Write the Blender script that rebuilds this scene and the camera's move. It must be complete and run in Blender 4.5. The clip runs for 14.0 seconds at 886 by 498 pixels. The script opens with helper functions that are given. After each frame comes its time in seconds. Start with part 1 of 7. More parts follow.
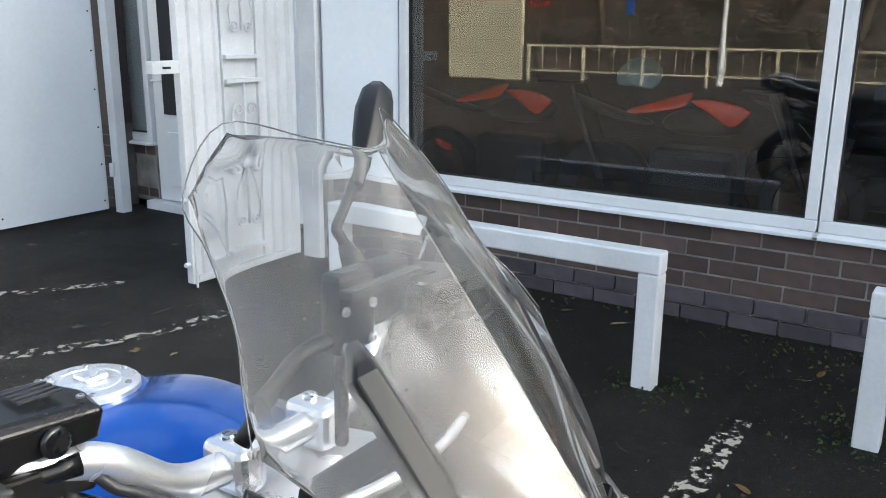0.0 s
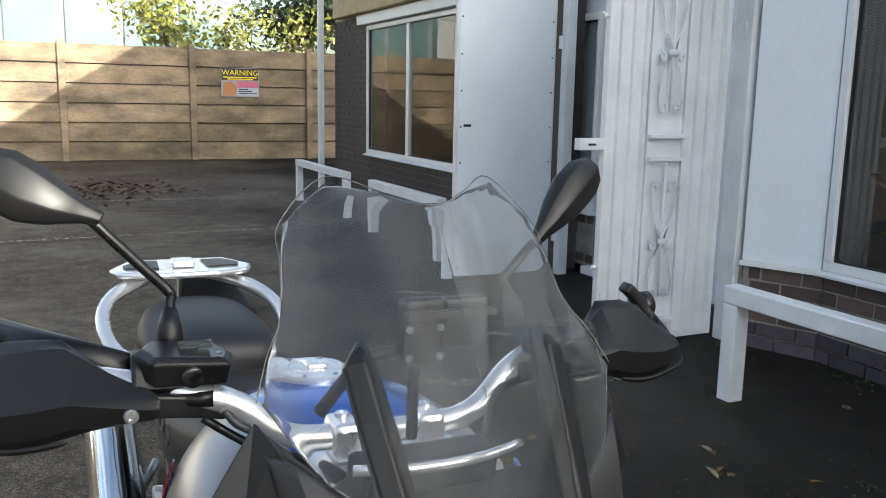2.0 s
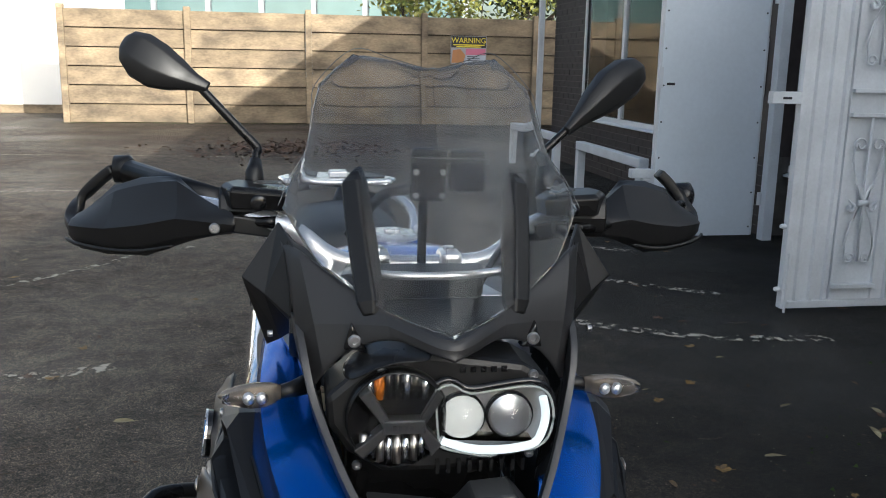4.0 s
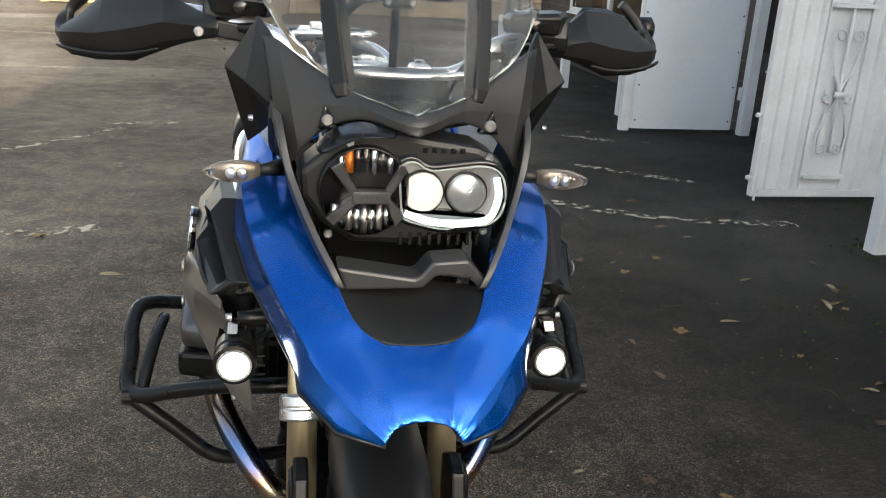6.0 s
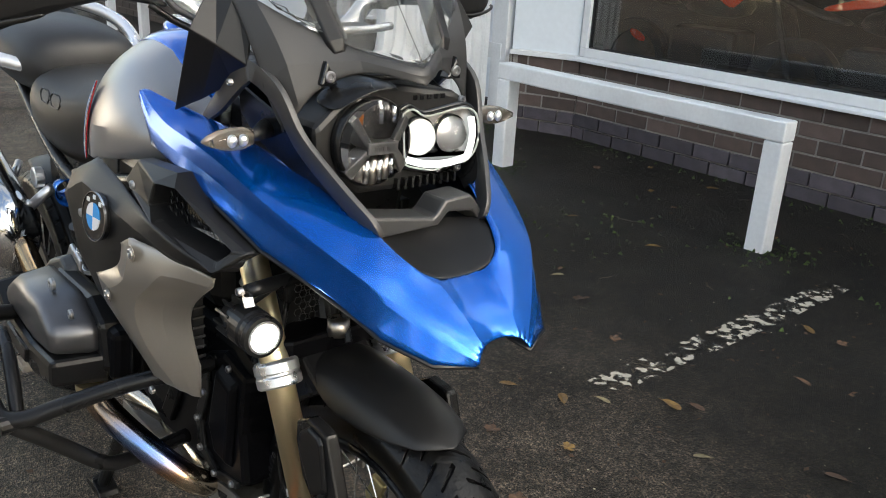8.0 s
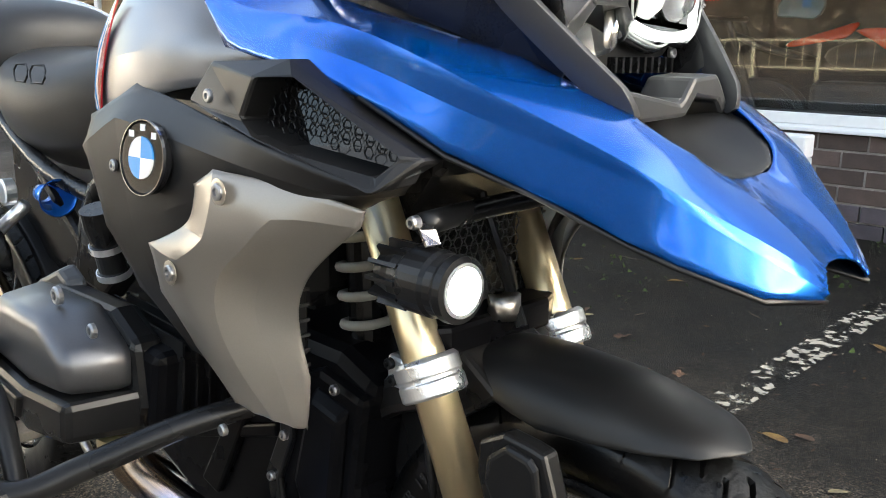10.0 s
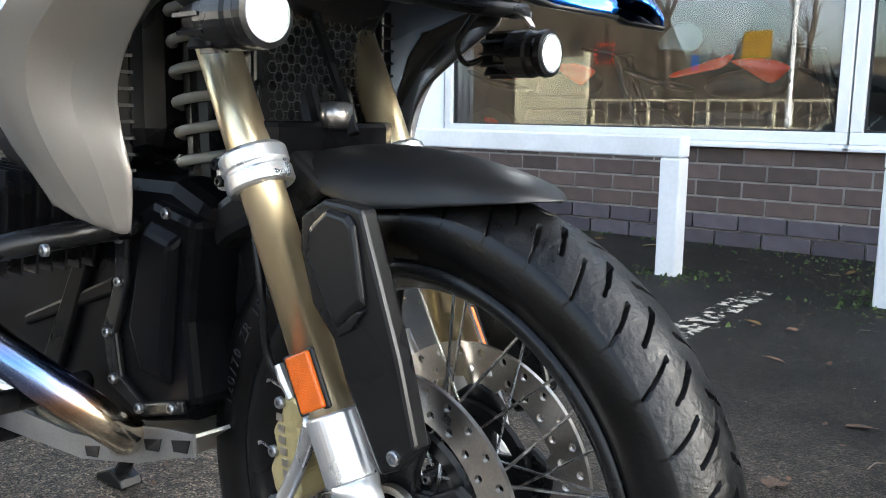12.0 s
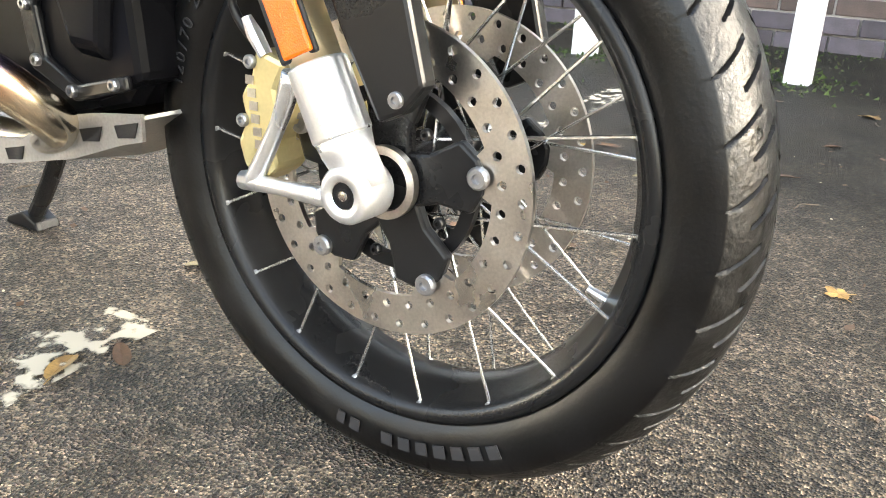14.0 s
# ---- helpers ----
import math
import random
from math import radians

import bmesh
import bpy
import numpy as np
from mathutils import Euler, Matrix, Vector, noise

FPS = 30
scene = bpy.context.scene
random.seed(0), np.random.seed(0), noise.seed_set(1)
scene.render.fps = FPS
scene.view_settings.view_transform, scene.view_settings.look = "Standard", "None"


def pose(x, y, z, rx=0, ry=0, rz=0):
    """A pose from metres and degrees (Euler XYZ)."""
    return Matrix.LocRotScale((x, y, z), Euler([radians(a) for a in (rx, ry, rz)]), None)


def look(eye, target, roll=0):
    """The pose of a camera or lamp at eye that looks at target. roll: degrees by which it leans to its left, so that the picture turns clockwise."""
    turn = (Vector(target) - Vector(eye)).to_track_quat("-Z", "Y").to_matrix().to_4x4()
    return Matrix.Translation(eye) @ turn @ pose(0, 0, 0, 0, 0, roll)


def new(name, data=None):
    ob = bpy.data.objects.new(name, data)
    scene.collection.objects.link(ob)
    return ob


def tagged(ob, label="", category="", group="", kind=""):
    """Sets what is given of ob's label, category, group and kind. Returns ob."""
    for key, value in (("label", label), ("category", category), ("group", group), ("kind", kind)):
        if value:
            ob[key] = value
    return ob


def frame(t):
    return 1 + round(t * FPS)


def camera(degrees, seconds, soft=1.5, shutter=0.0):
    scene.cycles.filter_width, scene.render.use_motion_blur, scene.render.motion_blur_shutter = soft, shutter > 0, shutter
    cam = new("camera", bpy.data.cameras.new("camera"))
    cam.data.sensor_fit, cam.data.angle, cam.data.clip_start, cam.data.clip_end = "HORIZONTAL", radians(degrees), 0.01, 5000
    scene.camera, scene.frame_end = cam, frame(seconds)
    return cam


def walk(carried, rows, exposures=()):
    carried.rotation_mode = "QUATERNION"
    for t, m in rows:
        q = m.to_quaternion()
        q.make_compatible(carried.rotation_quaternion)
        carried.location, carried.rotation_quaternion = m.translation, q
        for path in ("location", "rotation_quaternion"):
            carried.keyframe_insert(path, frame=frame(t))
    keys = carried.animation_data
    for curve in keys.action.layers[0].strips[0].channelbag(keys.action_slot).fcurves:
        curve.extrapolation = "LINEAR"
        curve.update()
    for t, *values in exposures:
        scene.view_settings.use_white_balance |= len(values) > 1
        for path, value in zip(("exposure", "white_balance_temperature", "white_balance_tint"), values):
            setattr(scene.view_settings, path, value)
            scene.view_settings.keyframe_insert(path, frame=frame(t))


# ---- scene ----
cam = camera(55.0, 14.0, soft=1.0)
PATH = [
    (0, (-0.463, -0.151, 1.423), (1.151, 0.914, 0.914), 0.5),
    (0.5, (-0.399, -0.328, 1.429), (0.921, 1.102, 0.97), 0.7),
    (1, (-0.343, -0.441, 1.447), (0.719, 1.204, 1.042), 0.9),
    (1.5, (-0.322, -0.48, 1.441), (0.596, 1.261, 1.087), 1.0),
    (2, (-0.295, -0.502, 1.433), (0.534, 1.285, 1.086), 1.1),
    (2.5, (-0.228, -0.568, 1.412), (0.433, 1.286, 1.056), 1.5),
    (3, (-0.133, -0.741, 1.403), (0.322, 1.165, 1.0), 2.4),
    (3.5, (-0.116, -0.793, 1.384), (0.244, 1.132, 0.978), 1.5),
    (4, (-0.116, -0.803, 1.336), (0.203, 1.127, 0.916), 1.0),
    (4.2, (-0.1, -0.826, 1.308), (0.188, 1.102, 0.863), 1.2),
    (6.3, (-0.117, -0.937, 1.224), (0.279, 0.909, 0.564), 4.0),
    (6.5, (-0.193, -0.896, 1.22), (0.331, 0.913, 0.545), 3.4),
    (7, (-0.364, -0.849, 1.226), (0.478, 0.818, 0.511), 2.9),
    (7.2, (-0.429, -0.854, 1.223), (0.509, 0.759, 0.504), 3.2),
    (9.3, (-0.73, -0.468, 1.162), (0.698, 0.779, 0.526), 2.0),
    (9.5, (-0.691, -0.409, 1.118), (0.734, 0.854, 0.507), 1.6),
    (10, (-0.625, -0.374, 0.928), (0.767, 0.98, 0.447), 0.3),
    (10.5, (-0.628, -0.396, 0.77), (0.747, 1.025, 0.471), 0.5),
    (11, (-0.639, -0.411, 0.711), (0.712, 1.05, 0.508), 0.3),
    (11.5, (-0.623, -0.44, 0.706), (0.798, 0.95, 0.488), 0.7),
    (12, (-0.611, -0.471, 0.677), (0.939, 0.75, 0.35), 0.6),
    (12.5, (-0.614, -0.449, 0.615), (0.979, 0.659, 0.128), 0.1),
    (13, (-0.62, -0.405, 0.551), (0.993, 0.594, -0.081), 0.9),
    (13.5, (-0.629, -0.38, 0.521), (0.973, 0.569, -0.207), 1.9),
    (14, (-0.63, -0.377, 0.522), (0.975, 0.561, -0.215), 2.7),
]
EXPOSURES = [(0, 2.15, 6000, 8), (1.5, 1.86, 6000, 8), (2.1, 1.48, 6000, 8), (3, 1.15, 5850, 8), (4.2, 0.97, 5750, 8), (6.5, 1.84, 6500, 8), (7.2, 1.84, 6500, 8), (9.5, 2.6, 6500, 8), (10, 2.6, 6400, 8), (10.5, 3.0, 6050, 8), (11.5, 2.85, 5900, 8), (12.5, 2.9, 5850, 8), (13.2, 3.72, 6700, 8), (14, 4.0, 6850, 8)]
walk(cam, [(t, look(e, g, r)) for t, e, g, r in PATH], EXPOSURES)


# ---------------- world and sun ----------------
SUN_AZ, SUN_EL = radians(-62), radians(17)          # from +x towards -y
sun_dir = Vector((math.cos(SUN_AZ) * math.cos(SUN_EL), math.sin(SUN_AZ) * math.cos(SUN_EL), math.sin(SUN_EL)))
world = bpy.data.worlds.new("sky")
scene.world = world
world.use_nodes = True
wn, wl = world.node_tree.nodes, world.node_tree.links
sky = wn.new("ShaderNodeTexSky")
sky.sky_type, sky.sun_disc = "NISHITA", False
sky.sun_elevation, sky.sun_rotation = SUN_EL, radians(90) - SUN_AZ
wn["Background"].inputs["Strength"].default_value = 0.112
sky.air_density, sky.dust_density, sky.ozone_density = 1.0, 3.0, 0.6
# thin broken cloud: parts of the sky turned white
wco, wno, wra = wn.new("ShaderNodeTexCoord"), wn.new("ShaderNodeTexNoise"), wn.new("ShaderNodeMapRange")
wno.inputs["Scale"].default_value, wno.inputs["Detail"].default_value = 5.0, 7
wra.inputs["From Min"].default_value, wra.inputs["From Max"].default_value, wra.inputs["To Max"].default_value = 0.47, 0.60, 0.9
wbw, wmu, wmi = wn.new("ShaderNodeRGBToBW"), wn.new("ShaderNodeMath"), wn.new("ShaderNodeMix")
wmu.operation, wmu.inputs[1].default_value = "MULTIPLY", 1.9
wmi.data_type = "RGBA"
wl.new(wco.outputs["Generated"], wno.inputs["Vector"]), wl.new(wno.outputs[0], wra.inputs["Value"])
wl.new(sky.outputs[0], wbw.inputs[0]), wl.new(wbw.outputs[0], wmu.inputs[0])
wl.new(wra.outputs[0], wmi.inputs["Factor"]), wl.new(sky.outputs[0], wmi.inputs["A"]), wl.new(wmu.outputs[0], wmi.inputs["B"])
# bright haze round the low sun
wdo, wp1, wp2, wad, wsc, wcl = [wn.new("ShaderNodeVectorMath")] + [wn.new("ShaderNodeMath") for i in range(4)] + [wn.new("ShaderNodeMix")]
wno2 = wn.new("ShaderNodeVectorMath")
wno2.operation, wdo.operation = "NORMALIZE", "DOT_PRODUCT"
wdo.inputs[1].default_value = sun_dir
wp1.operation, wp1.inputs[1].default_value, wp1.use_clamp = "POWER", 14, False
wp2.operation, wp2.inputs[1].default_value = "POWER", 3
wad.operation, wad.inputs[1].default_value = "MULTIPLY_ADD", 40
wsc.operation, wsc.inputs[1].default_value = "MULTIPLY", 4.5
wmx = wn.new("ShaderNodeMath")
wmx.operation, wmx.inputs[1].default_value = "MAXIMUM", 0.0
wl.new(wco.outputs["Generated"], wno2.inputs[0]), wl.new(wno2.outputs[0], wdo.inputs[0]), wl.new(wdo.outputs["Value"], wmx.inputs[0])
wl.new(wmx.outputs[0], wp1.inputs[0]), wl.new(wmx.outputs[0], wp2.inputs[0]), wl.new(wp2.outputs[0], wsc.inputs[0])
wl.new(wp1.outputs[0], wad.inputs[0]), wl.new(wsc.outputs[0], wad.inputs[2])
wcl.data_type, wcl.blend_type = "RGBA", "ADD"
wcl.inputs["Factor"].default_value = 1.0
whz = wn.new("ShaderNodeMix")
whz.data_type, whz.blend_type = "RGBA", "MULTIPLY"
whz.inputs["Factor"].default_value, whz.inputs["B"].default_value = 1.0, (1.0, 0.92, 0.79, 1)
wbk, wbm = wn.new("ShaderNodeMath"), wn.new("ShaderNodeMath")
wbk.operation, wbk.inputs[1].default_value, wbk.inputs[2].default_value = "MULTIPLY_ADD", 1.25, 0.4
wbm.operation = "MULTIPLY"
wl.new(wra.outputs[0], wbk.inputs[0]), wl.new(wbk.outputs[0], wbm.inputs[0]), wl.new(wad.outputs[0], wbm.inputs[1])
wl.new(wbm.outputs[0], whz.inputs["A"]), wl.new(wmi.outputs["Result"], wcl.inputs["A"]), wl.new(whz.outputs["Result"], wcl.inputs["B"])
wl.new(wcl.outputs["Result"], wn["Background"].inputs["Color"])
sun = new("sun", bpy.data.lights.new("sun", "SUN"))
sun.data.energy, sun.data.angle, sun.data.color = 5.0, radians(0.6), (1.0, 0.90, 0.74)
sun.matrix_world = look(sun_dir * 60, (0, 0, 0))

# ---------------- materials ----------------
def mat(name, col, rough=0.5, metal=0.0, var=0.12, scale=8.0, fine=90.0, bump=0.15, depth=0.002, col2=None, rvar=0.12, coat=0.0, rnd=0.0, stretch=None, spec=0.5):
    """Base colour varied at two scales, with relief and uneven gloss."""
    m = bpy.data.materials.new(name)
    m.use_nodes = True
    n, l = m.node_tree.nodes, m.node_tree.links
    b = n["Principled BSDF"]
    co = n.new("ShaderNodeTexCoord")
    src = co.outputs["Object"]
    if stretch:
        mp = n.new("ShaderNodeMapping")
        mp.inputs["Scale"].default_value = stretch
        l.new(src, mp.inputs["Vector"])
        src = mp.outputs[0]
    big, small = n.new("ShaderNodeTexNoise"), n.new("ShaderNodeTexNoise")
    big.inputs["Scale"].default_value, small.inputs["Scale"].default_value = scale, fine
    big.inputs["Detail"].default_value, small.inputs["Detail"].default_value = 4, 3
    l.new(src, big.inputs["Vector"]), l.new(src, small.inputs["Vector"])
    ramp = n.new("ShaderNodeValToRGB")
    c2 = col2 or tuple(c * (1 - 2.2 * var) for c in col)
    ramp.color_ramp.elements[0].position, ramp.color_ramp.elements[1].position = 0.3, 0.7
    ramp.color_ramp.elements[0].color, ramp.color_ramp.elements[1].color = (*c2, 1), (*col, 1)
    l.new(big.outputs[0], ramp.inputs[0])
    mul = n.new("ShaderNodeMix")
    mul.data_type, mul.blend_type = "RGBA", "MULTIPLY"
    mul.inputs["Factor"].default_value = 1.0
    r2 = n.new("ShaderNodeMapRange")
    r2.inputs["To Min"].default_value, r2.inputs["To Max"].default_value = 1 - var * 2.4, 1 + var * 1.2
    l.new(small.outputs[0], r2.inputs["Value"])
    l.new(ramp.outputs[0], mul.inputs["A"]), l.new(r2.outputs[0], mul.inputs["B"])
    out = mul.outputs["Result"]
    if rnd:
        oi, hs = n.new("ShaderNodeObjectInfo"), n.new("ShaderNodeHueSaturation")
        r3 = n.new("ShaderNodeMapRange")
        r3.inputs["To Min"].default_value, r3.inputs["To Max"].default_value = 1 - rnd, 1 + rnd
        l.new(oi.outputs["Random"], r3.inputs["Value"]), l.new(r3.outputs[0], hs.inputs["Value"])
        l.new(out, hs.inputs["Color"])
        out = hs.outputs[0]
    l.new(out, b.inputs["Base Color"])
    rr = n.new("ShaderNodeMapRange")
    rr.inputs["To Min"].default_value, rr.inputs["To Max"].default_value = max(0.02, rough - rvar), min(1, rough + rvar)
    l.new(big.outputs[0], rr.inputs["Value"]), l.new(rr.outputs[0], b.inputs["Roughness"])
    b.inputs["Metallic"].default_value = metal
    b.inputs["Specular IOR Level"].default_value = spec
    b.inputs["Coat Weight"].default_value = coat
    b.inputs["Coat Roughness"].default_value = 0.04
    if bump:
        bp = n.new("ShaderNodeBump")
        bp.inputs["Strength"].default_value, bp.inputs["Distance"].default_value = bump, depth
        l.new(small.outputs[0], bp.inputs["Height"]), l.new(bp.outputs[0], b.inputs["Normal"])
    return m


def clear(name, col=(1, 1, 1), rough=0.0, ior=1.45):
    m = bpy.data.materials.new(name)
    m.use_nodes = True
    b = m.node_tree.nodes["Principled BSDF"]
    b.inputs["Base Color"].default_value = (*col, 1)
    b.inputs["Roughness"].default_value, b.inputs["IOR"].default_value = rough, ior
    b.inputs["Transmission Weight"].default_value = 1
    return m


def glow(name, col, strength):
    m = bpy.data.materials.new(name)
    m.use_nodes = True
    b = m.node_tree.nodes["Principled BSDF"]
    b.inputs["Base Color"].default_value = (*[c * 0.3 for c in col], 1)
    b.inputs["Emission Color"].default_value, b.inputs["Emission Strength"].default_value = (*col, 1), strength
    return m


M = {}
M["brick"] = mat("brown_brick", (0.108, 0.075, 0.064), 0.7, var=0.15, scale=14, fine=160, bump=0.5, depth=0.003, rnd=0.35)
M["brick_p"] = mat("purple_brick", (0.09, 0.077, 0.092), 0.75, var=0.18, scale=14, fine=160, bump=0.5, depth=0.003, rnd=0.3)
M["mortar"] = mat("mortar", (0.34, 0.315, 0.285), 0.9, var=0.2, scale=10, fine=200, bump=0.5)
M["upvc"] = mat("white_plastic_frame", (0.78, 0.79, 0.8), 0.32, var=0.03, scale=3, fine=40, bump=0.02)
M["paint"] = mat("white_painted_steel", (0.74, 0.76, 0.78), 0.4, var=0.05, scale=5, fine=60, bump=0.12, col2=(0.62, 0.635, 0.65))
M["panelw"] = mat("pale_blue_white_sheet", (0.78, 0.825, 0.87), 0.35, var=0.03, scale=2, fine=30, bump=0.03)
M["concrete"] = mat("weathered_concrete", (0.30, 0.228, 0.146), 0.9, var=0.2, scale=1.3, fine=11, bump=0.5, depth=0.008, col2=(0.10, 0.078, 0.052), rnd=0.22, stretch=(1.2, 1.2, 2.6))
M["cream"] = mat("cream_painted_concrete", (0.5, 0.46, 0.33), 0.8, var=0.08, scale=2, fine=30, bump=0.3)
M["brick_d"] = mat("dark_brown_brick", (0.062, 0.048, 0.046), 0.7, var=0.18, scale=14, fine=160, bump=0.5, depth=0.003, rnd=0.3)
M["mortar_d"] = mat("dark_mortar", (0.17, 0.155, 0.14), 0.9, var=0.2, scale=10, fine=200, bump=0.5)
M["timber"] = mat("cream_board", (0.5, 0.40, 0.2), 0.6, var=0.15)
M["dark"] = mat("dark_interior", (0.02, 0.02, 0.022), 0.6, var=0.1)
M["grey_roof"] = mat("roof_felt", (0.1, 0.1, 0.1), 0.9)
M["leaf_y"] = mat("yellow_leaf", (0.30, 0.18, 0.045), 0.6, var=0.3, scale=30, fine=200, rnd=0.3, col2=(0.14, 0.075, 0.022))
M["leaf_b"] = mat("brown_leaf", (0.15, 0.08, 0.04), 0.6, var=0.25, scale=30, fine=200, rnd=0.4)
M["leaf_p"] = mat("pale_leaf", (0.36, 0.30, 0.16), 0.6, var=0.2, scale=30, fine=200, rnd=0.3)
M["moss"] = mat("moss", (0.06, 0.1, 0.02), 0.9, var=0.3, scale=20, fine=100)
M["foliage"] = mat("autumn_foliage", (0.3, 0.28, 0.05), 0.6, var=0.3, scale=3, col2=(0.1, 0.14, 0.03))
M["evergreen"] = mat("dark_evergreen", (0.04, 0.06, 0.02), 0.6, var=0.3, scale=3)
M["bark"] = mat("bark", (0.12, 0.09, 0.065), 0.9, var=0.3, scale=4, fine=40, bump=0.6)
M["scrub"] = mat("brown_scrub", (0.135, 0.105, 0.072), 0.9, var=0.35, scale=1.2, fine=14, col2=(0.05, 0.040, 0.026))
M["far_white"] = mat("pale_cladding", (0.26, 0.285, 0.30), 0.4, var=0.05, scale=0.5)
M["far_glass"] = mat("far_green_glass", (0.13, 0.20, 0.20), 0.1, var=0.1, scale=0.4)
M["red"] = mat("red_fairing", (0.75, 0.06, 0.02), 0.25, var=0.05)
M["window"] = clear("window_glass", (0.93, 0.96, 0.95), 0.0, 1.62)
# lower index, so the far pane reflects less than the others
M["window_dim"] = clear("low_index_window_glass", (0.9, 0.93, 0.92), 0.0, 1.24)

# asphalt: dark binder with pale chippings, damp patches
m = M["asphalt"] = bpy.data.materials.new("damp_asphalt")
m.use_nodes = True
n, l = m.node_tree.nodes, m.node_tree.links
b = n["Principled BSDF"]
co = n.new("ShaderNodeTexCoord")
vor, nb, ns, nf = n.new("ShaderNodeTexVoronoi"), n.new("ShaderNodeTexNoise"), n.new("ShaderNodeTexNoise"), n.new("ShaderNodeTexNoise")
vor.inputs["Scale"].default_value = 290
nb.inputs["Scale"].default_value, nb.inputs["Detail"].default_value = 0.55, 6
ns.inputs["Scale"].default_value, ns.inputs["Detail"].default_value = 6, 6
nf.inputs["Scale"].default_value, nf.inputs["Detail"].default_value = 260, 2
for q in (vor, nb, ns, nf):
    l.new(co.outputs["Object"], q.inputs["Vector"])
chip = n.new("ShaderNodeValToRGB")
chip.color_ramp.elements[0].position, chip.color_ramp.elements[0].color = 0.36, (0.016, 0.0142, 0.0128, 1)
chip.color_ramp.elements[1].position, chip.color_ramp.elements[1].color = 0.97, (0.31, 0.235, 0.165, 1)
e = chip.color_ramp.elements.new(0.72)
e.color = (0.116, 0.092, 0.068, 1)
l.new(vor.outputs["Color"], chip.inputs[0])
patch = n.new("ShaderNodeMapRange")
patch.inputs["From Min"].default_value, patch.inputs["From Max"].default_value = 0.3, 0.7
patch.inputs["To Min"].default_value, patch.inputs["To Max"].default_value = 0.5, 1.65
crumb, grit = n.new("ShaderNodeTexNoise"), n.new("ShaderNodeMath")
crumb.inputs["Scale"].default_value, crumb.inputs["Detail"].default_value = 48, 4
grit.operation, grit.inputs[1].default_value = "MULTIPLY_ADD", 0.9
shift = n.new("ShaderNodeMath")
shift.operation, shift.inputs[1].default_value = "SUBTRACT", 0.45
l.new(co.outputs["Object"], crumb.inputs["Vector"]), l.new(crumb.outputs[0], grit.inputs[0]), l.new(ns.outputs[0], grit.inputs[2])
l.new(grit.outputs[0], shift.inputs[0]), l.new(shift.outputs[0], patch.inputs["Value"])
sc = n.new("ShaderNodeMix")
sc.data_type, sc.blend_type = "RGBA", "MULTIPLY"
sc.inputs["Factor"].default_value = 1
l.new(chip.outputs[0], sc.inputs["A"]), l.new(patch.outputs[0], sc.inputs["B"])
# shop's shade painted dark over the bays, with mossy dirt, patchy at its edge
sep, edge, shop_shade, mossy_shade = n.new("ShaderNodeSeparateXYZ"), n.new("ShaderNodeMath"), n.new("ShaderNodeMapRange"), n.new("ShaderNodeMix")
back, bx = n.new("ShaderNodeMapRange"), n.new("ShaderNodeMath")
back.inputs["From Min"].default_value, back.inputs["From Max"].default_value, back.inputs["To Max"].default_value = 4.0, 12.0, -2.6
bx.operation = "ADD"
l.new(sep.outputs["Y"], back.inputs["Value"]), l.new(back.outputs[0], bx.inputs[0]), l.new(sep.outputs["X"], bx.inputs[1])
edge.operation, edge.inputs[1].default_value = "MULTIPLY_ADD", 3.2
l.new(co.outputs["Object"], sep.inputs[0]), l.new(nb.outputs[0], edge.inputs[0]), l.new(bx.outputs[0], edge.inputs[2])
shop_shade.inputs["From Min"].default_value, shop_shade.inputs["From Max"].default_value, shop_shade.inputs["To Max"].default_value = 1.5, 3.2, 0.95
shop_shade.interpolation_type = "SMOOTHSTEP"
mossy_shade.data_type, mossy_shade.blend_type = "RGBA", "MULTIPLY"
mossy_shade.inputs["B"].default_value = (0.092, 0.095, 0.073, 1)
l.new(edge.outputs[0], shop_shade.inputs["Value"]), l.new(shop_shade.outputs[0], mossy_shade.inputs["Factor"]), l.new(sc.outputs["Result"], mossy_shade.inputs["A"])
l.new(mossy_shade.outputs["Result"], b.inputs["Base Color"])
ro = n.new("ShaderNodeMapRange")
ro.inputs["From Min"].default_value, ro.inputs["From Max"].default_value = 0.35, 0.65
ro.inputs["To Min"].default_value, ro.inputs["To Max"].default_value = 0.42, 0.76
b.inputs["Specular IOR Level"].default_value = 0.24
l.new(nb.outputs[0], ro.inputs["Value"]), l.new(ro.outputs[0], b.inputs["Roughness"])
bp = n.new("ShaderNodeBump")
bp.inputs["Strength"].default_value, bp.inputs["Distance"].default_value = 1.0, 0.007
l.new(vor.outputs["Distance"], bp.inputs["Height"]), l.new(bp.outputs[0], b.inputs["Normal"])

# worn white road paint: holes let the asphalt show
m = M["roadpaint"] = bpy.data.materials.new("worn_road_paint")
m.use_nodes = True
n, l = m.node_tree.nodes, m.node_tree.links
b = n["Principled BSDF"]
co, na = n.new("ShaderNodeTexCoord"), n.new("ShaderNodeTexNoise")
na.inputs["Scale"].default_value, na.inputs["Detail"].default_value = 28, 8
l.new(co.outputs["Object"], na.inputs["Vector"])
th = n.new("ShaderNodeMapRange")
th.inputs["From Min"].default_value, th.inputs["From Max"].default_value = 0.49, 0.58
l.new(na.outputs[0], th.inputs["Value"]), l.new(th.outputs[0], b.inputs["Alpha"])
b.inputs["Base Color"].default_value, b.inputs["Roughness"].default_value = (0.36, 0.33, 0.265, 1), 0.7

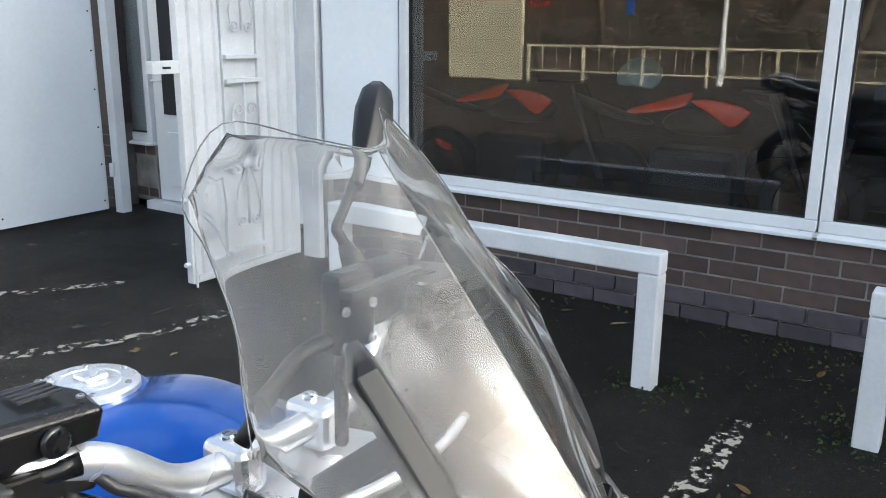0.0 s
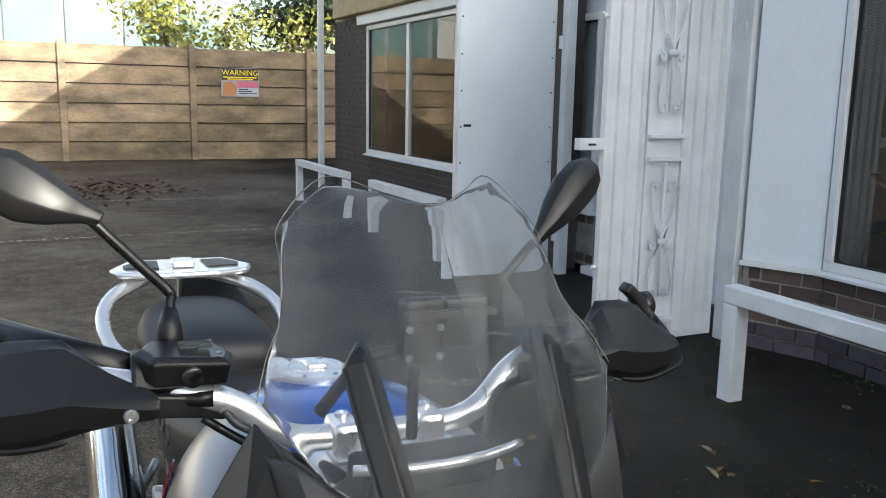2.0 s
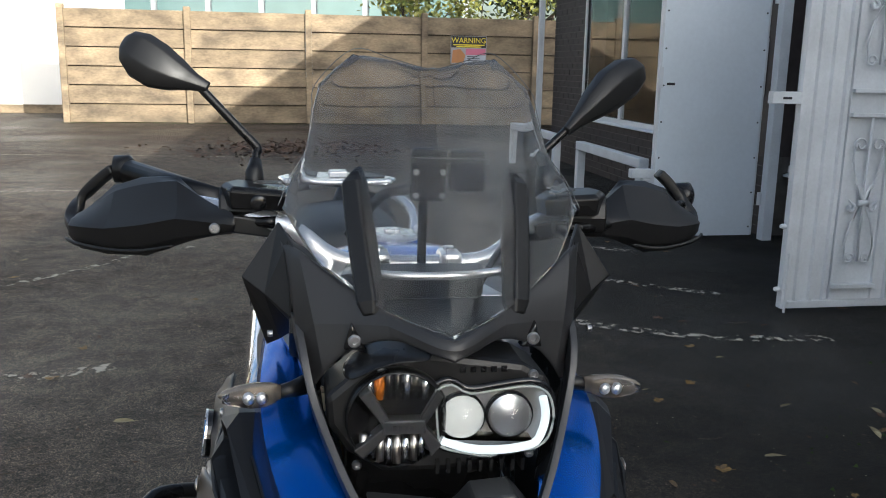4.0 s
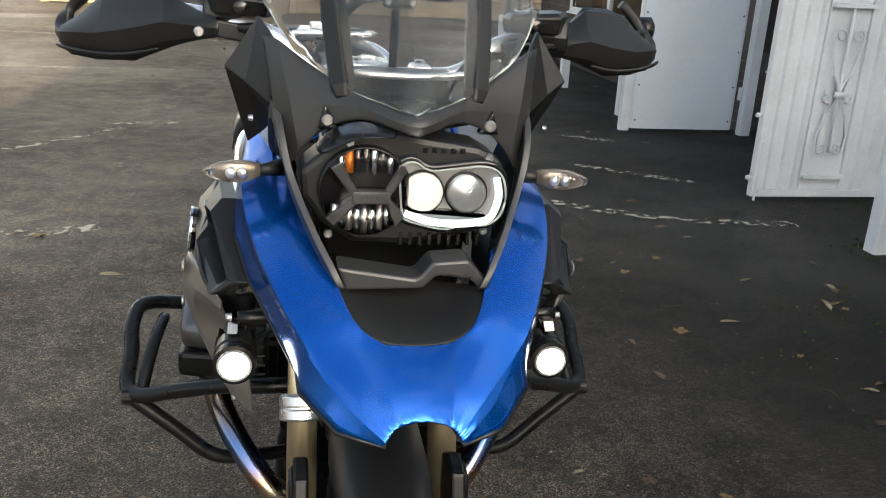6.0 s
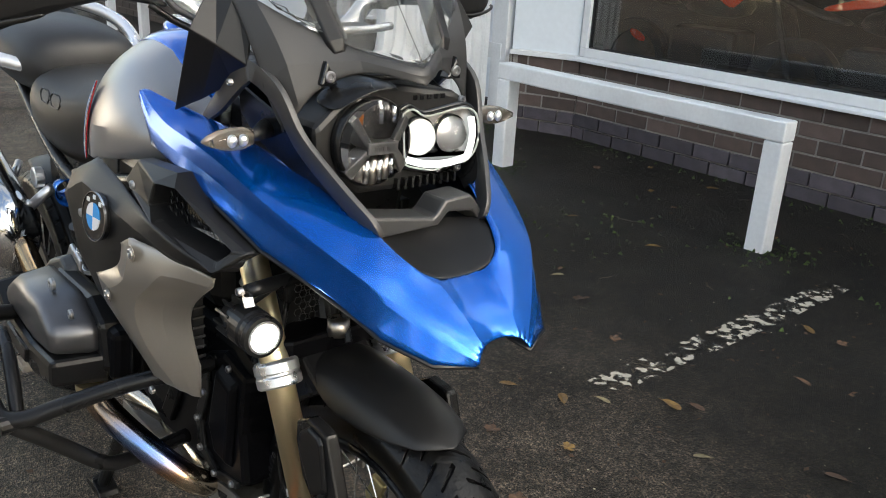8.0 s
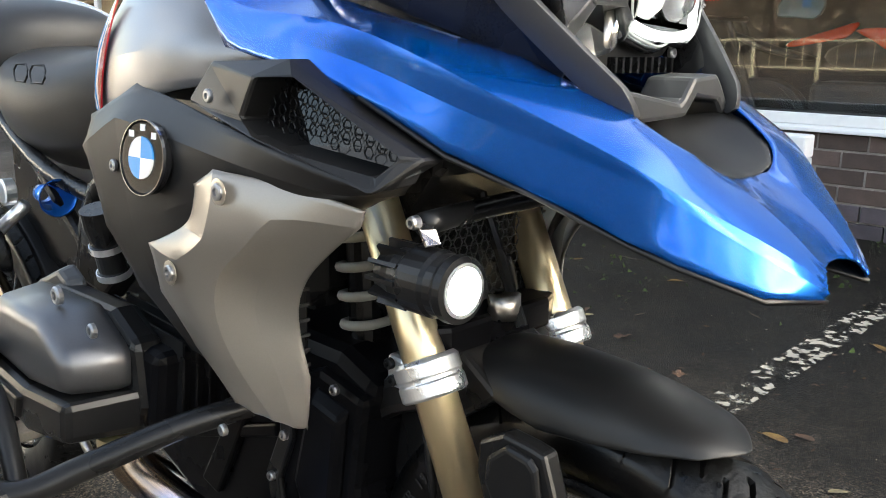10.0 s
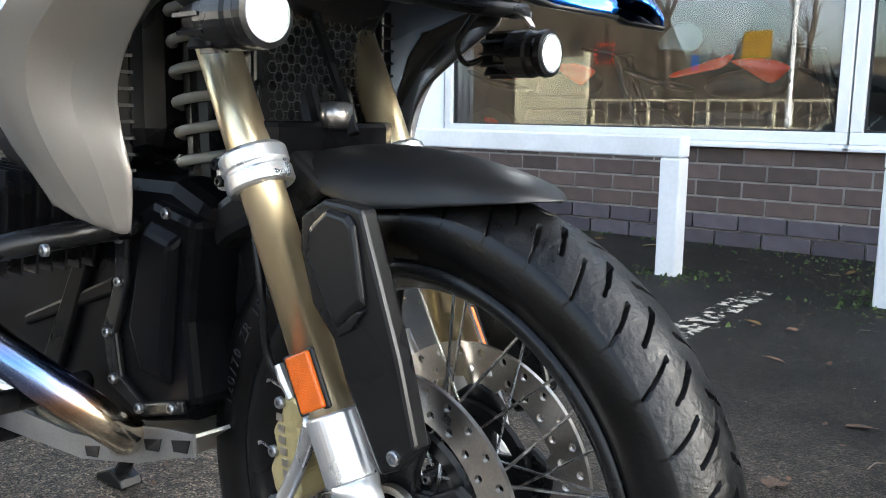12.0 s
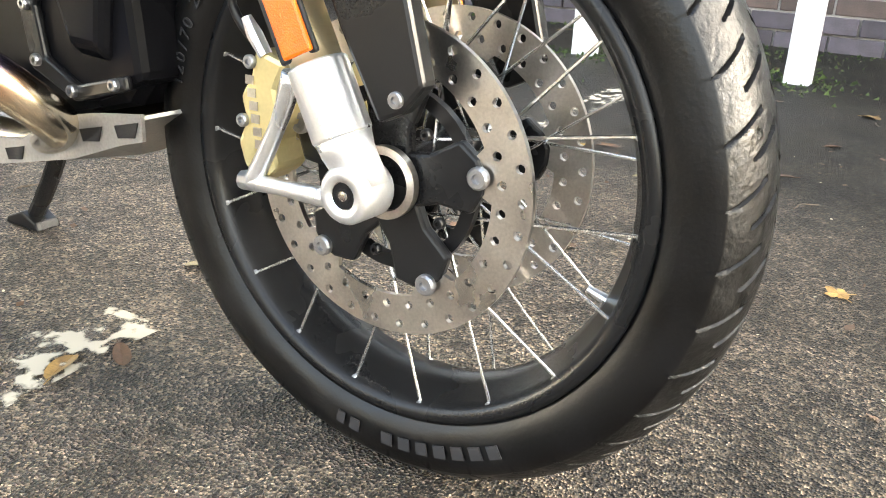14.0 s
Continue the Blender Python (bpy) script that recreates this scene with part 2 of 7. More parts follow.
# ---------------- building helpers ----------------
def part(name, bm, material, parent=None, label="", sub=0, solid=0.0, bevel=0.0, smooth=False, offset=-1.0, rim=0.0, folds=()):
    """Links a bmesh as one mesh object under a thing or under a part. rim: how sharp the points of the border stay; folds: rows of points that stay as sharp folds."""
    if rim:
        lay = bm.verts.layers.float.get("crease_vert") or bm.verts.layers.float.new("crease_vert")
        for v in bm.verts:
            if v.is_boundary:
                v[lay] = rim
    if folds:
        lay = bm.edges.layers.float.get("crease_edge") or bm.edges.layers.float.new("crease_edge")
        for row in folds:
            keys = {tuple(round(c, 4) for c in p) for p in row}
            for ed in bm.edges:
                if all(tuple(round(c, 4) for c in v.co) in keys for v in ed.verts):
                    ed[lay], ed.smooth = 0.9, False
    me = bpy.data.meshes.new(name)
    bmesh.ops.recalc_face_normals(bm, faces=bm.faces)
    for f in bm.faces:
        f.smooth = smooth
    bm.to_mesh(me)
    bm.free()
    me.materials.append(material)
    ob = new(name, me)
    if parent:
        ob.parent = parent
    if solid:
        s = ob.modifiers.new("thickness", "SOLIDIFY")
        s.thickness, s.offset = solid, offset
    if bevel:
        s = ob.modifiers.new("bevel", "BEVEL")
        s.width, s.segments, s.limit_method, s.angle_limit = bevel, 2, "ANGLE", radians(35)
    if sub:
        s = ob.modifiers.new("subdivision", "SUBSURF")
        s.levels = s.render_levels = sub
    if label:
        ob["label"] = label
    return ob


def empty(name, label, category, m=None, group=""):
    ob = new(name)
    if m is not None:
        ob.matrix_basis = m
    return tagged(ob, label, category, group)


def box(x0, x1, y0, y1, z0, z1, bm=None):
    bm = bm or bmesh.new()
    v = [bm.verts.new((x, y, z)) for z in (z0, z1) for x, y in ((x0, y0), (x1, y0), (x1, y1), (x0, y1))]
    for f in ((0, 1, 2, 3), (4, 5, 6, 7), (0, 1, 5, 4), (1, 2, 6, 5), (2, 3, 7, 6), (3, 0, 4, 7)):
        bm.faces.new([v[i] for i in f])
    return bm


def prism(poly, axis, a, b_, bm=None, taper=1.0):
    """A polygon of two coordinates drawn out along an axis from a to b_."""
    bm = bm or bmesh.new()
    cx, cy = sum(p[0] for p in poly) / len(poly), sum(p[1] for p in poly) / len(poly)
    def put(p, d, k):
        u, w = cx + (p[0] - cx) * k, cy + (p[1] - cy) * k
        return bm.verts.new({"x": (d, u, w), "y": (u, d, w), "z": (u, w, d)}[axis])
    r0, r1 = [put(p, a, 1) for p in poly], [put(p, b_, taper) for p in poly]
    bm.faces.new(r0), bm.faces.new(r1[::-1])
    for i in range(len(poly)):
        j = (i + 1) % len(poly)
        bm.faces.new((r0[i], r0[j], r1[j], r1[i]))
    return bm


def smooth_path(pts, k=6):
    pts = [Vector(p) for p in pts]
    out = []
    for i in range(len(pts) - 1):
        p0, p1, p2, p3 = pts[max(i - 1, 0)], pts[i], pts[i + 1], pts[min(i + 2, len(pts) - 1)]
        for j in range(k):
            t = j / k
            out.append(0.5 * ((2 * p1) + (p2 - p0) * t + (2 * p0 - 5 * p1 + 4 * p2 - p3) * t * t + (3 * p1 - p0 - 3 * p2 + p3) * t ** 3))
    return out + [pts[-1]]


def tube(pts, r, n=12, k=0, bm=None, caps=True, flat=None):
    """A round bar along points; r is one radius or one for each given point. flat: (width, height) for a flat bar."""
    bm = bm or bmesh.new()
    radii = r if isinstance(r, (list, tuple)) else [r] * len(pts)
    path = smooth_path(pts, k) if k else [Vector(p) for p in pts]
    rings, up = [], Vector((0, 0, 1))
    for i, p in enumerate(path):
        d = (path[min(i + 1, len(path) - 1)] - path[max(i - 1, 0)]).normalized()
        side = d.cross(up)
        side = side.normalized() if side.length > 0.05 else d.cross(Vector((1, 0, 0))).normalized()
        v = side.cross(d)
        u = i / max(len(path) - 1, 1) * (len(radii) - 1)
        a = int(min(u, len(radii) - 2)) if len(radii) > 1 else 0
        rad = radii[a] + (radii[min(a + 1, len(radii) - 1)] - radii[a]) * (u - a)
        if flat:
            ring = [p + side * sx * flat[0] / 2 + v * sy * flat[1] / 2 for sx, sy in ((-1, -1), (1, -1), (1, 1), (-1, 1))]
        else:
            ring = [p + (side * math.cos(t) + v * math.sin(t)) * rad for t in (2 * math.pi * j / n for j in range(n))]
        rings.append([bm.verts.new(q) for q in ring])
    for a, c in zip(rings, rings[1:]):
        for j in range(len(a)):
            k2 = (j + 1) % len(a)
            bm.faces.new((a[j], a[k2], c[k2], c[j]))
    if caps:
        bm.faces.new(rings[0][::-1]), bm.faces.new(rings[-1])
    return bm


def lathe(profile, centre, axis="x", n=48, bm=None, closed=False):
    """A profile of (radius, place along the axis) turned round the axis."""
    bm = bm or bmesh.new()
    c = Vector(centre)
    rings = []
    for r, a in profile:
        ring = []
        for j in range(n):
            t = 2 * math.pi * j / n
            u, w = r * math.cos(t), r * math.sin(t)
            ring.append(bm.verts.new(c + Vector({"x": (a, u, w), "y": (u, a, w), "z": (u, w, a)}[axis])))
        rings.append(ring)
    pairs = list(zip(rings, rings[1:])) + ([(rings[-1], rings[0])] if closed else [])
    for p, q in pairs:
        for j in range(n):
            k = (j + 1) % n
            bm.faces.new((p[j], p[k], q[k], q[j]))
    if not closed:
        for ring in (rings[0], rings[-1]):
            bm.faces.new(ring)
    return bm


def grid(rows, bm=None):
    bm = bm or bmesh.new()
    vs = [[bm.verts.new(p) for p in r] for r in rows]
    for a, c in zip(vs, vs[1:]):
        for i in range(len(a) - 1):
            bm.faces.new((a[i], a[i + 1], c[i + 1], c[i]))
    return bm


def flip(rows):
    return [[(-x, y, z) for x, y, z in r] for r in rows]


def whole(half):
    """Rows that run from the right edge to the middle, completed by their mirror image."""
    return [r + [(-x, y, z) for x, y, z in r[-2::-1]] for r in half]


def loft(rings, bm=None, caps=True):
    bm = bm or bmesh.new()
    vs = [[bm.verts.new(p) for p in r] for r in rings]
    for a, c in zip(vs, vs[1:]):
        for i in range(len(a)):
            j = (i + 1) % len(a)
            bm.faces.new((a[i], a[j], c[j], c[i]))
    if caps:
        bm.faces.new(vs[0][::-1]), bm.faces.new(vs[-1])
    return bm


def bolt(name, p, r, material, parent, axis="x", h=0.004, d=-1):
    bm = lathe([(r, 0), (r, d * h * 0.7), (r * 0.8, d * h), (r * 0.45, d * h), (r * 0.4, d * h * 0.4), (0.0005, d * h * 0.4)], p, axis, 14)
    return part(name, bm, material, parent, smooth=False)


def words(text, size, material, name, parent, m, depth=0.002):
    cu = bpy.data.curves.new(name, "FONT")
    cu.body, cu.size, cu.extrude, cu.align_x, cu.align_y = text, size, depth, "CENTER", "CENTER"
    tmp = new(name, cu)
    me = bpy.data.meshes.new_from_object(tmp.evaluated_get(bpy.context.evaluated_depsgraph_get()))
    bpy.data.objects.remove(tmp)
    me.transform(m)
    me.materials.append(material)
    ob = new(name, me)
    ob.parent = parent
    return ob


GZ = 0.010
# ---------------- ground ----------------
bm = bmesh.new()
xs = [-300, -40, -12, -4, -1.5, 1.5, 4, 12, 300]
ys = [-300, -40, -8, -3, 0, 3, 8, 25, 300]
grid([[(x, y, GZ) for x in xs] for y in ys], bm)
tagged(part("ground", bm, M["asphalt"]), "dark damp asphalt of a car park with pale chippings, shop's shade and moss coloured in", "ground", kind="structure")

def line(name, pts, w, label):
    """A strip of road paint with ragged ends."""
    bm = bmesh.new()
    pts = smooth_path([(x, y, GZ + 0.004) for x, y in pts], 6)
    rows = []
    for i, p in enumerate(pts):
        d = (pts[min(i + 1, len(pts) - 1)] - pts[max(i - 1, 0)]).normalized()
        s = Vector((-d.y, d.x, 0)) * w / 2
        j = noise.noise(p * 7) * 0.015
        rows.append([tuple(p - s * (1 + j * 9)), tuple(p + s * (1 + j * 5))])
    grid(rows, bm)
    return tagged(part(name, bm, M["roadpaint"]), label, "road marking", kind="structure")

line("parking_line_1", [(1.15, 0.53), (1.9, 0.52), (2.56, 0.52)], 0.10, "worn white painted parking bay line")
line("parking_line_2", [(1.3, 3.4), (1.6, 3.2), (1.95, 3.05), (2.52, 2.97)], 0.09, "worn curved white parking bay line")
line("parking_line_3", [(1.7, 4.33), (2.0, 4.1), (2.36, 3.85)], 0.07, "worn white painted line by the entrance")
line("parking_line_4", [(1.95, 5.3), (2.3, 5.08)], 0.08, "worn white painted line by the entrance")
line("parking_line_5", [(-6.0, 8.3), (-2.0, 8.44), (0.2, 8.56), (2.4, 8.6)], 0.09, "worn white painted parking bay line")
line("parking_line_6", [(-6.0, 12.2), (-2.6, 11.92), (-0.6, 11.7), (2.4, 11.5)], 0.09, "worn white painted parking bay line")
line("parking_line_7", [(-1.75, 2.85), (-1.3, 2.86), (-0.95, 2.95)], 0.10, "worn white painted parking bay line")
line("parking_line_8", [(-2.2, 4.2), (-1.65, 4.72), (-1.25, 5.3)], 0.06, "faint worn white painted line")
line("parking_line_9", [(-1.35, 5.45), (-0.9, 5.5)], 0.09, "worn white painted line fragment")
line("parking_line_10", [(-0.35, 0.46), (-0.1, 0.47), (0.03, 0.47)], 0.12, "worn white painted patch by the wheel")

# ---------------- shop ----------------
WX = 3.60
def brick_run(wall, p0, p1, courses, purple, nudge=0.0, z0=0.0, h=0.083, length=0.235, first=0, as_stuff=False, stock="brick"):
    """Courses of bricks along a line, each brick an own piece, over recessed mortar."""
    a, c = Vector((*p0, 0)), Vector((*p1, 0))
    d = (c - a).normalized()
    nrm = Vector((-d.y, d.x, 0))
    total, made = (c - a).length, 0
    joined = bmesh.new() if as_stuff else None
    for k in range(first, courses):
        s = -length * (0.5 if k % 2 else 0.0)
        while s < total - 0.02:
            s0, s1 = max(s + 0.005, 0.0), min(s + length - 0.005, total)
            s += length
            if s1 - s0 < 0.02:
                continue
            out = nudge + (0.014 if k < purple else 0.0) + random.uniform(-0.0015, 0.0015)
            key = round(s1 - s0, 3)
            zc = z0 + k * h
            mtx = Matrix.Translation(a + d * s0 + nrm * out + Vector((0, 0, zc))) @ Matrix(((d.x, nrm.x, 0, 0), (d.y, nrm.y, 0, 0), (0, 0, 1, 0), (0, 0, 0, 1)))
            if as_stuff:
                tmp = box(0, key, -0.08, 0, 0.005, h - 0.005)
                tmp.transform(mtx)
                me = bpy.data.meshes.new("t")
                tmp.to_mesh(me)
                tmp.free()
                joined.from_mesh(me)
                bpy.data.meshes.remove(me)
                continue
            if key not in BRICKS:
                bb = box(0, key, -0.08, 0, 0.005, h - 0.005)
                bmesh.ops.bevel(bb, geom=list(bb.edges), offset=0.003, segments=1, affect="EDGES")
                me = bpy.data.meshes.new("brick")
                bb.to_mesh(me)
                bb.free()
                BRICKS[key] = me
            me = BRICKS[key]
            pm = (key, k < purple)
            if pm not in BRICKS2:
                cp = me.copy()
                cp.materials.append(M["brick_p"] if k < purple else M["brick"])
                BRICKS2[pm] = cp
            ob = new("brick", BRICKS2[pm])
            ob.parent = wall
            ob.matrix_basis = mtx
            made += 1
    if as_stuff:
        tagged(part("brickwork", joined, M[stock], wall), kind="stuff")
    return made

BRICKS, BRICKS2 = {}, {}
def wall_part(name, bm, material, label):
    return tagged(part(name, bm, material), label, "wall", kind="structure")

wall_front = wall_part("wall_front", box(WX + 0.006, WX + 0.2, -9.0, 2.83, GZ - 0.05, 0.495), M["mortar"], "low brown brick wall with a purple plinth under the shop window")
bm = prism([(WX + 0.006, 2.84), (WX + 0.2, 2.84), (WX + 0.2, 3.45), (3.43, 3.45), (3.426, 3.26)], "z", GZ - 0.05, 0.495)
wall_return = wall_part("wall_return", bm, M["mortar"], "short angled brown brick wall under a white panel")
wall_upper = wall_part("wall_upper", box(WX + 0.02, WX + 0.25, -9.0, 3.4, 2.32, 3.75), M["panelw"], "white cladding over the shop window")
# unseen solid block, added so the shop blocks the sun over the bays
wall_end = wall_part("wall_end", box(WX, 12.0, -27.0, -9.02, 0, 3.75), M["brick"], "unseen brick end block of the shop, added to shade the bays")
# shop shell: near-black colour stands in for the unlit room
wall_inner = wall_part("wall_inner", box(7.6, 7.8, -9.0, 11.8, 0, 3.7), M["dark"], "back wall inside the shop, coloured near-black for the unlit room")
ceiling = tagged(part("ceiling", box(WX + 0.26, 7.6, -9.0, 11.7, 2.6, 2.7), M["dark"]), "shop ceiling coloured near-black for the unlit room", "ceiling", kind="structure")
roof = tagged(part("roof", prism([(WX - 0.03, 3.752), (WX - 0.03, 3.80), (8.0, 6.60), (12.4, 3.80), (12.4, 3.752)], "y", -27.0, 11.95), M["grey_roof"]), "pitched dark roof of the shop", "roof", kind="structure")
tagged(part("shop_floor", box(WX + 0.2, 7.6, -9.0, 11.7, GZ - 0.02, 0.06), M["dark"]), "shop floor coloured near-black for the unlit room", "floor", kind="structure")

def window(name, y0, y1, z0, z1, x, label, f=0.055, sill=True, glass="window"):
    w = tagged(new(name), label, "window", kind="structure")
    bmf = bmesh.new()
    for a in (box(x - 0.01, x + 0.06, y0, y1, z0, z0 + f), box(x - 0.01, x + 0.06, y0, y1, z1 - f, z1), box(x - 0.011, x + 0.061, y0, y0 + f, z0 + f, z1 - f), box(x - 0.011, x + 0.061, y1 - f, y1, z0 + f, z1 - f)):
        me = bpy.data.meshes.new("t")
        a.to_mesh(me)
        a.free()
        bmf.from_mesh(me)
        bpy.data.meshes.remove(me)
    part("window_frame", bmf, M["upvc"], w, bevel=0.006)
    # dark gasket and bead
    bmg = bmesh.new()
    for a in ((y0 + f, y1 - f, z0 + f, z0 + f + 0.008), (y0 + f, y1 - f, z1 - f - 0.008, z1 - f), (y0 + f, y0 + f + 0.008, z0 + f + 0.008, z1 - f - 0.008), (y1 - f - 0.008, y1 - f, z0 + f + 0.008, z1 - f - 0.008)):
        box(x + 0.012, x + 0.05, a[0], a[1], a[2], a[3], bmg)
    part("gasket", bmg, M["dark"], w, "black rubber gasket")
    p = part("pane", box(x + 0.022, x + 0.028, y0 + f + 0.004, y1 - f - 0.004, z0 + f + 0.004, z1 - f - 0.004), M[glass], w, "reflective window pane")
    p.visible_shadow = False
    if sill:
        part("window_sill", prism([(x - 0.05, z0 - 0.03), (x + 0.06, z0 - 0.03), (x + 0.06, z0 - 0.001), (x - 0.012, z0 - 0.001), (x - 0.05, z0 - 0.012)], "y", y0 - 0.02, y1 + 0.02), M["upvc"], w, bevel=0.004)
    return w

window("window_1", 0.505, 2.84, 0.53, 2.32, WX, "large shop window in a white plastic frame with dark glass")
window("window_2", -1.9, 0.497, 0.53, 2.32, WX, "second shop window in a white plastic frame with dark glass")
window("window_3", -4.4, -1.908, 0.53, 2.32, WX, "shop window in a white plastic frame")
window("window_4", -9.0, -4.408, 0.53, 2.32, WX, "shop window in a white plastic frame")
window("window_5", 7.55, 10.40, 0.70, 2.36, WX, "far shop window in a white plastic frame reflecting the fence", glass="window_dim")
tagged(part("window_mullion", box(WX + 0.0, WX + 0.05, 8.95, 9.03, 0.756, 2.30), M["upvc"]), "white upright between two panes", "window", kind="structure")
wall_panel = wall_part("wall_panel", prism([(WX + 0.0, 2.852), (WX + 0.03, 2.86), (3.44, 3.275), (3.415, 3.262)], "z", 0.53, 3.4), M["panelw"], "pale blue-white sheet panel beside the shop window")
tagged(part("trim", prism([(WX - 0.03, 2.845), (WX + 0.03, 2.87), (3.45, 3.28), (3.385, 3.262)], "z", 0.498, 0.528), M["upvc"], bevel=0.003), "white sill strip under the sheet panel", "trim", kind="structure")
wall_side = wall_part("wall_side", box(3.86, 4.05, 3.4, 5.95, 0, 3.75), M["panelw"], "white wall of the recessed entrance")
wall_jamb = wall_part("wall_jamb", box(WX + 0.2, 3.86, 3.30, 3.45, 0.0, 3.75), M["panelw"], "white reveal of the recessed entrance")
wall_far = wall_part("wall_far", box(WX + 0.006, WX + 0.2, 5.6, 11.8, GZ - 0.05, 0.66), M["mortar_d"], "low dark brick wall under the far shop window")
wall_pier = wall_part("wall_pier", box(WX + 0.006, WX + 0.3, 10.41, 11.79, 0.66, 2.5), M["mortar_d"], "dark brown brick pier at the corner of the shop")
wall_far_upper = wall_part("wall_far_upper", box(WX + 0.02, WX + 0.25, 5.6, 11.79, 2.505, 3.75), M["timber"], "cream fascia board above the far window")
wall_between = wall_part("wall_between", box(WX + 0.01, WX + 0.2, 5.6, 7.54, 0.66, 2.5), M["brick_d"], "brown wall between the entrance and the far window")
wall_corner = wall_part("wall_corner", box(WX + 0.3, 12.0, 11.6, 11.8, 0, 3.75), M["brick_d"], "dark unseen brick end block of the shop, added to shade the bays")
tagged(part("trim_shutter_box", box(WX - 0.08, WX + 0.05, 7.4, 10.6, 2.37, 2.50), M["upvc"], bevel=0.01), "white roller shutter box over the far window", "trim", kind="structure")
tagged(part("trim_fascia", box(WX - 0.16, WX + 0.0, 5.7, 11.4, 2.51, 2.95), M["timber"], bevel=0.01), "cream sign board above the far window", "trim", kind="structure")
poster = empty("poster", "red and white paper notice on the cream wall", "poster")
part("sheet", box(WX + 0.001, WX + 0.006, 5.75, 6.05, 1.15, 1.6), M["upvc"], poster)
part("band", box(WX - 0.002, WX + 0.001, 5.77, 6.03, 1.3, 1.5), M["red"], poster, "red printed band")

# entrance door and side light
door = tagged(new("door_1"), "white plastic entrance door with tall dark glass", "door", kind="structure")
part("door_leaf", box(3.80, 3.855, 4.30, 5.32, 0.08, 2.15), M["upvc"], door, bevel=0.006)
part("lower_panel", box(3.788, 3.80, 4.45, 5.18, 0.2, 0.62), M["upvc"], door, bevel=0.008)
g = part("pane", box(3.79, 3.799, 4.45, 5.20, 0.75, 2.02), M["dark"], door, "dark door glass")
part("door_handle", tube([(3.78, 5.27, 1.0), (3.75, 5.27, 1.0), (3.75, 5.16, 1.0)], 0.01, 8), M["upvc"], door)
part("threshold", box(3.72, 3.86, 4.25, 5.4, GZ, 0.075), M["upvc"], door, bevel=0.004)
window("window_6", 5.36, 5.90, 0.53, 2.15, 3.80, "narrow white-framed side window by the entrance", f=0.06)
wall_sidelight = wall_part("wall_sidelight", box(3.80, 3.858, 5.34, 5.93, GZ - 0.05, 0.497), M["mortar"], "low brown brick wall under the side window")

# rails in front of the shop
def rail(name, x, y0, y1, label):
    r = empty(name, label, "barrier", group="steel barriers along the shop")
    s = 0.088
    for y in (y0, y1 - s):
        part("post", box(x, x + s, y, y + s, GZ - 0.03, 0.577 - s), M["paint"], r, bevel=0.008)
    part("top_bar", box(x - 0.0015, x + s + 0.0015, y0 - 0.001, y1 + 0.001, 0.577 - s + 0.001, 0.577), M["paint"], r, bevel=0.008)
    return r
rail("barrier", 2.63, 0.888, 2.57, "low white painted square steel barrier by the wall")
rail("barrier", 2.58, -1.55, 0.145, "low white painted square steel barrier by the wall")
rail("barrier", 2.77, 6.24, 8.03, "low white painted square steel barrier near the entrance")
rail("barrier", 2.80, 8.94, 11.08, "low white painted square steel barrier near the far window")
post = empty("porch_post", "tall slender white painted post before the brick pier", "post")
part("shaft", box(3.37, 3.45, 11.84, 11.92, GZ - 0.02, 3.3), M["paint"], post, bevel=0.006)
part("base", box(3.34, 3.48, 11.81, 11.95, GZ - 0.02, 0.05), M["paint"], post, bevel=0.006)
part("bracket", box(3.36, 3.62, 11.85, 11.91, 3.1, 3.3), M["paint"], post, bevel=0.006)

# security gate leaves
def scroll(cx, y, z0, dz, bm):
    """One wrought scroll unit: a lyre of two bars with curled ends, a collar and leaves."""
    for s in (-1, 1):
        tube([(cx + s * (0.05 + 0.033 * math.sin(radians(a)) * (0.35 + 0.65 * (a / 430))), y, z0 + 0.165 - 0.033 * math.cos(radians(a)) * (0.35 + 0.65 * (a / 430))) for a in range(0, 431, 24)]
             + [(cx + s * 0.088, y, z0 + 0.24), (cx + s * 0.06, y, z0 + 0.36), (cx + s * 0.012, y, z0 + 0.47), (cx + s * 0.05, y, z0 + 0.58), (cx + s * 0.085, y, z0 + 0.70), (cx + s * 0.092, y, z0 + 0.77)]
             + [(cx + s * (0.052 + 0.038 * math.cos(radians(a)) * (1 - 0.6 * a / 400)), y, z0 + 0.795 + 0.038 * math.sin(radians(a)) * (1 - 0.6 * a / 400)) for a in range(0, 401, 24)], 0.006, 6, 0, bm)
        tube([(cx + s * 0.085, y, z0 + 0.46), (cx + s * 0.075, y, z0 + 0.43), (cx + s * 0.05, y, z0 + 0.435), (cx + s * 0.055, y, z0 + 0.46), (cx + s * 0.075, y, z0 + 0.475), (cx + s * 0.09, y, z0 + 0.49)], [0.009, 0.0095, 0.012, 0.0095, 0.006, 0.005], 6, 4, bm)
        tube([(cx, y, z0 + 0.49), (cx + s * 0.03, y, z0 + 0.56), (cx + s * 0.065, y, z0 + 0.58)], [0.0095, 0.0095, 0.003], 6, 4, bm)
    tube([(cx, y, z0 + 0.14), (cx, y, z0 + 0.95)], 0.0075, 6, 0, bm)
    box(cx - 0.028, cx + 0.028, y - 0.012, y + 0.008, z0 + 0.455, z0 + 0.49, bm)

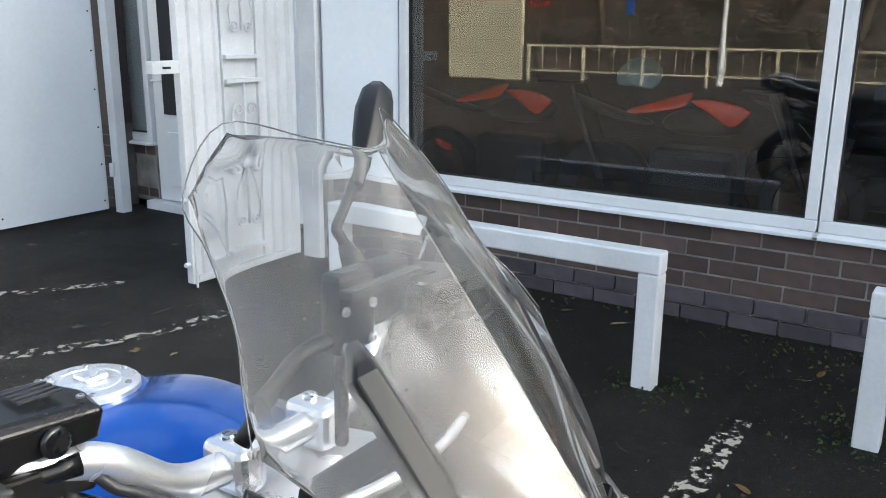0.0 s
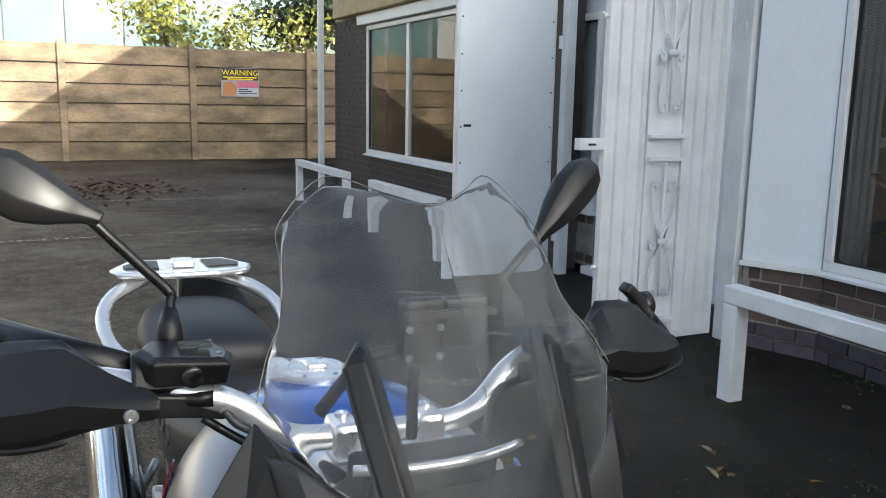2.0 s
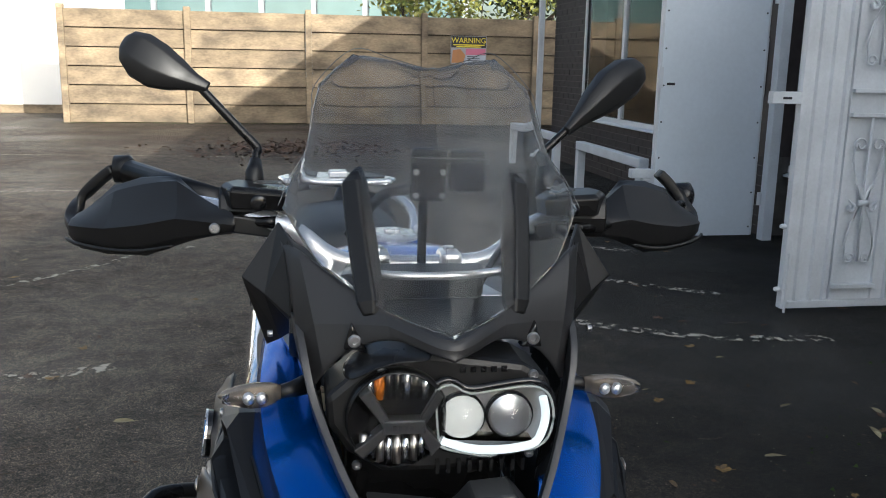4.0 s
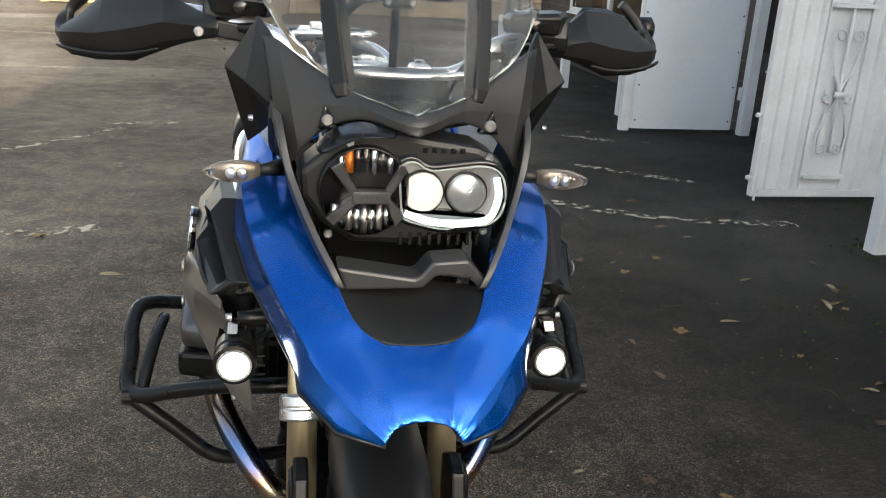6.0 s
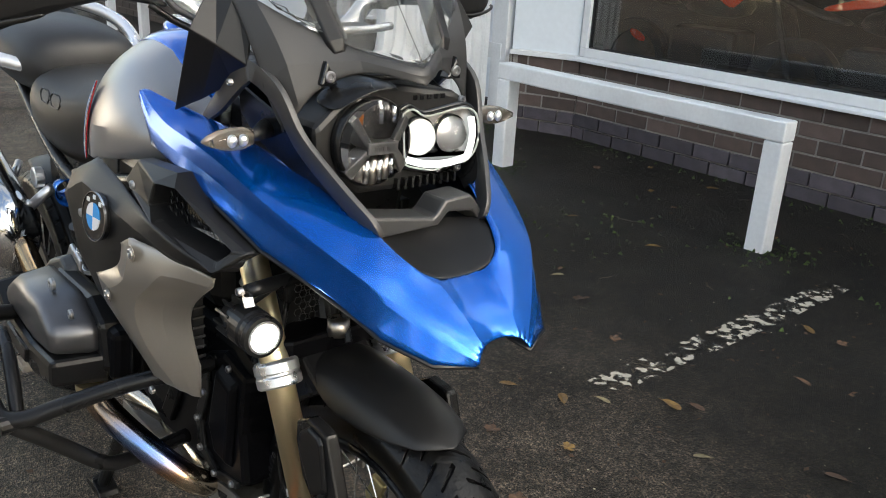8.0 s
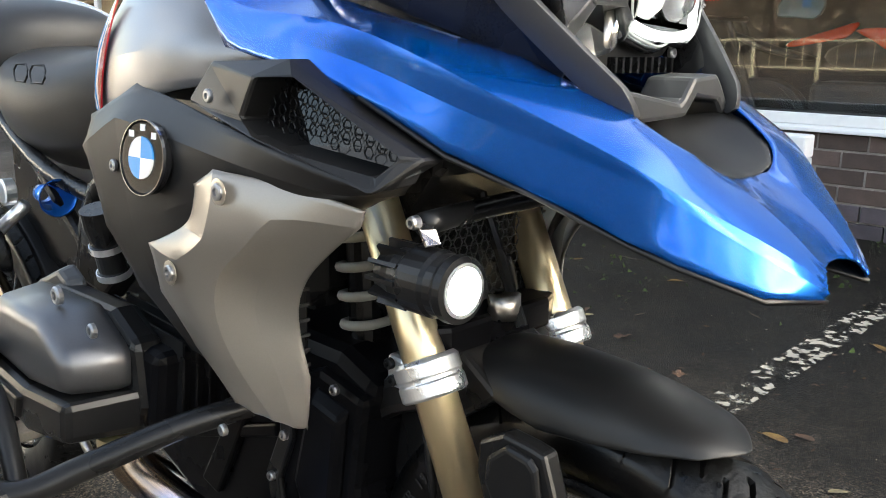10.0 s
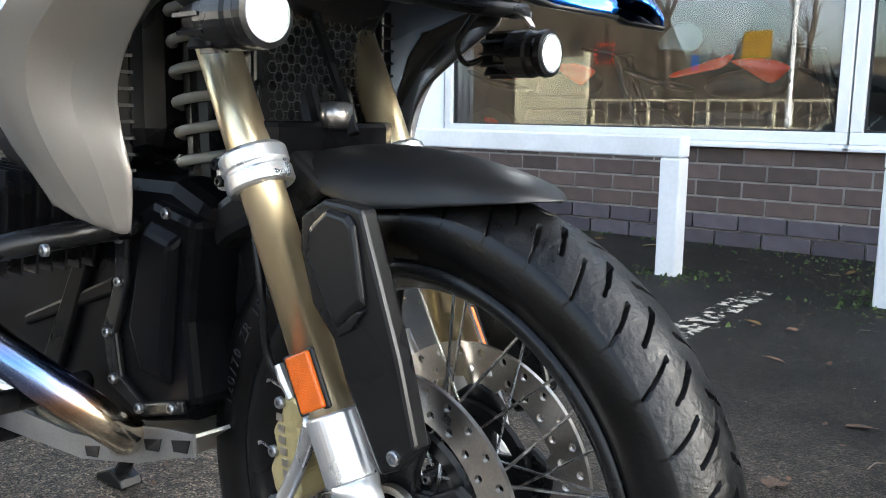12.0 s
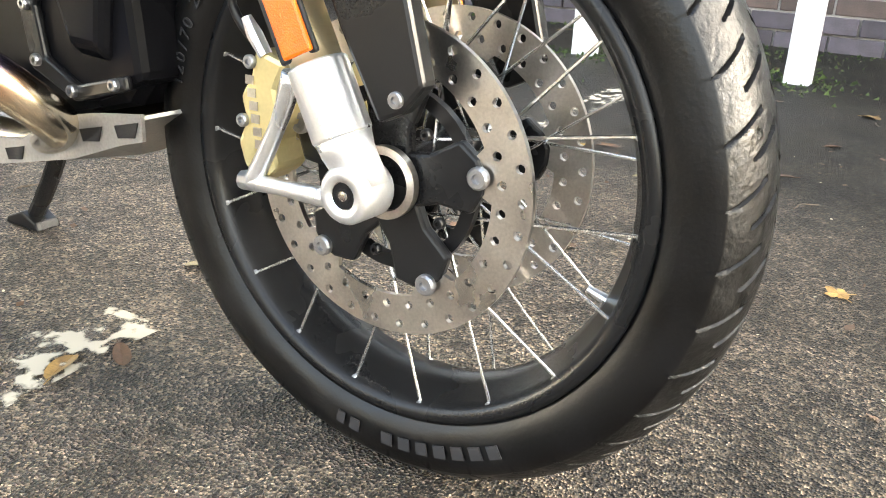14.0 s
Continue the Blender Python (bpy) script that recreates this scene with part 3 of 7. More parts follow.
leaf1 = empty("gate_leaf", "open white ribbed steel gate leaf with wrought scrollwork", "gate")
gy, gx0, gx1 = 3.48, 2.52, 3.38
bmg = bmesh.new()
for a in ((gx0, gx0 + 0.04, 0.03, 2.35), (gx1 - 0.04, gx1, 0.03, 2.35)):
    box(a[0], a[1], gy - 0.025, gy + 0.025, a[2], a[3], bmg)
box(gx0 + 0.041, gx1 - 0.041, gy - 0.024, gy + 0.024, 0.03, 0.07, bmg)
box(gx0 + 0.041, gx1 - 0.041, gy - 0.024, gy + 0.024, 2.31, 2.35, bmg)
part("gate_frame", bmg, M["paint"], leaf1, bevel=0.004)
prof, x = [], gx0 + 0.042
while x < gx1 - 0.05:                                     # folded sheet
    inside = 2.76 < x < 3.10
    if inside:
        prof += [(x, 0.0)]
        x += 0.03
    else:
        prof += [(x, 0.0), (x + 0.040, 0.0), (x + 0.048, -0.017), (x + 0.066, -0.017), (x + 0.074, 0.0)]
        x += 0.085
rows = [[(px_, gy + d, z) for px_, d in prof] for z in (0.071, 2.309)]
part("ribbed_sheet", grid(rows), M["paint"], leaf1, solid=0.002)
bms = bmesh.new()
scroll(2.95, gy - 0.036, 0.16, 1, bms)
scroll(2.95, gy - 0.036, 1.245, 1, bms)
part("scrollwork", bms, M["paint"], leaf1, "curled wrought bars painted white", smooth=True)
for z in (0.155, 1.115, 1.245, 2.2):
    part("cross_bar", box(2.82, 3.08, gy - 0.046, gy - 0.001, z - 0.011, z + 0.011), M["paint"], leaf1, bevel=0.002)
for xx in (2.815, 3.075):
    part("side_bar", box(xx, xx + 0.012, gy - 0.02, gy - 0.002, 0.08, 2.3), M["paint"], leaf1)
lock = part("lock_box", box(gx0 - 0.17, gx0 - 0.002, gy - 0.03, gy + 0.02, 1.17, 1.235), M["paint"], leaf1, bevel=0.004)
part("keyhole", box(gx0 - 0.11, gx0 - 0.06, gy - 0.033, gy - 0.03, 1.195, 1.207), M["dark"], lock, "dark slot")
for z in (0.14, 0.5, 1.9):
    bolt("hinge_bolt", (gx0 - 0.002, gy, z), 0.014, M["paint"], leaf1, "x", 0.03, -1)
for z in (0.5,):
    bolt("drop_bolt", (gx1 + 0.03, gy - 0.03, z), 0.014, M["paint"], leaf1, "y", 0.03, -1)
part("drop_rod", tube([(gx0 + 0.02, gy - 0.03, GZ), (gx0 + 0.02, gy - 0.03, 0.35)], 0.007, 8), M["paint"], leaf1)
gate_post = empty("gate_post", "white painted square gate post beside the ribbed leaf", "post")
part("shaft", box(3.387, 3.452, 3.30, 3.44, GZ - 0.02, 2.6), M["paint"], gate_post, bevel=0.006)
part("hinge", box(3.3805, 3.3865, 3.34, 3.47, 0.45, 0.55), M["paint"], gate_post)
part("hinge", box(3.3805, 3.3865, 3.34, 3.47, 1.8, 1.9), M["paint"], gate_post)

leaf2 = empty("gate_leaf", "open flat white sheet steel gate leaf with rivets", "gate")
part("gate_sheet", box(2.62, 3.47, 5.54, 5.546, 0.03, 2.4), M["panelw"], leaf2)
bmg = bmesh.new()
for a in ((2.60, 2.64, 0.03, 2.4), (3.45, 3.488, 0.03, 2.4)):
    box(a[0], a[1], 5.547, 5.59, a[2], a[3], bmg)
box(2.641, 3.449, 5.547, 5.59, 0.03, 0.08, bmg)
part("gate_frame", bmg, M["paint"], leaf2, bevel=0.003)
for z in [0.1 + 0.28 * i for i in range(9)]:
    for xx in (2.64, 3.45):
        bolt("rivet", (xx, 5.54, z), 0.007, M["dark"], leaf2, "y", 0.003, -1)
part("key_slot", box(2.665, 2.73, 5.536, 5.54, 1.222, 1.242), M["dark"], leaf2, "dark slot")
lk = part("lock_box", box(2.42, 2.60, 5.53, 5.60, 0.50, 0.57), M["paint"], leaf2, bevel=0.005)
part("lock_post", box(2.52, 2.598, 5.54, 5.60, GZ, 0.499), M["paint"], leaf2, bevel=0.004)
part("lock_plate", box(2.58, 2.615, 5.50, 5.538, 1.2, 1.36), M["paint"], leaf2)
gate_post2 = empty("gate_post", "white painted square gate post beside the flat leaf", "post")
part("shaft", box(3.50, 3.585, 5.40, 5.485, GZ - 0.02, 2.6), M["paint"], gate_post2, bevel=0.006)
for z in (0.34, 1.9):
    part("hinge", lathe([(0.018, -0.05), (0.018, 0.05)], (3.485, 5.47, z), "z", 12), M["paint"], gate_post2)

# ---------------- concrete fence ----------------
fence = empty("concrete_fence", "weathered concrete post and panel fence", "fence")
fy = 18.9
for i in range(-2, 4):
    px_ = 0.03 + 2.595 * i
    part("post", prism([(px_ - 0.07, fy - 0.09), (px_ + 0.07, fy - 0.09), (px_ + 0.07, fy + 0.09), (px_ - 0.07, fy + 0.09)], "z", 0, 2.50), M["concrete"], fence, bevel=0.015)
    if i == 3:
        break
    # unseen sheet added behind the gaps so the joints stay dark
    part("gap_blocker", box(px_ + 0.073, px_ + 2.522, fy + 0.036, fy + 0.050, 0, 2.41), M["bark"], fence, "added dark sheet that stops light in the panel joints")
    for k in range(6):
        z = GZ + 0.402 * k
        dy = random.uniform(-0.014, 0.006)
        part("panel", prism([(fy - 0.040 + dy, z + 0.014), (fy + 0.035, z + 0.014), (fy + 0.035, z + 0.392), (fy - 0.004 + dy, z + 0.392), (fy - 0.018 + dy, z + 0.378), (fy - 0.030 + dy, z + 0.06)], "x", px_ + 0.072, px_ + 2.523), M["concrete"], fence)
sign = empty("warning_sign", "yellow and black warning sign fixed to the fence", "sign")
sx0, sx1, sz0, sz1 = 3.23, 4.06, 1.40, 2.02
sm = {k: mat("sign_" + k, c, 0.4, var=0.04) for k, c in (("black", (0.02, 0.02, 0.02)), ("yellow", (0.75, 0.6, 0.04)), ("pink", (0.5, 0.14, 0.22)), ("blue", (0.4, 0.43, 0.48)), ("orange", (0.4, 0.18, 0.07)), ("grey", (0.30, 0.30, 0.32)))}
part("plate", box(sx0, sx1, fy - 0.056, fy - 0.034, sz0, sz1), sm["grey"], sign)
part("top_band", box(sx0 + 0.01, sx1 - 0.01, fy - 0.059, fy - 0.057, sz1 - 0.26, sz1 - 0.01), sm["black"], sign)
part("picture", prism([(sx0 + 0.02, sz0 + 0.02), (sx0 + 0.30, sz0 + 0.02), (sx0 + 0.34, sz0 + 0.2), (sx0 + 0.22, sz0 + 0.33), (sx0 + 0.05, sz0 + 0.3)], "y", fy - 0.059, fy - 0.057), sm["orange"], sign)
part("mid_band", box(sx0 + 0.35, sx1 - 0.02, fy - 0.059, fy - 0.057, sz0 + 0.2, sz0 + 0.34), sm["pink"], sign)
part("low_band", box(sx0 + 0.35, sx1 - 0.02, fy - 0.059, fy - 0.057, sz0 + 0.03, sz0 + 0.19), sm["blue"], sign)
words("WARNING", 0.165, sm["yellow"], "lettering", sign, pose((sx0 + sx1) / 2, fy - 0.0605, sz1 - 0.105, 90, 0, 0), 0.001)
for k, zz in enumerate((sz1 - 0.2, sz1 - 0.24)):
    part("text_bar", box(sx0 + 0.05 + 0.08 * k, sx1 - 0.05 - 0.08 * k, fy - 0.062, fy - 0.060, zz - 0.012, zz + 0.012), sm["yellow"], sign)
for k in range(3):
    part("text_bar", box(sx0 + 0.38, sx1 - 0.05 - 0.1 * k, fy - 0.062, fy - 0.060, sz0 + 0.06 + 0.045 * k, sz0 + 0.08 + 0.045 * k), sm["black"], sign)

# white rendered building past the end of the fence
M["render"] = mat("white_render", (0.80, 0.79, 0.76), 0.85, var=0.04, scale=1.2, fine=60, bump=0.3, depth=0.004)
garage = empty("white_building", "white rendered building past the end of the fence", "building")
part("wall", box(-16.0, -5.75, 22.3, 29.0, GZ - 0.05, 4.6), M["render"], garage)
part("plinth", box(-16.0, -5.74, 22.25, 22.299, GZ - 0.05, 0.22), M["concrete"], garage, "stained plinth")
part("roof", prism([(22.0, 4.602), (29.3, 4.602), (25.65, 6.4)], "x", -16.3, -5.45), M["grey_roof"], garage)
# far building over the fence
far = empty("far_building", "pale glazed building beyond the fence", "building")
part("wall", box(-22, 6.5, 34, 44, 0, 9), M["far_white"], far)
for i in range(14):
    for z in (2.2, 5.6):
        wdw = part("window", box(-21.5 + 2 * i, -19.75 + 2 * i, 33.9, 33.99, z + 0.9, z + 3.0), M["far_glass"], far)
        part("window_frame", box(-21.6 + 2 * i, -19.65 + 2 * i, 33.94, 33.995, z + 0.8, z + 0.9), M["far_white"], wdw)
part("roof", box(-22.3, 6.8, 33.6, 44.3, 9.0, 9.3), M["far_white"], far)

# ---------------- trees ----------------
def tree(name, x, y, h, spread, leaf, count, size, label, seed, bare=False):
    rng = random.Random(seed)
    t = empty(name, label, "tree")
    bmt, ends = bmesh.new(), []
    def limb(p, d, length, r, level):
        pts, q = [p], p
        for i in range(4):
            d = (d + Vector((rng.uniform(-.2, .2), rng.uniform(-.2, .2), rng.uniform(-.05, .16)))).normalized()
            q = q + d * length / 4
            pts.append(q)
        tube(pts, [r, r * .8, r * .62, r * .45, r * .3], 6 if level < 2 else 4, 0, bmt, caps=False)
        ends.extend(pts[2:])
        if level < (4 if bare else 3):
            for i in range(4 if level == 0 else 3):
                b0 = pts[rng.randint(2, 4)]
                a = rng.uniform(0, 6.283)
                limb(b0, (d + Vector((math.cos(a), math.sin(a), rng.uniform(0.0, .6))) * .9).normalized(), length * rng.uniform(.5, .75), r * .42, level + 1)
    limb(Vector((x, y, 0)), Vector((0, 0, 1)), h * .45, h * .022, 0)
    part("trunk", bmt, M["bark"], t, smooth=True)
    if leaf:
        bml = bmesh.new()
        for i in range(count):
            c = rng.choice(ends) + Vector((rng.gauss(0, spread), rng.gauss(0, spread), rng.gauss(0, spread * .7)))
            u = Vector((rng.uniform(-1, 1), rng.uniform(-1, 1), rng.uniform(-1, 1))).normalized() * size * rng.uniform(.6, 1.3)
            w = u.cross(Vector((rng.uniform(-1, 1), rng.uniform(-1, 1), rng.uniform(-1, 1)))).normalized() * size * .5
            v = [bml.verts.new(q) for q in (c - u, c + w, c + u, c - w)]
            bml.faces.new(v)
        tagged(part("crown", bml, leaf, t), kind="stuff")
    return t

tree("garden_tree", 3.4, 21.5, 4.6, 0.35, M["foliage"], 1500, 0.09, "young tree with yellow-green autumn leaves behind the fence", 3)
tree("garden_tree", 4.7, 22.5, 4.4, 0.3, M["foliage"], 1200, 0.09, "young tree with yellow-green autumn leaves behind the fence", 9)
tree("conifer", 6.0, 21.6, 5.5, 0.4, M["evergreen"], 2600, 0.11, "dark evergreen behind the fence", 5)
for i, (tx, ty) in enumerate([(-21, -6), (-23, 0.5), (-20, 4), (-24, 8), (-21, 12), (-25, 17), (-22, -13), (-26, -20)]):
    tree("bare_tree", tx, ty, 9 + (i % 3) * 1.5, 0, None, 0, 0, "leafless tree across the road", 20 + i, bare=True)

# bare autumn woods across the road: trunks, limbs and twigs with the last brown leaves
rw = random.Random(31)
wv, wf = [], []
def sliver(c, u, w):
    k = len(wv)
    wv.extend([tuple(c - u), tuple(c + w), tuple(c + u), tuple(c - w)])
    wf.append((k, k + 1, k + 2, k + 3))
for i in range(420):
    x, y = -22 - 16 * rw.random(), rw.uniform(-75, 60)
    h = rw.uniform(8, 13) if y > .47 * (8.9 - x) else rw.uniform(1.1, 2.4)
    base, lean = Vector((x, y, .8)), Vector((rw.gauss(0, .6), rw.gauss(0, .6), h))
    for a, c, r in ((0, .5, .12), (.5, 1, .06)):
        sliver(base + lean * (a + c) / 2, lean * (c - a) / 2, Vector((0, r * h / 11, 0)))
    for q in range(46):
        t = rw.uniform(.12, 1) ** .8
        d = Vector((rw.gauss(0, 1), rw.gauss(0, 1), rw.uniform(.2, 1.6))).normalized() * rw.uniform(.5, 1.9) * (1.25 - t * .7)
        p = base + lean * t
        d *= min(1, h / 9)
        sliver(p + d * .5, d * .5, Vector((0, .018, .010)))
        for z in range(3):
            tw = Vector((rw.gauss(0, .3), rw.gauss(0, .3), rw.gauss(.1, .3)))
            sliver(p + d * rw.uniform(.4, 1) + tw, tw * rw.uniform(.5, 1), Vector((0, rw.uniform(.008, .03), rw.uniform(.008, .025))))
me = bpy.data.meshes.new("woods")
me.from_pydata(wv, [], wf)
me.materials.append(M["scrub"])
tagged(new("roadside_woods", me), "bare brown autumn woods across the road", "woods", kind="stuff")
bm = bmesh.new()
ys = [-90 + 2.5 * i for i in range(73)]
grid([[(-42, y, 0) for y in ys], [(-42, y, (3.4 if y < 22 else 8.5) + 1.2 * noise.noise(Vector((y * .08, 3, 0))) + 1.2 * noise.noise(Vector((y * .5, 9, 0)))) for y in ys]], bm)
tagged(part("backdrop", bm, M["scrub"]), "brown distance of the far woods", "backdrop", kind="structure")
# scrub bank across the road
rng = random.Random(7)
bm = bmesh.new()
for i in range(9000):
    y = rng.uniform(-34, 30)
    x = -19 - abs(rng.gauss(0, 3.5))
    z = max(0.0, rng.uniform(0, 1.5 if y < 12 else 2.6) + 0.12 * (-19 - x))
    c, s = Vector((x, y, z)), rng.uniform(.12, .4)
    u = Vector((rng.uniform(-1, 1), rng.uniform(-1, 1), rng.uniform(-.2, 1))).normalized() * s
    w = u.cross(Vector((rng.uniform(-1, 1), rng.uniform(-1, 1), rng.uniform(-1, 1)))).normalized() * s * .14
    bm.faces.new([bm.verts.new(q) for q in (c - u, c + w, c + u, c - w)])
tagged(part("roadside_scrub", bm, M["scrub"]), "brown autumn scrub on the bank across the road", "scrub", kind="stuff")
tagged(part("bank", prism([(-80, 0), (-18.5, 0), (-24, 1.6), (-80, 3.5)], "y", -60, 50), M["scrub"]), "brown earth bank across the road", "bank", kind="structure")

# roadside railing
railing = empty("roadside_railing", "long cream-white painted railing beside the road", "railing")
for i in range(24):
    y = -26 + 1.6 * i
    part("post", box(-13.05, -12.97, y, y + 0.07, 0, 0.90), M["cream"], railing)
part("top_rail", box(-13.06, -12.96, -26, 10.9, 0.901, 0.96), M["cream"], railing)
part("mid_rail", box(-13.04, -12.98, -26, 10.9, 0.26, 0.31), M["cream"], railing)
for i in range(60):
    y = -12 + 0.4 * i
    if y < 10.8:
        part("upright", box(-13.02, -13.0, y, y + 0.02, 0.311, 0.90), M["cream"], railing)
# signs and poles beside the road
def road_sign(name, x, y, z0, z1, w, h, face, label, edge=None, r=.035):
    sg = empty(name, label, "sign", pose(x, y, 0))
    part("pole", tube([(0, 0, 0), (0, 0, z1)], r, 10), M["bark"], sg)
    part("board", box(.04, .06, -w / 2, w / 2, z0, z1), face, sg, bevel=.004)
    if edge:
        k = max(4, int(w / .1))
        for q in range(k):
            for zz in (z0, z1 - h):
                part("edge_mark", box(.061, .066, -w / 2 + w * q / k, -w / 2 + w * (q + .5) / k, zz, zz + h), edge, sg)
        for yy in (-w / 2, w / 2 - h):
            for q in range(3):
                part("edge_mark", box(.061, .066, yy, yy + h, z0 + h + (z1 - z0 - 2 * h) * q / 3, z0 + h + (z1 - z0 - 2 * h) * (q + .5) / 3), edge, sg)
    return sg
M["sign_y"] = mat("yellow_sign_paint", (0.36, 0.20, 0.015), 0.5, var=0.08)
M["sign_b"] = mat("blue_sign_paint", (0.02, 0.09, 0.35), 0.5, var=0.05)
road_sign("warning_light", -14.0, 11.05, 1.93, 2.5, .62, .09, M["dark"], "dark square warning light board with red and white edge", M["red"])
road_sign("blue_sign", -14.0, 8.42, 1.72, 2.1, .2, .05, M["sign_b"], "small blue sign on a pole")
road_sign("yellow_sign", -18.0, 8.2, 2.2, 3.0, .85, .06, M["sign_y"], "yellow sign board on a pole across the road")
lp = empty("lamp_post", "grey street lamp post across the road", "lamp post", pose(-14.0, 6.0, 0))
part("pole", tube([(0, 0, 0), (0, 0, .9), (0, 0, 1.0), (0, 0, 6)], [.09, .085, .06, .045], 12), M["paint"], lp)
yg = empty("road_barrier", "yellow painted steel barrier by the railing", "barrier")
for a in ((11.45, 11.53, .3, 1.2), (12.0, 12.08, .3, 1.2)):
    part("upright", box(-13.1, -13.02, a[0], a[1], 0, a[3]), M["sign_y"], yg)
for z in (.5, 1.12):
    part("cross_bar", box(-13.09, -13.03, 11.531, 11.999, z, z + .08), M["sign_y"], yg)
side_wall = empty("panel_wall", "cream concrete panel wall beside the railing", "wall")
for k in range(6):
    part("panel", box(-13.1, -13.0, 11.2, 13.2, 0.35 * k + 0.008, 0.35 * k + 0.342), M["cream"], side_wall)
for y in (11.05, 13.21):
    part("post", box(-13.13, -12.97, y, y + 0.14, 0, 2.2), M["cream"], side_wall)

# ---------------- display motorcycles in the shop ----------------
def display_bike(x, y, label, tail=True, nose=True):
    d = empty("display_motorcycle", label, "motorcycle", pose(x, y, 0.06))
    for yy in (-0.68, 0.68):
        wh = part("wheel", lathe([(0.22, -.04), (0.3, -.05), (0.315, 0), (0.3, .05), (0.22, .04)], (0, yy, .315), "x", 28, closed=True), M["dark"], d)
        part("rim", lathe([(0.215, -.03), (0.215, .03)], (0, yy, .315), "x", 28), M["bark"], wh)
    part("engine", box(-.16, .16, -.25, .3, .25, .62), M["dark"], d, bevel=.05)
    part("tank", loft([[(-.1, -.3, .7), (.1, -.3, .7), (.12, -.3, .85), (0, -.3, .9), (-.12, -.3, .85)], [(-.12, .0, .68), (.12, .0, .68), (.15, .0, .85), (0, .0, .93), (-.15, 0, .85)], [(-.1, .3, .7), (.1, .3, .7), (.1, .3, .8), (0, .3, .83), (-.1, .3, .8)]]), M["dark"], d, sub=1, smooth=True)
    part("seat", loft([[(-.1, .3, .72), (.1, .3, .72), (.1, .3, .78), (-.1, .3, .78)], [(-.14, .6, .76), (.14, .6, .76), (.12, .6, .82), (-.12, .6, .82)], [(-.08, .95, .9), (.08, .95, .9), (.07, .95, .96), (-.07, .95, .96)]]), M["dark"], d, sub=1, smooth=True)
    nose and part("side_fairing", grid([[(-.2, -.36, .88), (-.22, -.25, .93), (-.2, -.08, .95), (-.16, .08, .93)], [(-.22, -.30, .84), (-.245, -.2, .87), (-.22, -.07, .90), (-.17, .04, .915)], [(-.2, -.24, .77), (-.22, -.17, .79), (-.21, -.08, .86), (-.17, .02, .90)]]), M["red"], d, "glossy red side fairing", sub=1, solid=.01, smooth=True)
    nose and part("front_cowl", grid([[(-.10, .02, 1.00), (-.14, .16, .95), (-.17, .30, .90), (-.15, .46, .86)], [(-.19, .04, .93), (-.21, .17, .90), (-.22, .31, .86), (-.18, .47, .83)], [(-.21, .07, .88), (-.22, .18, .865), (-.225, .30, .84), (-.17, .42, .82)]]), M["red"], d, "glossy red side cowl", sub=1, solid=.01, smooth=True)
    tail and part("tail_fairing", grid([[(-.15, .5, .52), (-.15, .6, .56), (-.12, .7, .55)], [(-.16, .48, .46), (-.16, .58, .47), (-.12, .66, .50)]]), M["red"], d, "glossy red tail fairing", sub=1, solid=.01, smooth=True)
    part("handlebar", tube([(-.38, -.3, 1.02), (-.15, -.42, 1.0), (.15, -.42, 1.0), (.38, -.3, 1.02)], .013, 8, 4), M["dark"], d)
    part("front_fork", tube([(-.1, -.68, .32), (-.1, -.42, .98)], .025, 8), M["dark"], d)
    part("front_fork", tube([(.1, -.68, .32), (.1, -.42, .98)], .025, 8), M["dark"], d)
    return d
display_bike(4.95, 2.75, "dark motorcycle with red fairing inside the shop")
display_bike(4.95, 1.45, "dark motorcycle with red fairing inside the shop", tail=False)
display_bike(5.5, 0.4, "black motorcycle inside the shop", tail=False, nose=False)
display_bike(5.2, -0.9, "dark motorcycle with red fairing inside the shop", tail=False)
visor = part("fly_screen", grid([[(4.75, 1.72, 1.02), (4.72, 1.85, 1.07), (4.75, 1.98, 1.04)], [(4.78, 1.66, 1.12), (4.76, 1.84, 1.19), (4.78, 2.0, 1.14)], [(4.85, 1.72, 1.22), (4.84, 1.85, 1.26), (4.86, 1.95, 1.22)]]), M["far_glass"], None, sub=1, solid=.004, smooth=True)
tagged(visor, "pale smoked fly screen of a motorcycle in the shop", "fly screen")

# ---------------- leaves on the ground ----------------
def leaf_mesh(name, kind, material, size):
    bml = bmesh.new()
    pts = []
    if kind == "maple":
        for i in range(40):
            a = 2 * math.pi * i / 40
            lobe = abs(math.cos(a * 2.5)) ** .7
            r = (0.52 + 0.42 * lobe + 0.07 * math.sin(a * 13 + 1)) * size * (1 - .35 * max(0, -math.cos(a)) ** 3)
            pts.append((r * math.cos(a), r * math.sin(a), 0.004 + 0.10 * size * math.sin(a * 2 + .6) + .12 * r * lobe * abs(math.sin(a * 1.5))))
    else:
        for i in range(12):
            a = 2 * math.pi * i / 12
            pts.append((size * math.cos(a), 0.42 * size * math.sin(a) * (1 - .25 * math.cos(a)), 0.004 + 0.12 * size * abs(math.sin(a)) + .05 * size * math.cos(a)))
    c = bml.verts.new((0, 0, 0.003))
    vs = [bml.verts.new(p) for p in pts]
    for i in range(len(vs)):
        bml.faces.new((c, vs[i], vs[(i + 1) % len(vs)]))
    tube([(size * .3, 0, .004), (size * 1.35, size * .1, .006)], size * .025, 4, 0, bml)
    me = bpy.data.meshes.new(name)
    bml.to_mesh(me)
    bml.free()
    me.materials.append(material)
    return me
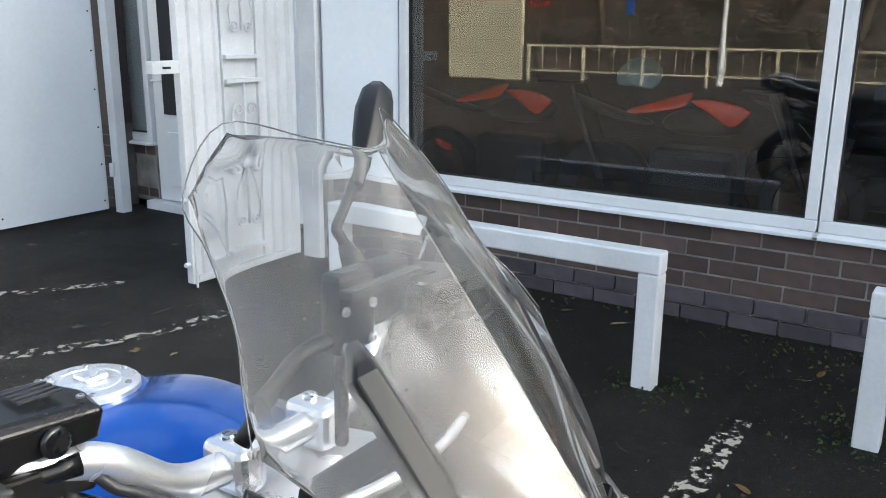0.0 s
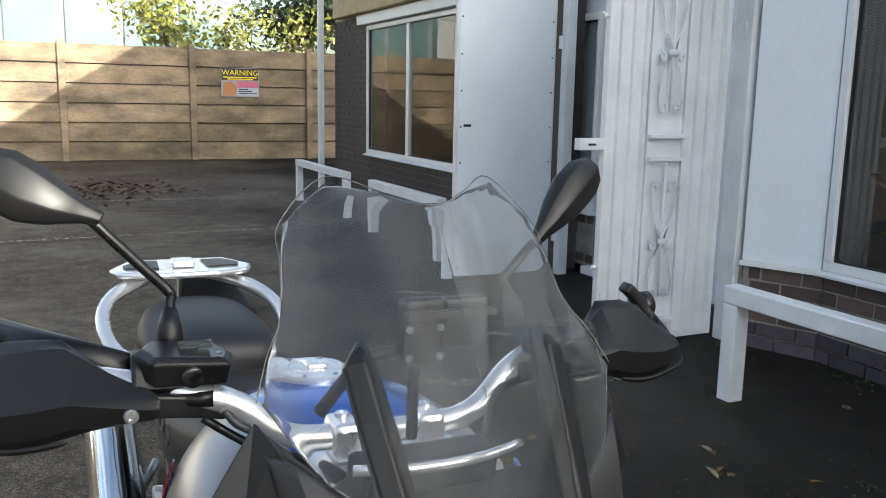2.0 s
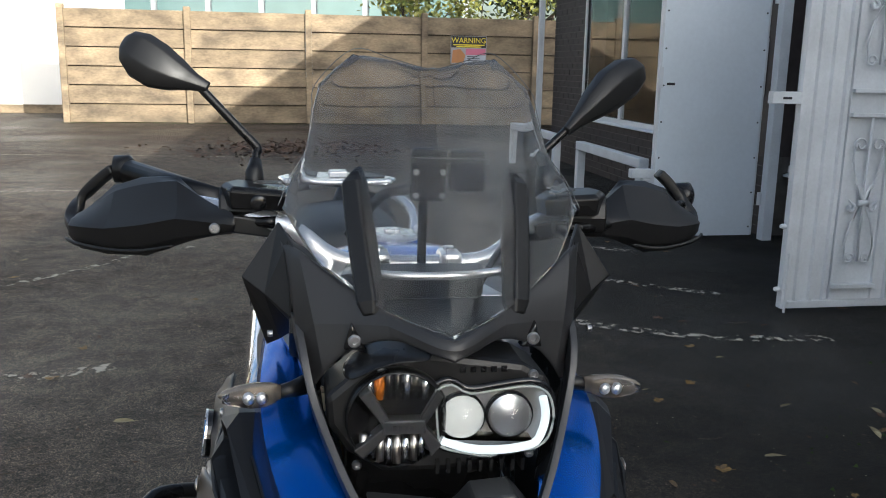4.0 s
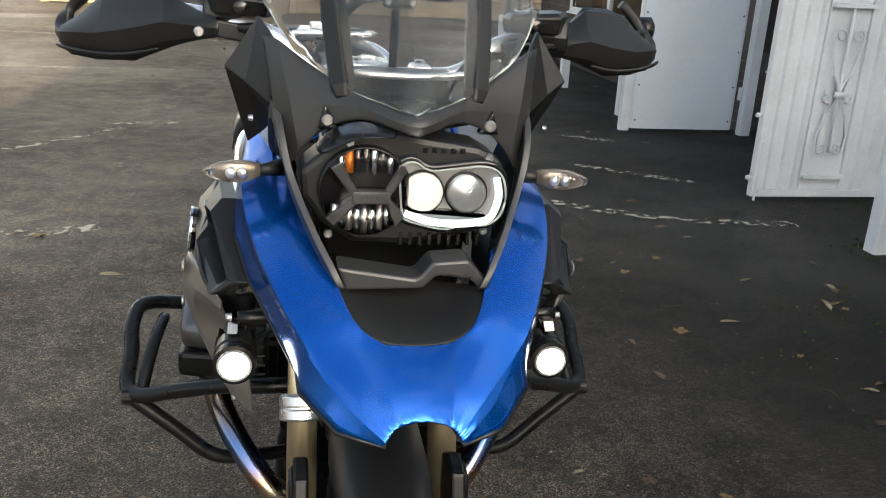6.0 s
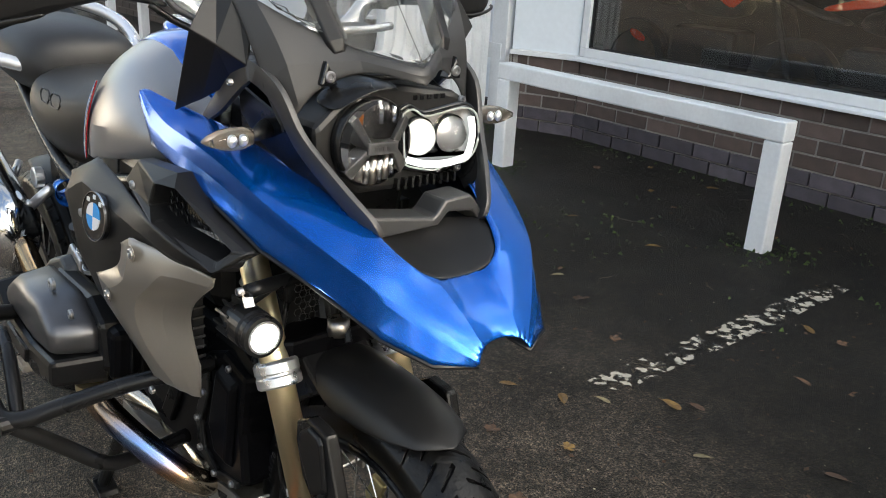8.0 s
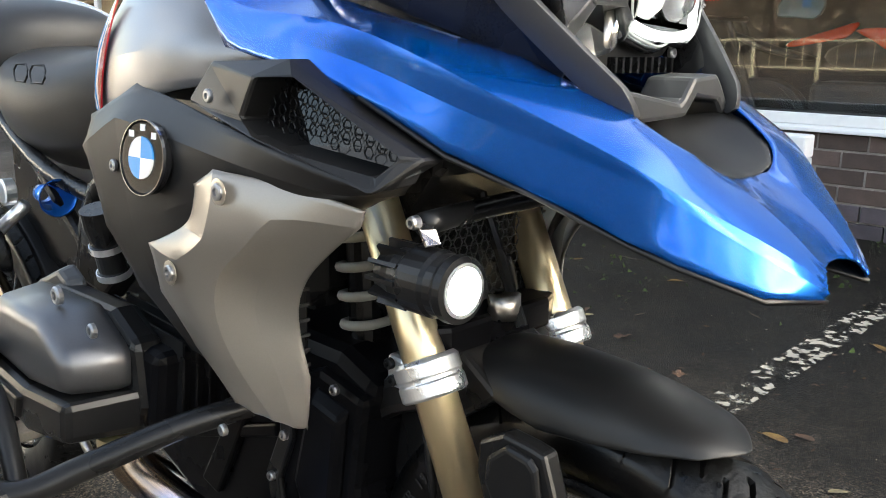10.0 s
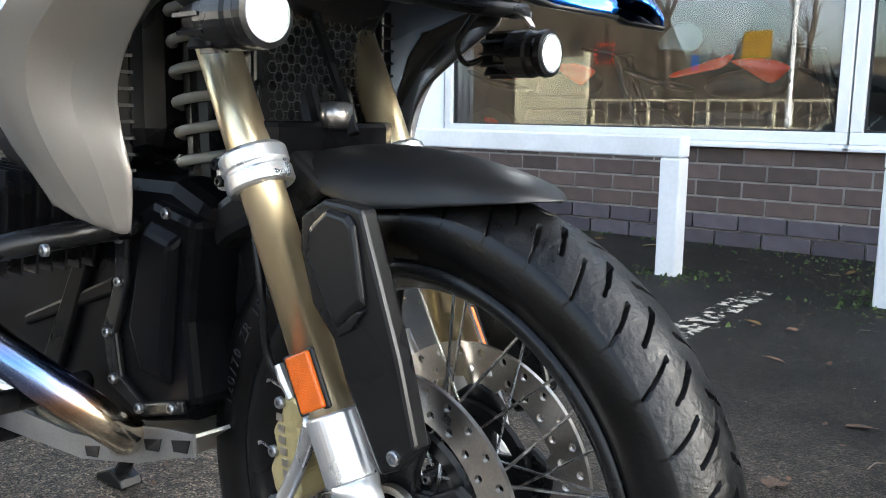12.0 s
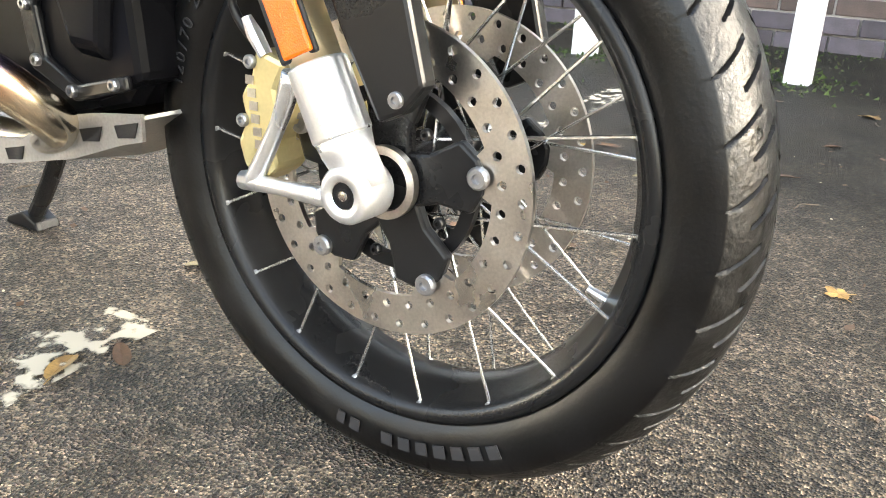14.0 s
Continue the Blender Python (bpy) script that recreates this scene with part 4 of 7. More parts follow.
LEAVES = [(leaf_mesh("fallen_leaf", k, M[c], s), l_) for k, c, s, l_ in (("maple", "leaf_y", .042, "yellow fallen maple leaf on the asphalt"), ("maple", "leaf_b", .042, "brown fallen maple leaf on the asphalt"), ("oval", "leaf_p", .04, "pale fallen leaf on the asphalt"), ("oval", "leaf_b", .035, "reddish brown fallen leaf on the asphalt"), ("oval", "leaf_y", .04, "yellow fallen leaf on the asphalt"))]
def leaf_at(x, y, kind, k=1.0, turn=None):
    me, label = LEAVES[kind]
    ob = new("fallen_leaf", me)
    ob.matrix_basis = pose(x, y, GZ + 0.001, rng.uniform(-6, 6), rng.uniform(-6, 6), rng.uniform(0, 360) if turn is None else turn) @ Matrix.Scale(k, 4)
    return tagged(ob, label, "leaf", "fallen leaves")
rng = random.Random(11)
for x, y, kd, k in [(1.27, 1.684, 0, 1.3), (0.69, -0.30, 0, 1.0), (1.02, .55, 4, 1.0), (1.11, .48, 2, .7), (1.99, 1.87, 2, .9), (2.31, 1.67, 4, .8), (2.07, .38, 4, 1.0), (2.04, 1.90, 4, .9), (.55, .62, 3, 1), (.42, .60, 3, .9), (.60, .30, 1, 1.1), (.95, .9, 3, .8), (1.45, .72, 1, .9), (1.7, .2, 3, .9), (1.55, -.35, 4, .8), (1.15, 2.45, 1, 1.1), (-0.8, 2.33, 2, 1.2), (-1.15, 3.23, 0, 1.1), (0.75, 0.02, 3, 1), (1.05, 1.35, 3, 1), (1.5, 1.75, 2, 1), (2.0, 1.9, 2, 1.0), (0.2, .52, 2, 1.1), (-0.16, .5, 0, .9), (1.6, 1.0, 1, 1), (2.3, 1.2, 4, 1), (3.2, 0.35, 4, 1.1), (3.0, 1.75, 0, .8), (3.3, 1.3, 2, 1.2), (3.1, 2.2, 1, 1.2), (1.3, -0.1, 3, 1), (.9, -.05, 1, 1), (1.25, .35, 4, 1), (-.20, .51, 0, 1.1), (-.11, .43, 4, 1), (-.05, .40, 3, .9), (.62, .12, 3, .8), (.85, .38, 0, .9), (1.1, .15, 2, .7), (.75, .55, 1, .9), (1.3, .3, 3, .9), (.95, .70, 4, .8), (-.30, .38, 3, .8)]:
    leaf_at(x, y, kd, k * (.62 if kd < 2 else .8))
for i in range(150):
    y = rng.uniform(-1.2, 9)
    x = rng.uniform(-2.6, 3.4)
    if -0.35 < x < 0.35 and -0.3 < y < 1.7:
        continue
    leaf_at(x, y, rng.choice((0, 1, 3, 3, 2, 4, 1)), rng.uniform(.35, .8))
# drift of leaves and twigs
bm = bmesh.new()
for i in range(1500):
    x, y = rng.gauss(-0.1, .8), rng.gauss(12.8, .7)
    c, s, a = Vector((x, y, GZ + rng.uniform(.004, .05))), rng.uniform(.02, .06), rng.uniform(0, 6.28)
    u, w = Vector((math.cos(a), math.sin(a), rng.uniform(-.5, .5))) * s, Vector((-math.sin(a), math.cos(a), rng.uniform(-.5, .5))) * s * .6
    bm.faces.new([bm.verts.new(q) for q in (c - u, c + w, c + u, c - w)])
tagged(part("leaf_drift", bm, M["leaf_b"]), "drift of brown fallen leaves on the asphalt", "leaves", kind="stuff")
bm = bmesh.new()
for i in range(110):
    x, y, a, s = rng.uniform(-2, 3.3), rng.uniform(-1, 6), rng.uniform(0, 6.28), rng.uniform(.02, .08)
    tube([(x, y, GZ + .003), (x + s * math.cos(a), y + s * math.sin(a), GZ + .006), (x + 1.7 * s * math.cos(a + .3), y + 1.7 * s * math.sin(a + .3), GZ + .003)], .0015, 4, 0, bm)
tagged(part("twigs", bm, M["bark"]), "small dark twigs scattered on the asphalt", "twigs", kind="stuff")
# crumbs of leaf, bark and grit trodden into the surface
for nm, mt, cnt, tall in (("leaf_litter", M["leaf_b"], 2600, .006), ("grit", M["cream"], 1500, .004)):
    bm = bmesh.new()
    for i in range(cnt):
        x, y = rng.uniform(-3.2, 3.4), -1.4 + 9 * rng.random() ** 1.3
        if -.3 < x < .3 and -.3 < y < .6:
            continue
        a, q = rng.uniform(0, 6.28), rng.uniform(.003, .012) * (1 if nm == "leaf_litter" else .45)
        c, u = Vector((x, y, GZ + .003 + tall * rng.random())), Vector((math.cos(a), math.sin(a), rng.uniform(-.3, .3))) * q
        w = Vector((-math.sin(a), math.cos(a), rng.uniform(-.3, .3))) * q * rng.uniform(.35, .9)
        bm.faces.new([bm.verts.new(v) for v in (c - u, c - w * .8, c + u * .9, c + w)])
    tagged(part(nm, bm, mt), "small brown crumbs of leaf on the asphalt" if nm == "leaf_litter" else "small pale grit on the asphalt", "litter" if nm == "leaf_litter" else "grit", kind="stuff")
# moss and weeds
bm = bmesh.new()
spots = [(2.67, .9, .10, 200), (2.67, 2.53, .10, 120), (2.62, .1, .12, 260), (2.2, 1.5, .35, 160), (3.42, .3, .3, 260), (3.3, 3.25, .12, 120)] + [(3.55, -1 + .3 * i, .09, 40) for i in range(13)] + [(-5 + .35 * i, 18.76, .10, 60) for i in range(30)]
for x, y, s, cnt in spots:
    for i in range(cnt):
        px_, py_ = x + rng.gauss(0, s), y + rng.gauss(0, s)
        c, a, q = Vector((px_, py_, GZ)), rng.uniform(0, 6.28), rng.uniform(.006, .02)
        u = Vector((math.cos(a), math.sin(a), 0)) * q * .6
        bm.faces.new([bm.verts.new(v) for v in (c - u, c + u, c + u * .3 + Vector((rng.uniform(-.3, .3) * q, rng.uniform(-.3, .3) * q, q * rng.uniform(.25, 1))))])
tagged(part("moss", bm, M["moss"]), "green moss and weeds at posts and wall foot", "moss", kind="stuff")

# ================= motorcycle =================
def haze(name):
    """Clear plastic with a milky streaked veil that paints in reflected cloud and glare."""
    m = bpy.data.materials.new(name)
    m.use_nodes = True
    n, l = m.node_tree.nodes, m.node_tree.links
    b = n["Principled BSDF"]
    b.inputs["Base Color"].default_value = (0.985, 0.985, 0.975, 1)
    b.inputs["Roughness"].default_value, b.inputs["IOR"].default_value = 0.0, 1.26
    b.inputs["Transmission Weight"].default_value = 1
    b.inputs["Coat Weight"].default_value, b.inputs["Coat Roughness"].default_value = 0.2, 0.02
    co, nz, mr = n.new("ShaderNodeTexCoord"), n.new("ShaderNodeTexNoise"), n.new("ShaderNodeMapRange")
    mp = n.new("ShaderNodeMapping")
    mp.inputs["Scale"].default_value = (1.0, 0.26, 0.26)
    nz.inputs["Scale"].default_value, nz.inputs["Detail"].default_value = 15, 5
    mr.inputs["From Min"].default_value, mr.inputs["From Max"].default_value = 0.40, 0.66
    mr.inputs["To Min"].default_value, mr.inputs["To Max"].default_value = 0.06, 0.30
    df, mx = n.new("ShaderNodeBsdfTranslucent"), n.new("ShaderNodeMixShader")
    df.inputs["Color"].default_value = (0.9, 0.88, 0.82, 1)
    l.new(co.outputs["Object"], mp.inputs["Vector"]), l.new(mp.outputs[0], nz.inputs["Vector"]), l.new(nz.outputs[0], mr.inputs["Value"]), l.new(mr.outputs[0], mx.inputs[0])
    l.new(b.outputs[0], mx.inputs[1]), l.new(df.outputs[0], mx.inputs[2]), l.new(mx.outputs[0], n["Material Output"].inputs["Surface"])
    return m


M["blue"] = mat("metallic_blue_paint", (0.0003, 0.094, 0.46), 0.2, 0.75, var=0.02, scale=2, fine=900, bump=0.03, depth=0.0002, coat=0.5, rvar=0.03)
M["greyp"] = mat("satin_grey_paint", (0.30, 0.30, 0.31), 0.34, 0.7, var=0.03, scale=4, fine=600, bump=0.03, depth=0.0002, rvar=0.05)
M["rocker"] = mat("brushed_grey_cover", (0.135, 0.135, 0.142), 0.34, 0.8, var=0.04, scale=4, fine=500, bump=0.03, depth=0.0002, rvar=0.05)
M["spring"] = mat("cream_spring_paint", (0.40, 0.385, 0.33), 0.35, 0.0, var=0.05)
M["titan"] = mat("satin_titanium_plastic", (0.31, 0.288, 0.26), 0.33, 0.62, var=0.03, scale=5, fine=700, bump=0.04, depth=0.0002, rvar=0.05)
M["blk"] = mat("grained_black_plastic", (0.009, 0.009, 0.0095), 0.44, 0.0, var=0.1, scale=6, fine=900, bump=0.07, depth=0.0004, rvar=0.06, spec=0.38)
M["blkm"] = mat("black_coated_metal", (0.010, 0.010, 0.0105), 0.28, 0.0, var=0.1, scale=8, fine=500, bump=0.08, depth=0.0003, spec=0.26)
M["cast"] = mat("black_cast_metal", (0.005, 0.005, 0.006), 0.3, 0.0, var=0.15, scale=10, fine=420, bump=0.12, depth=0.0005, spec=0.07)
M["blkg"] = mat("gloss_black", (0.008, 0.008, 0.009), 0.12, 0.0, var=0.03, bump=0.0)
M["trim"] = mat("dark_grey_trim", (0.05, 0.05, 0.051), 0.4, 0.3, var=0.05, scale=5, fine=700, bump=0.06, depth=0.0003)
M["rubber"] = mat("tyre_rubber", (0.0035, 0.0035, 0.004), 0.34, 0.0, var=0.3, scale=16, fine=260, bump=0.35, depth=0.0007, rvar=0.2, spec=0.32)
M["tread"] = mat("worn_damp_tread", (0.006, 0.006, 0.006), 0.36, 0.0, var=0.3, scale=45, fine=150, bump=0.7, depth=0.0016, rvar=0.4, spec=0.32)
M["seat"] = mat("black_seat_vinyl", (0.014, 0.0145, 0.016), 0.5, 0.0, var=0.1, scale=5, fine=500, bump=0.3, depth=0.0006)
M["seat2"] = mat("brown_black_seat_vinyl", (0.02, 0.018, 0.0155), 0.48, 0.0, var=0.1, scale=5, fine=500, bump=0.3, depth=0.0006)
M["gold"] = mat("bronze_anodised_fork", (0.84, 0.70, 0.44), 0.32, 0.92, var=0.02, scale=3, fine=500, bump=0.03, depth=0.0002, stretch=(1, 1, .1))
M["calg"] = mat("gold_caliper_paint", (0.62, 0.52, 0.26), 0.38, 0.6, var=0.06, scale=12, fine=300, bump=0.05)
M["silver"] = mat("cast_silver_metal", (0.84, 0.84, 0.85), 0.3, 0.85, var=0.05, scale=12, fine=400, bump=0.08, depth=0.0004)
M["bright"] = mat("silver_paint", (0.72, 0.73, 0.75), 0.25, 0.7, var=0.03, scale=6, fine=400, bump=0.03)
M["steel"] = mat("brushed_disc_steel", (0.64, 0.60, 0.55), 0.3, 1.0, var=0.12, scale=20, fine=400, bump=0.08, depth=0.0003)
M["chrome"] = mat("polished_steel", (0.75, 0.76, 0.78), 0.09, 1.0, var=0.03, bump=0.0)
M["skid"] = mat("dull_aluminium_plate", (0.42, 0.41, 0.40), 0.42, 0.85, var=0.12, scale=14, fine=300, bump=0.08, depth=0.0004)
# upper fairing: lighter than blk, its sky sheen put into the colour
M["fairing"] = mat("sheen_lightened_black", (0.022, 0.022, 0.023), 0.46, 0.0, var=0.08, scale=6, fine=900, bump=0.07, depth=0.0004, rvar=0.06, spec=0.5)
M["spoke"] = mat("stainless_spoke", (0.8, 0.8, 0.79), 0.25, 1.0, var=0.05, bump=0.02)
M["orange"] = mat("amber_reflector", (0.72, 0.13, 0.006), 0.2, 0.0, var=0.1, scale=60, fine=700, bump=0.5, depth=0.001)
M["letter"] = mat("grey_raised_letter", (0.022, 0.022, 0.024), 0.5, 0.0, var=0.03)
M["white"] = mat("white_gloss", (0.8, 0.8, 0.8), 0.2, 0.0, var=0.02, bump=0)
M["redp"] = mat("red_gloss", (0.45, 0.02, 0.03), 0.22, 0.2, var=0.02, bump=0, coat=0.6)
M["cblue"] = mat("bright_blue_metal", (0.02, 0.16, 0.6), 0.25, 0.6, var=0.03)
M["rblue"] = mat("roundel_blue", (0.05, 0.3, 0.7), 0.2, 0.0, var=0.02, bump=0)
M["led"] = glow("led_white", (0.95, 1.0, 0.95), 0.45)
M["zinc"] = mat("zinc_plated_bolt", (0.42, 0.42, 0.43), 0.34, 0.9, var=0.1, scale=30, fine=300, bump=0.05)
M["guide"] = glow("lit_lamp_edge", (0.95, 1.0, 0.95), 0.035)
M["core"] = glow("low_beam_core", (1.0, 0.97, 0.84), 0.28)
M["fogl"] = glow("fog_lamp_light", (1.0, 0.98, 0.9), 5.0)
M["bowl"] = mat("dark_lamp_mirror", (0.12, 0.115, 0.11), 0.1, 1.0, var=0.05, bump=0)
M["smoke"] = mat("smoky_lamp_body", (0.30, 0.26, 0.22), 0.22, 0.6, var=0.05, bump=0)
M["amber_in"] = mat("amber_lamp", (0.7, 0.2, 0.02), 0.2, 0.3, var=0.1)
M["screen"] = haze("clear_screen")
M["lens"] = clear("lamp_lens", (0.97, 0.97, 0.97), 0.0, 1.4)
M["thin"] = clear("thin_lamp_cover", (0.98, 0.98, 0.98), 0.0, 1.12)

# heat-tinted exhaust: straw, purple and blue along its length
m = M["tint"] = bpy.data.materials.new("heat_tinted_steel")
m.use_nodes = True
n, l = m.node_tree.nodes, m.node_tree.links
b = n["Principled BSDF"]
co, se, rp = n.new("ShaderNodeTexCoord"), n.new("ShaderNodeSeparateXYZ"), n.new("ShaderNodeValToRGB")
ns, ad = n.new("ShaderNodeTexNoise"), n.new("ShaderNodeMath")
ns.inputs["Scale"].default_value = 14
mr = n.new("ShaderNodeMapRange")
mr.inputs["From Min"].default_value, mr.inputs["From Max"].default_value = 0.50, 0.27
l.new(co.outputs["Object"], se.inputs[0]), l.new(se.outputs["Z"], mr.inputs["Value"]), l.new(co.outputs["Object"], ns.inputs["Vector"])
ad.operation = "MULTIPLY_ADD"
ad.inputs[1].default_value = 0.16
l.new(ns.outputs[0], ad.inputs[0]), l.new(mr.outputs[0], ad.inputs[2]), l.new(ad.outputs[0], rp.inputs[0])
cr = rp.color_ramp
cr.elements[0].position, cr.elements[0].color = 0.10, (0.36, 0.27, 0.17, 1)
cr.elements[1].position, cr.elements[1].color = 0.95, (0.75, 0.68, 0.56, 1)
for p_, c_ in ((0.36, (0.30, 0.24, 0.2)), (0.48, (0.14, 0.25, 0.5)), (0.60, (0.30, 0.32, 0.55)), (0.70, (0.6, 0.36, 0.22)), (0.8, (0.74, 0.62, 0.46))):
    e = cr.elements.new(p_)
    e.color = (*c_, 1)
l.new(rp.outputs[0], b.inputs["Base Color"])
b.inputs["Metallic"].default_value, b.inputs["Roughness"].default_value = 1.0, 0.2

bike = empty("motorcycle", "blue and grey adventure motorcycle with lit lamps on its centre stand", "motorcycle", pose(0.015, 0, 0, 0, 1.0, 0))

def both(name, rows, material, label="", **kw):
    """A shell on the right side and its mirror image on the left."""
    a = part(name, grid(rows), material, bike, label, **kw)
    c = part(name, grid(flip(rows)), material, bike, label, **kw)
    return a, c


# ---- front wheel ----
WC = Vector((-0.021, 0.014, 0.3075))
TR = 0.302
def tyre_mesh(centre, R, half, rim_r, n=1500, m_=60, grooved=True):
    """Tyre with a rounded crown, shoulder and sidewall; slanted tread grooves are cut in."""
    prof = []
    for i in range(m_ + 1):
        u = -1 + 2 * i / m_
        prof.append((u * half, R - 0.024 * abs(u) ** 2.3))
    side = [(half + 0.0015, R - 0.034), (half + 0.002, R - 0.050), (half - 0.003, rim_r + 0.012), (half - 0.012, rim_r)]
    full = [(-x, r) for x, r in side[::-1]] + prof + side
    k = len(full)
    vs = np.zeros((n, k, 3))
    for j in range(n):
        t = 2 * math.pi * j / n
        for i, (x, r) in enumerate(full):
            rr = r
            u = x / half
            if grooved and 4 <= i < k - 4:
                su = abs(u)
                sgn = 1 if u > 0 else -1
                ph = (t * R / 0.050 + (0.5 if u > 0 else 0)) % 1.0
                w = 0.046 / (0.5 + su)
                c1 = (0.15 + 0.75 * su) % 1.0
                if 0.06 < su < 0.66 and abs(((ph - c1 + 0.5) % 1.0) - 0.5) < w * 0.8:
                    rr -= 0.0065
                c2 = (0.62 + 0.75 * su) % 1.0
                if 0.42 < su < 0.97 and abs(((ph - c2 + 0.5) % 1.0) - 0.5) < w * 0.7:
                    rr -= 0.0055
            vs[j, i] = (centre.x + x, centre.y + rr * math.cos(t), centre.z + rr * math.sin(t))
    idx = np.arange(n * k).reshape(n, k)
    nx = np.roll(idx, -1, axis=0)
    f = np.stack([idx[:, :-1], nx[:, :-1], nx[:, 1:], idx[:, 1:]], axis=-1).reshape(-1, 4)
    me = bpy.data.meshes.new("tyre")
    me.from_pydata(vs.reshape(-1, 3).tolist(), [], f.tolist())
    me.polygons.foreach_set("use_smooth", [True] * len(me.polygons))
    me.materials.append(M["rubber"])
    me.materials.append(M["tread"])
    crown = np.zeros((n, k - 1), dtype=np.int32)
    crown[:, 5:k - 6] = 1
    me.polygons.foreach_set("material_index", crown.reshape(-1))
    me.validate()
    me.set_sharp_from_angle(angle=radians(48))
    return me


def spoked_wheel(name, c, R, half, rim_r, label):
    w = part(name, lathe([(rim_r - .004, -half + .012), (rim_r + .006, -half + .010), (rim_r + .006, -half + .004), (rim_r - .002, -half + .002), (rim_r - .010, -half + .008), (rim_r - .012, -half + .018), (rim_r - .022, -half * .35), (rim_r - .026, 0), (rim_r - .022, half * .35), (rim_r - .012, half - .018), (rim_r - .010, half - .008), (rim_r - .002, half - .002), (rim_r + .006, half - .004), (rim_r + .006, half - .010), (rim_r - .004, half - .012), (rim_r - .012, 0)], c, "x", 96, closed=True), M["blkm"], bike, label, smooth=True)
    ty = new("tyre", tyre_mesh(c, R, half, rim_r))
    ty.parent = w
    part("hub", lathe([(.02, -.066), (.032, -.064), (.034, -.05), (.026, -.035), (.024, 0), (.026, .035), (.034, .05), (.032, .064), (.02, .066)], c, "x", 32), M["blkm"], w, smooth=True)
    bms = tube([(0, 0, 0), (0, 0, 1)], 1.0, 6)
    me = bpy.data.meshes.new("spoke")
    bms.to_mesh(me)
    bms.free()
    me.materials.append(M["spoke"])
    for i in range(36):
        s = 1 if i % 2 else -1
        a0 = 2 * math.pi * i / 36 + .03
        tw = radians(52) * (1 if (i // 2) % 2 else -1)
        p1 = c + Vector((s * (half - .013), (rim_r - .008) * math.cos(a0), (rim_r - .008) * math.sin(a0)))
        p0 = c + Vector((s * .040, .036 * math.cos(a0 + tw), .036 * math.sin(a0 + tw)))
        d = p1 - p0
        ob = new("spoke", me)
        ob.parent = w
        ob.matrix_basis = Matrix.LocRotScale(p0, d.to_track_quat("Z", "Y"), (.0016, .0016, d.length))
        bolt("nipple", p1 + Vector((s * .001, 0, 0)), .0035, M["zinc"], w, "x", .004, s)
    return w

front_wheel = spoked_wheel("front_wheel", WC, TR, 0.051, 0.226, "black spoked front wheel")


def disc(side):
    """Drilled brake disc with lugs, carrier arms and bolts."""
    cx = WC.x + side * 0.060
    bmd = bmesh.new()
    n_, r0, r1 = 60, 0.102, 0.1375
    for row, (ra, rb) in enumerate(((r0, (r0 + r1) / 2), ((r0 + r1) / 2, r1))):
        for j in range(n_):
            t0, t1 = 2 * math.pi * j / n_, 2 * math.pi * (j + 1) / n_
            tm, rm = (t0 + t1) / 2, (ra + rb) / 2
            P = lambda r, t: (cx, WC.y + r * math.cos(t), WC.z + r * math.sin(t))
            outer = [P(ra, t0), P(ra, tm), P(ra, t1), P(rm, t1), P(rb, t1), P(rb, tm), P(rb, t0), P(rm, t0)]
            if (j + row) % 2 == 0:
                q = [Vector(P(rm, tm)).lerp(Vector(o), .0) + (Vector(o) - Vector(P(rm, tm))).normalized() * .0042 for o in outer]
                vo, vi = [bmd.verts.new(o) for o in outer], [bmd.verts.new(o) for o in q]
                for i in range(8):
                    k = (i + 1) % 8
                    bmd.faces.new((vo[i], vo[k], vi[k], vi[i]))
            else:
                bmd.faces.new([bmd.verts.new(o) for o in outer])
    bmesh.ops.remove_doubles(bmd, verts=bmd.verts, dist=.0002)
    d = part("brake_disc", bmd, M["steel"], front_wheel, "drilled steel brake disc", solid=.005, offset=0)
    for i in range(5):
        a = radians(13 + 72 * i)
        cy, sy = math.cos(a), math.sin(a)
        def Q(r, u):
            return (WC.y - r * cy - u * sy, WC.z + r * sy - u * cy)
        arm = bmesh.new()
        prism([Q(.020, -.024), Q(.020, .024), Q(.050, .021), Q(.080, .030), Q(.094, .014), Q(.098, 0), Q(.094, -.014), Q(.080, -.030), Q(.050, -.021)], "x", cx - .006, cx + .006, arm)
        part("carrier_arm", arm, M["blkm"], front_wheel, bevel=.003)
        bolt("disc_bolt", (cx + side * .006, WC.y - .094 * cy, WC.z + .094 * sy), .0095, M["zinc"], front_wheel, "x", .006, side)
        lug = prism([Q(.084, -.011), Q(.084, .011), Q(.104, .026), Q(.104, -.026)], "x", cx - .0024, cx + .0024)
        part("lug", lug, M["steel"], front_wheel)
    for i in range(5):
        a = radians(49 + 72 * i)
        bolt("carrier_bolt", (cx + side * .003, WC.y - .062 * math.cos(a), WC.z + .062 * math.sin(a)), .005, M["blkm"], front_wheel, "x", .006, side)
    part("carrier_ring", lathe([(.070, -.004), (.082, -.004), (.082, .004), (.070, .004)], (cx - side * .014, WC.y, WC.z), "x", 40, closed=True), M["blkm"], front_wheel)
disc(-1), disc(1)
part("valve", tube([(WC.x, WC.y - .196, WC.z - .085), (WC.x - .003, WC.y - .180, WC.z - .078), (WC.x - .005, WC.y - .168, WC.z - .073)], [.0048, .0045, .0032], 10), M["silver"], front_wheel)
